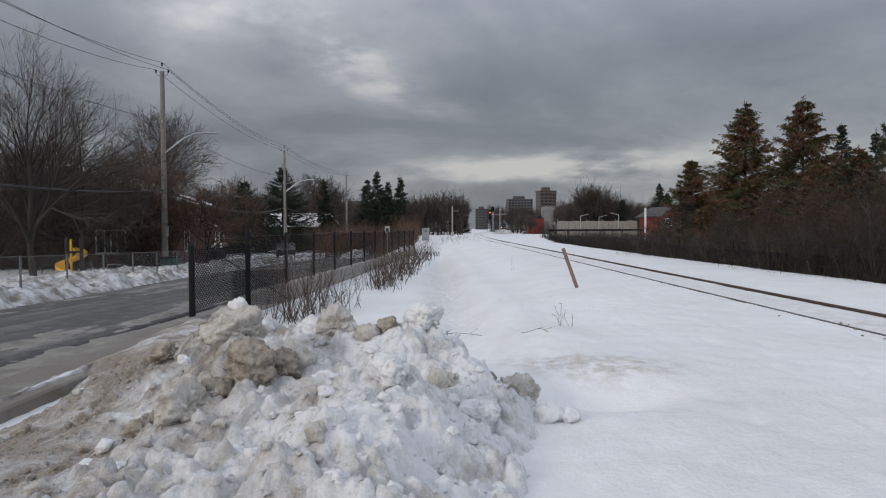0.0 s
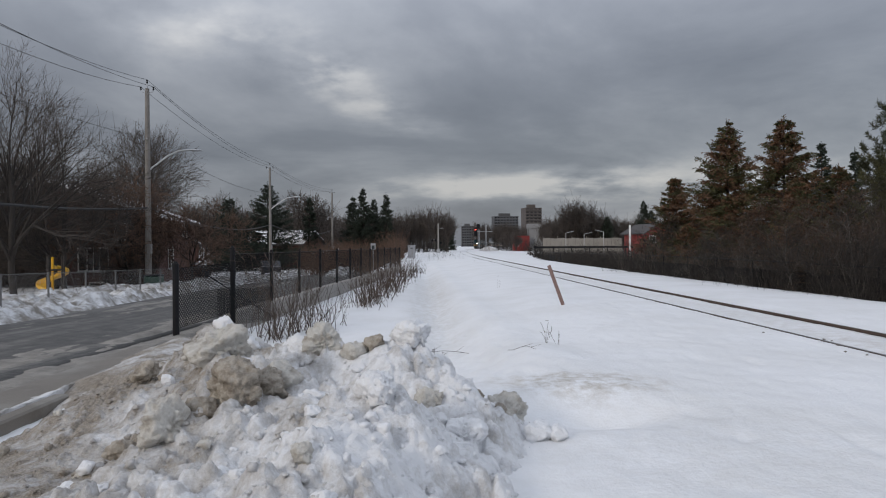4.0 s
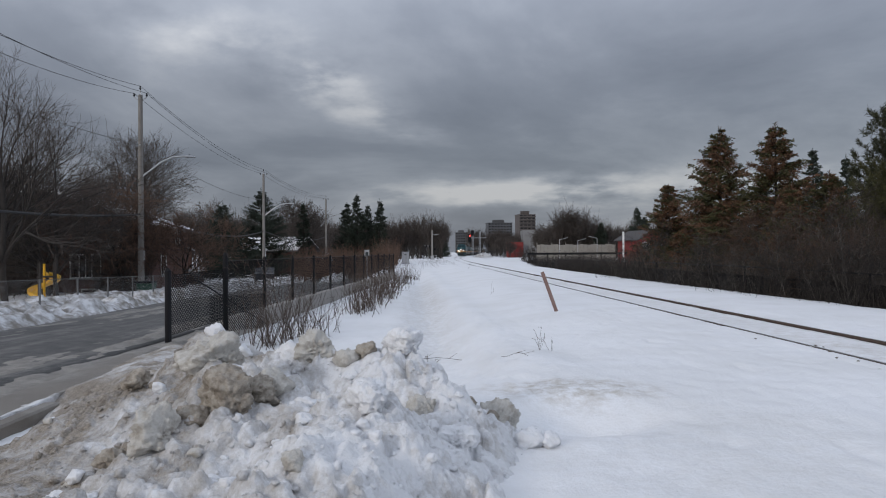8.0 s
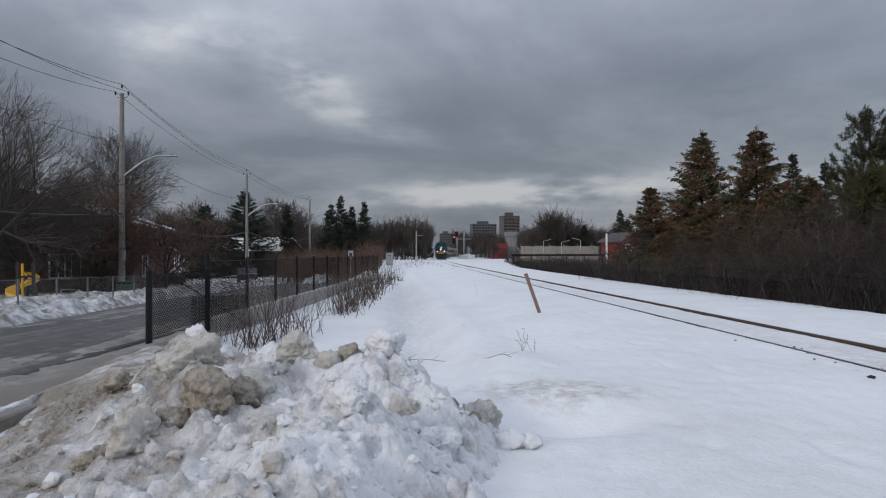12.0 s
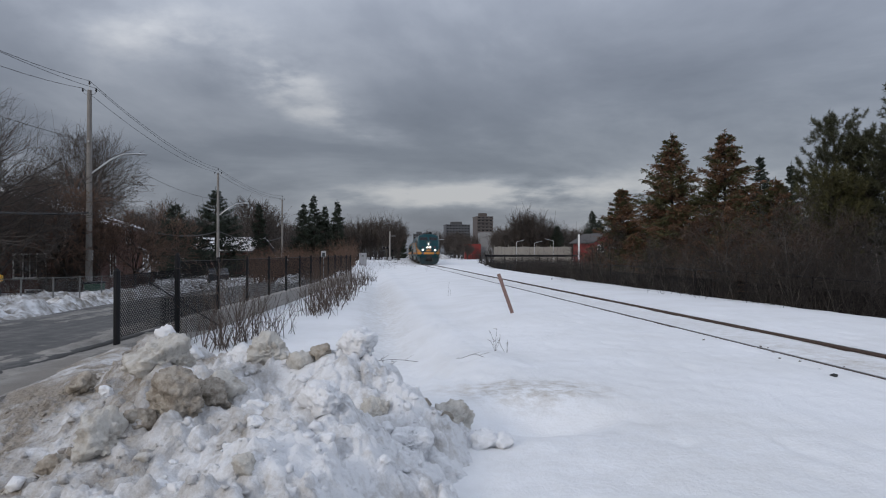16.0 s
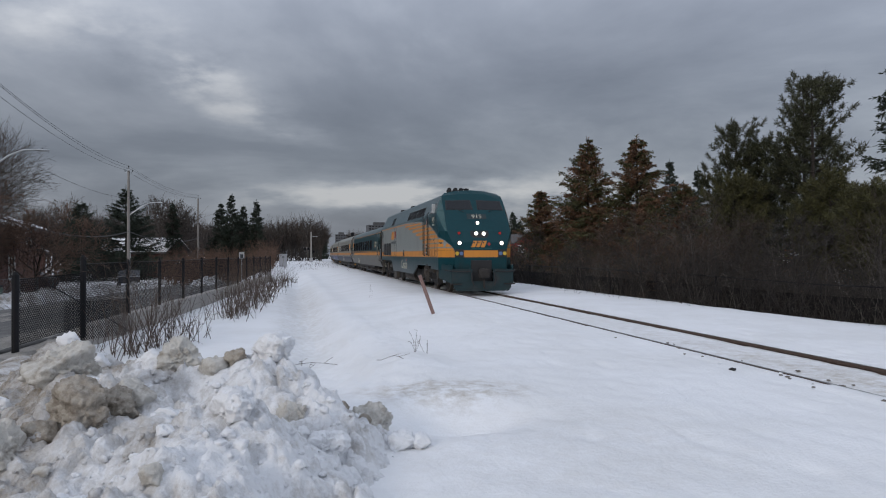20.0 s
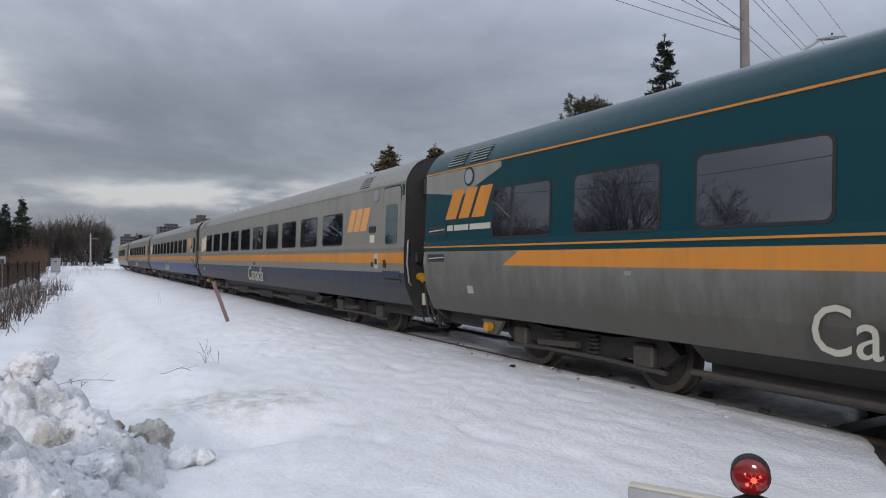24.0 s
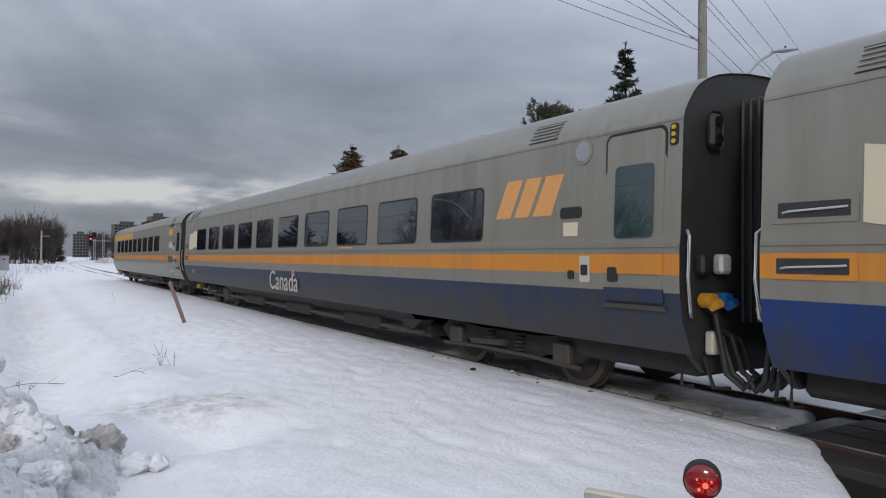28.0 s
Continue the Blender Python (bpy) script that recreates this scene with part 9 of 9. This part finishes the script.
m2 = raw("snow_mound", *(lambda n: ([(18.5 + 6 * (i / n - 0.5) * 2 * 0.5, 195 + 4 * (j / n - 0.5), -0.1 + 1.6 * max(0, 1 - ((i / n - 0.5) * 2) ** 2) * max(0, 1 - ((j / n - 0.5) * 2) ** 2) * (0.8 + 0.3 * noise.noise((i * 0.4, j * 0.4, 0)))) for j in range(n + 1) for i in range(n + 1)],
         [(j * (n + 1) + i, j * (n + 1) + i + 1, (j + 1) * (n + 1) + i + 1, (j + 1) * (n + 1) + i) for j in range(n) for i in range(n)]))(16), BANK_SNOW, smooth=True)
tagged(m2, "heaped mound of old snow beside the signal", "snow mound")


def tower(name, label, at, w, d, h, mat, rows, cols, turn=0, pent=True, balcony=False):
    t = thing(name, label, "apartment building", at=at, turn=turn)
    part("wall", boxed(-w / 2, w / 2, -d / 2, d / 2, -3, h), mat, t)
    if pent:
        part("roof_plant", boxed(-w * 0.25, w * 0.2, -d * 0.2, d * 0.2, h, h + 3.2), mat, t)
    part("parapet", boxed(-w / 2 - 0.2, w / 2 + 0.2, -d / 2 - 0.2, d / 2 + 0.2, h - 0.6, h + 0.2), mat, t)
    for r in range(rows):
        for c in range(cols):
            x = -w / 2 + w * (c + 0.5) / cols
            z = h * (r + 0.35) / rows
            part("window", boxed(x - w / cols * 0.32, x + w / cols * 0.32, -d / 2 - 0.05, -d / 2 + 0.1, z, z + h / rows * 0.5), DARK_GLASS, t)
        if balcony:
            part("balcony", boxed(-w / 2, w / 2, -d / 2 - 1.2, -d / 2, h * (r + 0.18) / rows, h * (r + 0.18) / rows + 0.9), mat, t)
    return t


BEIGE = material("brown_tower_brick", (0.085, 0.072, 0.066), 0.85, vary=0.15, scale=0.3)
GREYBLOCK = material("grey_tower_concrete", (0.070, 0.071, 0.075), 0.85, vary=0.15, scale=0.3)
tower("apartment_tower", "tall brown apartment tower far beyond the line", (94.5, 600, 0), 14.5, 14, 34, BEIGE, 12, 4, 8, balcony=True)
tower("apartment_block", "long grey apartment block far beyond the line", (83, 700, 0), 25, 14, 31, GREYBLOCK, 11, 8, 5)
tower("apartment_block", "low grey apartment block on the horizon", (57, 900, 0), 16, 12, 27, GREYBLOCK, 8, 5)
tower("apartment_block", "far grey block half hidden by trees", (70, 800, 0), 9, 9, 22, GREYBLOCK, 6, 3)

GREYWALL = material("grey_block_cladding", (0.22, 0.22, 0.22), 0.8, vary=0.12, scale=0.6, streak=(0.26, 0.26, 0.26))
RED_CLAD = material("red_cladding", (0.20, 0.026, 0.022), 0.7, vary=0.15, scale=0.8)
gt = thing("grey_tower", "windowless grey block tower beside the line", "building", at=(37.7, 230, -0.5))
part("wall", boxed(-2.6, 2.6, -2.6, 2.6, -0.5, 7.6), GREYWALL, gt)
part("cornice", boxed(-2.75, 2.75, -2.75, 2.75, 7.6, 9.2, bevel=0.05), GREYWALL, gt)
rs = thing("red_container_stack", "stacked red shipping containers beside the line", "container", at=(32.3, 226, -0.5))
for k in range(3):
    part("container", boxed(-2.9, 2.5, -1.2, 1.2, 1.75 * k, 1.75 * k + 1.68, bevel=0.03), RED_CLAD, rs)
    bm = bmesh.new()
    for i in range(14):
        box(bm, -2.8 + 0.38 * i, -2.62 + 0.38 * i, -1.24, -1.19, 1.75 * k + 0.1, 1.75 * k + 1.55)
    part("corrugation", bm, RED_CLAD, rs)

TAN = material("pale_fence_board", (0.26, 0.24, 0.21), 0.8, vary=0.2, scale=0.8, streak=(0.24, 0.22, 0.19))
bf = thing("board_fence", "long pale board fence beyond the brush", "fence", at=(0, 120, 0))
for k in range(22):
    x = 21.0 + 0.64 * k
    part("board_panel", boxed(x, x + 0.60, -0.04, 0.04, -1.2, 2.75 + 0.06 * math.sin(k * 1.7)), TAN, bf)
    if k % 4 == 0:
        part("post", boxed(x - 0.06, x + 0.0, -0.08, 0.08, -1.2, 3.1), TAN, bf)
ed = thing("road_barrier", "dark guard rail above the brush beyond the track", "barrier", at=(0, 112, 0))
part("rail_beam", boxed(18, 60, -0.05, 0.05, 1.0, 1.35), BLACKPOST, ed)
for k in range(14):
    part("post", boxed(18.2 + 3 * k, 18.35 + 3 * k, -0.06, 0.06, -1.3, 1.4), BLACKPOST, ed)

house("red_house", "red sided house with white gable trim beyond the brush", (36.9, 112.0, -0.6), 12, 4.6, 7, 4.1, 1.3, RED_CLAD, [("-y", -1.1, 2.5, 1.0, 1.0), ("-y", 1.1, 2.5, 1.0, 1.0)], snow=False)
sp = thing("white_post", "tall white post before the red house", "post", at=(33.4, 110.0, -1.0))
part("shaft", boxed(-0.13, 0.13, -0.13, 0.13, -0.4, 5.7, bevel=0.03), WHITE_TRIM, sp)
for x, z, r in ((24.6, 4.6, 1.4), (27.8, 4.4, 1.4), (31.2, 4.8, -1.5)):
    q = thing("yard_lamp", "small yard lamp on a thin post behind the fence", "lamp", at=(x, 118.0, -1.0), group="yard lamps")
    part("post", rod((0, 0, -0.4), (0, 0, z), 0.05, seg=6), GALV, q)
    part("arm", rod((0, 0, z), (r, 0, z + 0.35), 0.04, seg=6), GALV, q)

rng = np.random.default_rng(33)
rows = [(rng.uniform(-70, 6.0), rng.uniform(160, 200), rng.uniform(8.0, 11.5), rng.uniform(4.5, 7)) for _ in range(150)]
rows += [(rng.uniform(-95, -14), rng.uniform(112, 165), rng.uniform(8, 11.5), rng.uniform(5, 7)) for _ in range(70)]
far_wood("woods_left", "leafless grey-brown woods beyond the houses", rows, rng, TWIG)
rows = [(31 + rng.normal(0, 2.2), 137 + rng.uniform(-3, 3), rng.uniform(9, 11.5), 6) for _ in range(10)]
rows += [(rng.uniform(27, 60), rng.uniform(132, 175), rng.uniform(6, 9), 5) for _ in range(45)]
rows += [(x, 215 + rng.uniform(0, 60), rng.uniform(5, 8.5), 5) for x in rng.uniform(27, 75, 60)]
rows += [(rng.uniform(24, 60), rng.uniform(300, 340), rng.uniform(8, 13), 7) for _ in range(40)]
far_wood("woods_right", "leafless grey-brown woods beyond the railway", rows, rng, TWIG)
rows = [(rng.uniform(-60, 12), rng.uniform(330, 430), rng.uniform(11, 17), 9) for _ in range(70)]
rows += [(rng.uniform(60, 230), rng.uniform(240, 420), rng.uniform(9, 14), 8) for _ in range(80)]
rows += [(rng.uniform(-260, -70), rng.uniform(160, 420), rng.uniform(9, 14), 9) for _ in range(80)]
far_wood("woods_horizon", "grey leafless woods on the horizon", rows, rng, TWIG)
places = [(rng.uniform(-50, 6.0), rng.uniform(155, 180)) for _ in range(700)]
thicket("undergrowth_left", "dark undergrowth at the edge of the far woods", places, rng, BRUSH, (2.0, 5.0), 0.045, 7)
places = [(rng.uniform(26, 80), rng.uniform(205, 250)) for _ in range(700)] + [(rng.uniform(22, 60), rng.uniform(128, 150)) for _ in range(600)] + [(rng.uniform(22, 40), rng.uniform(285, 310)) for _ in range(300)]
thicket("undergrowth_right", "dark undergrowth beyond the railway", places, rng, BRUSH, (1.6, 4.2), 0.045, 7)
places = [(rng.uniform(-18, 11), rng.uniform(300, 325)) for _ in range(500)]
thicket("undergrowth_end", "dark undergrowth where the line bends away", places, rng, BRUSH, (2.5, 6.5), 0.07, 7)
for at, h, r, sd in (((36.5, 135, -0.8), 8.0, 2.2, 81), ((41.5, 128, -0.8), 10.5, 2.6, 82), ((44.0, 131, -0.8), 9.0, 2.4, 83), ((39.0, 150, -0.8), 8.5, 2.2, 84), ((8.5, 225, -0.3), 9.0, 2.5, 85), ((5.5, 232, -0.3), 8.0, 2.5, 86)):
    spruce("spruce", "dark distant spruce beyond the railway brush", at, h, r, sd, NEEDLE, group="distant conifers", dense=0.8)
motions()
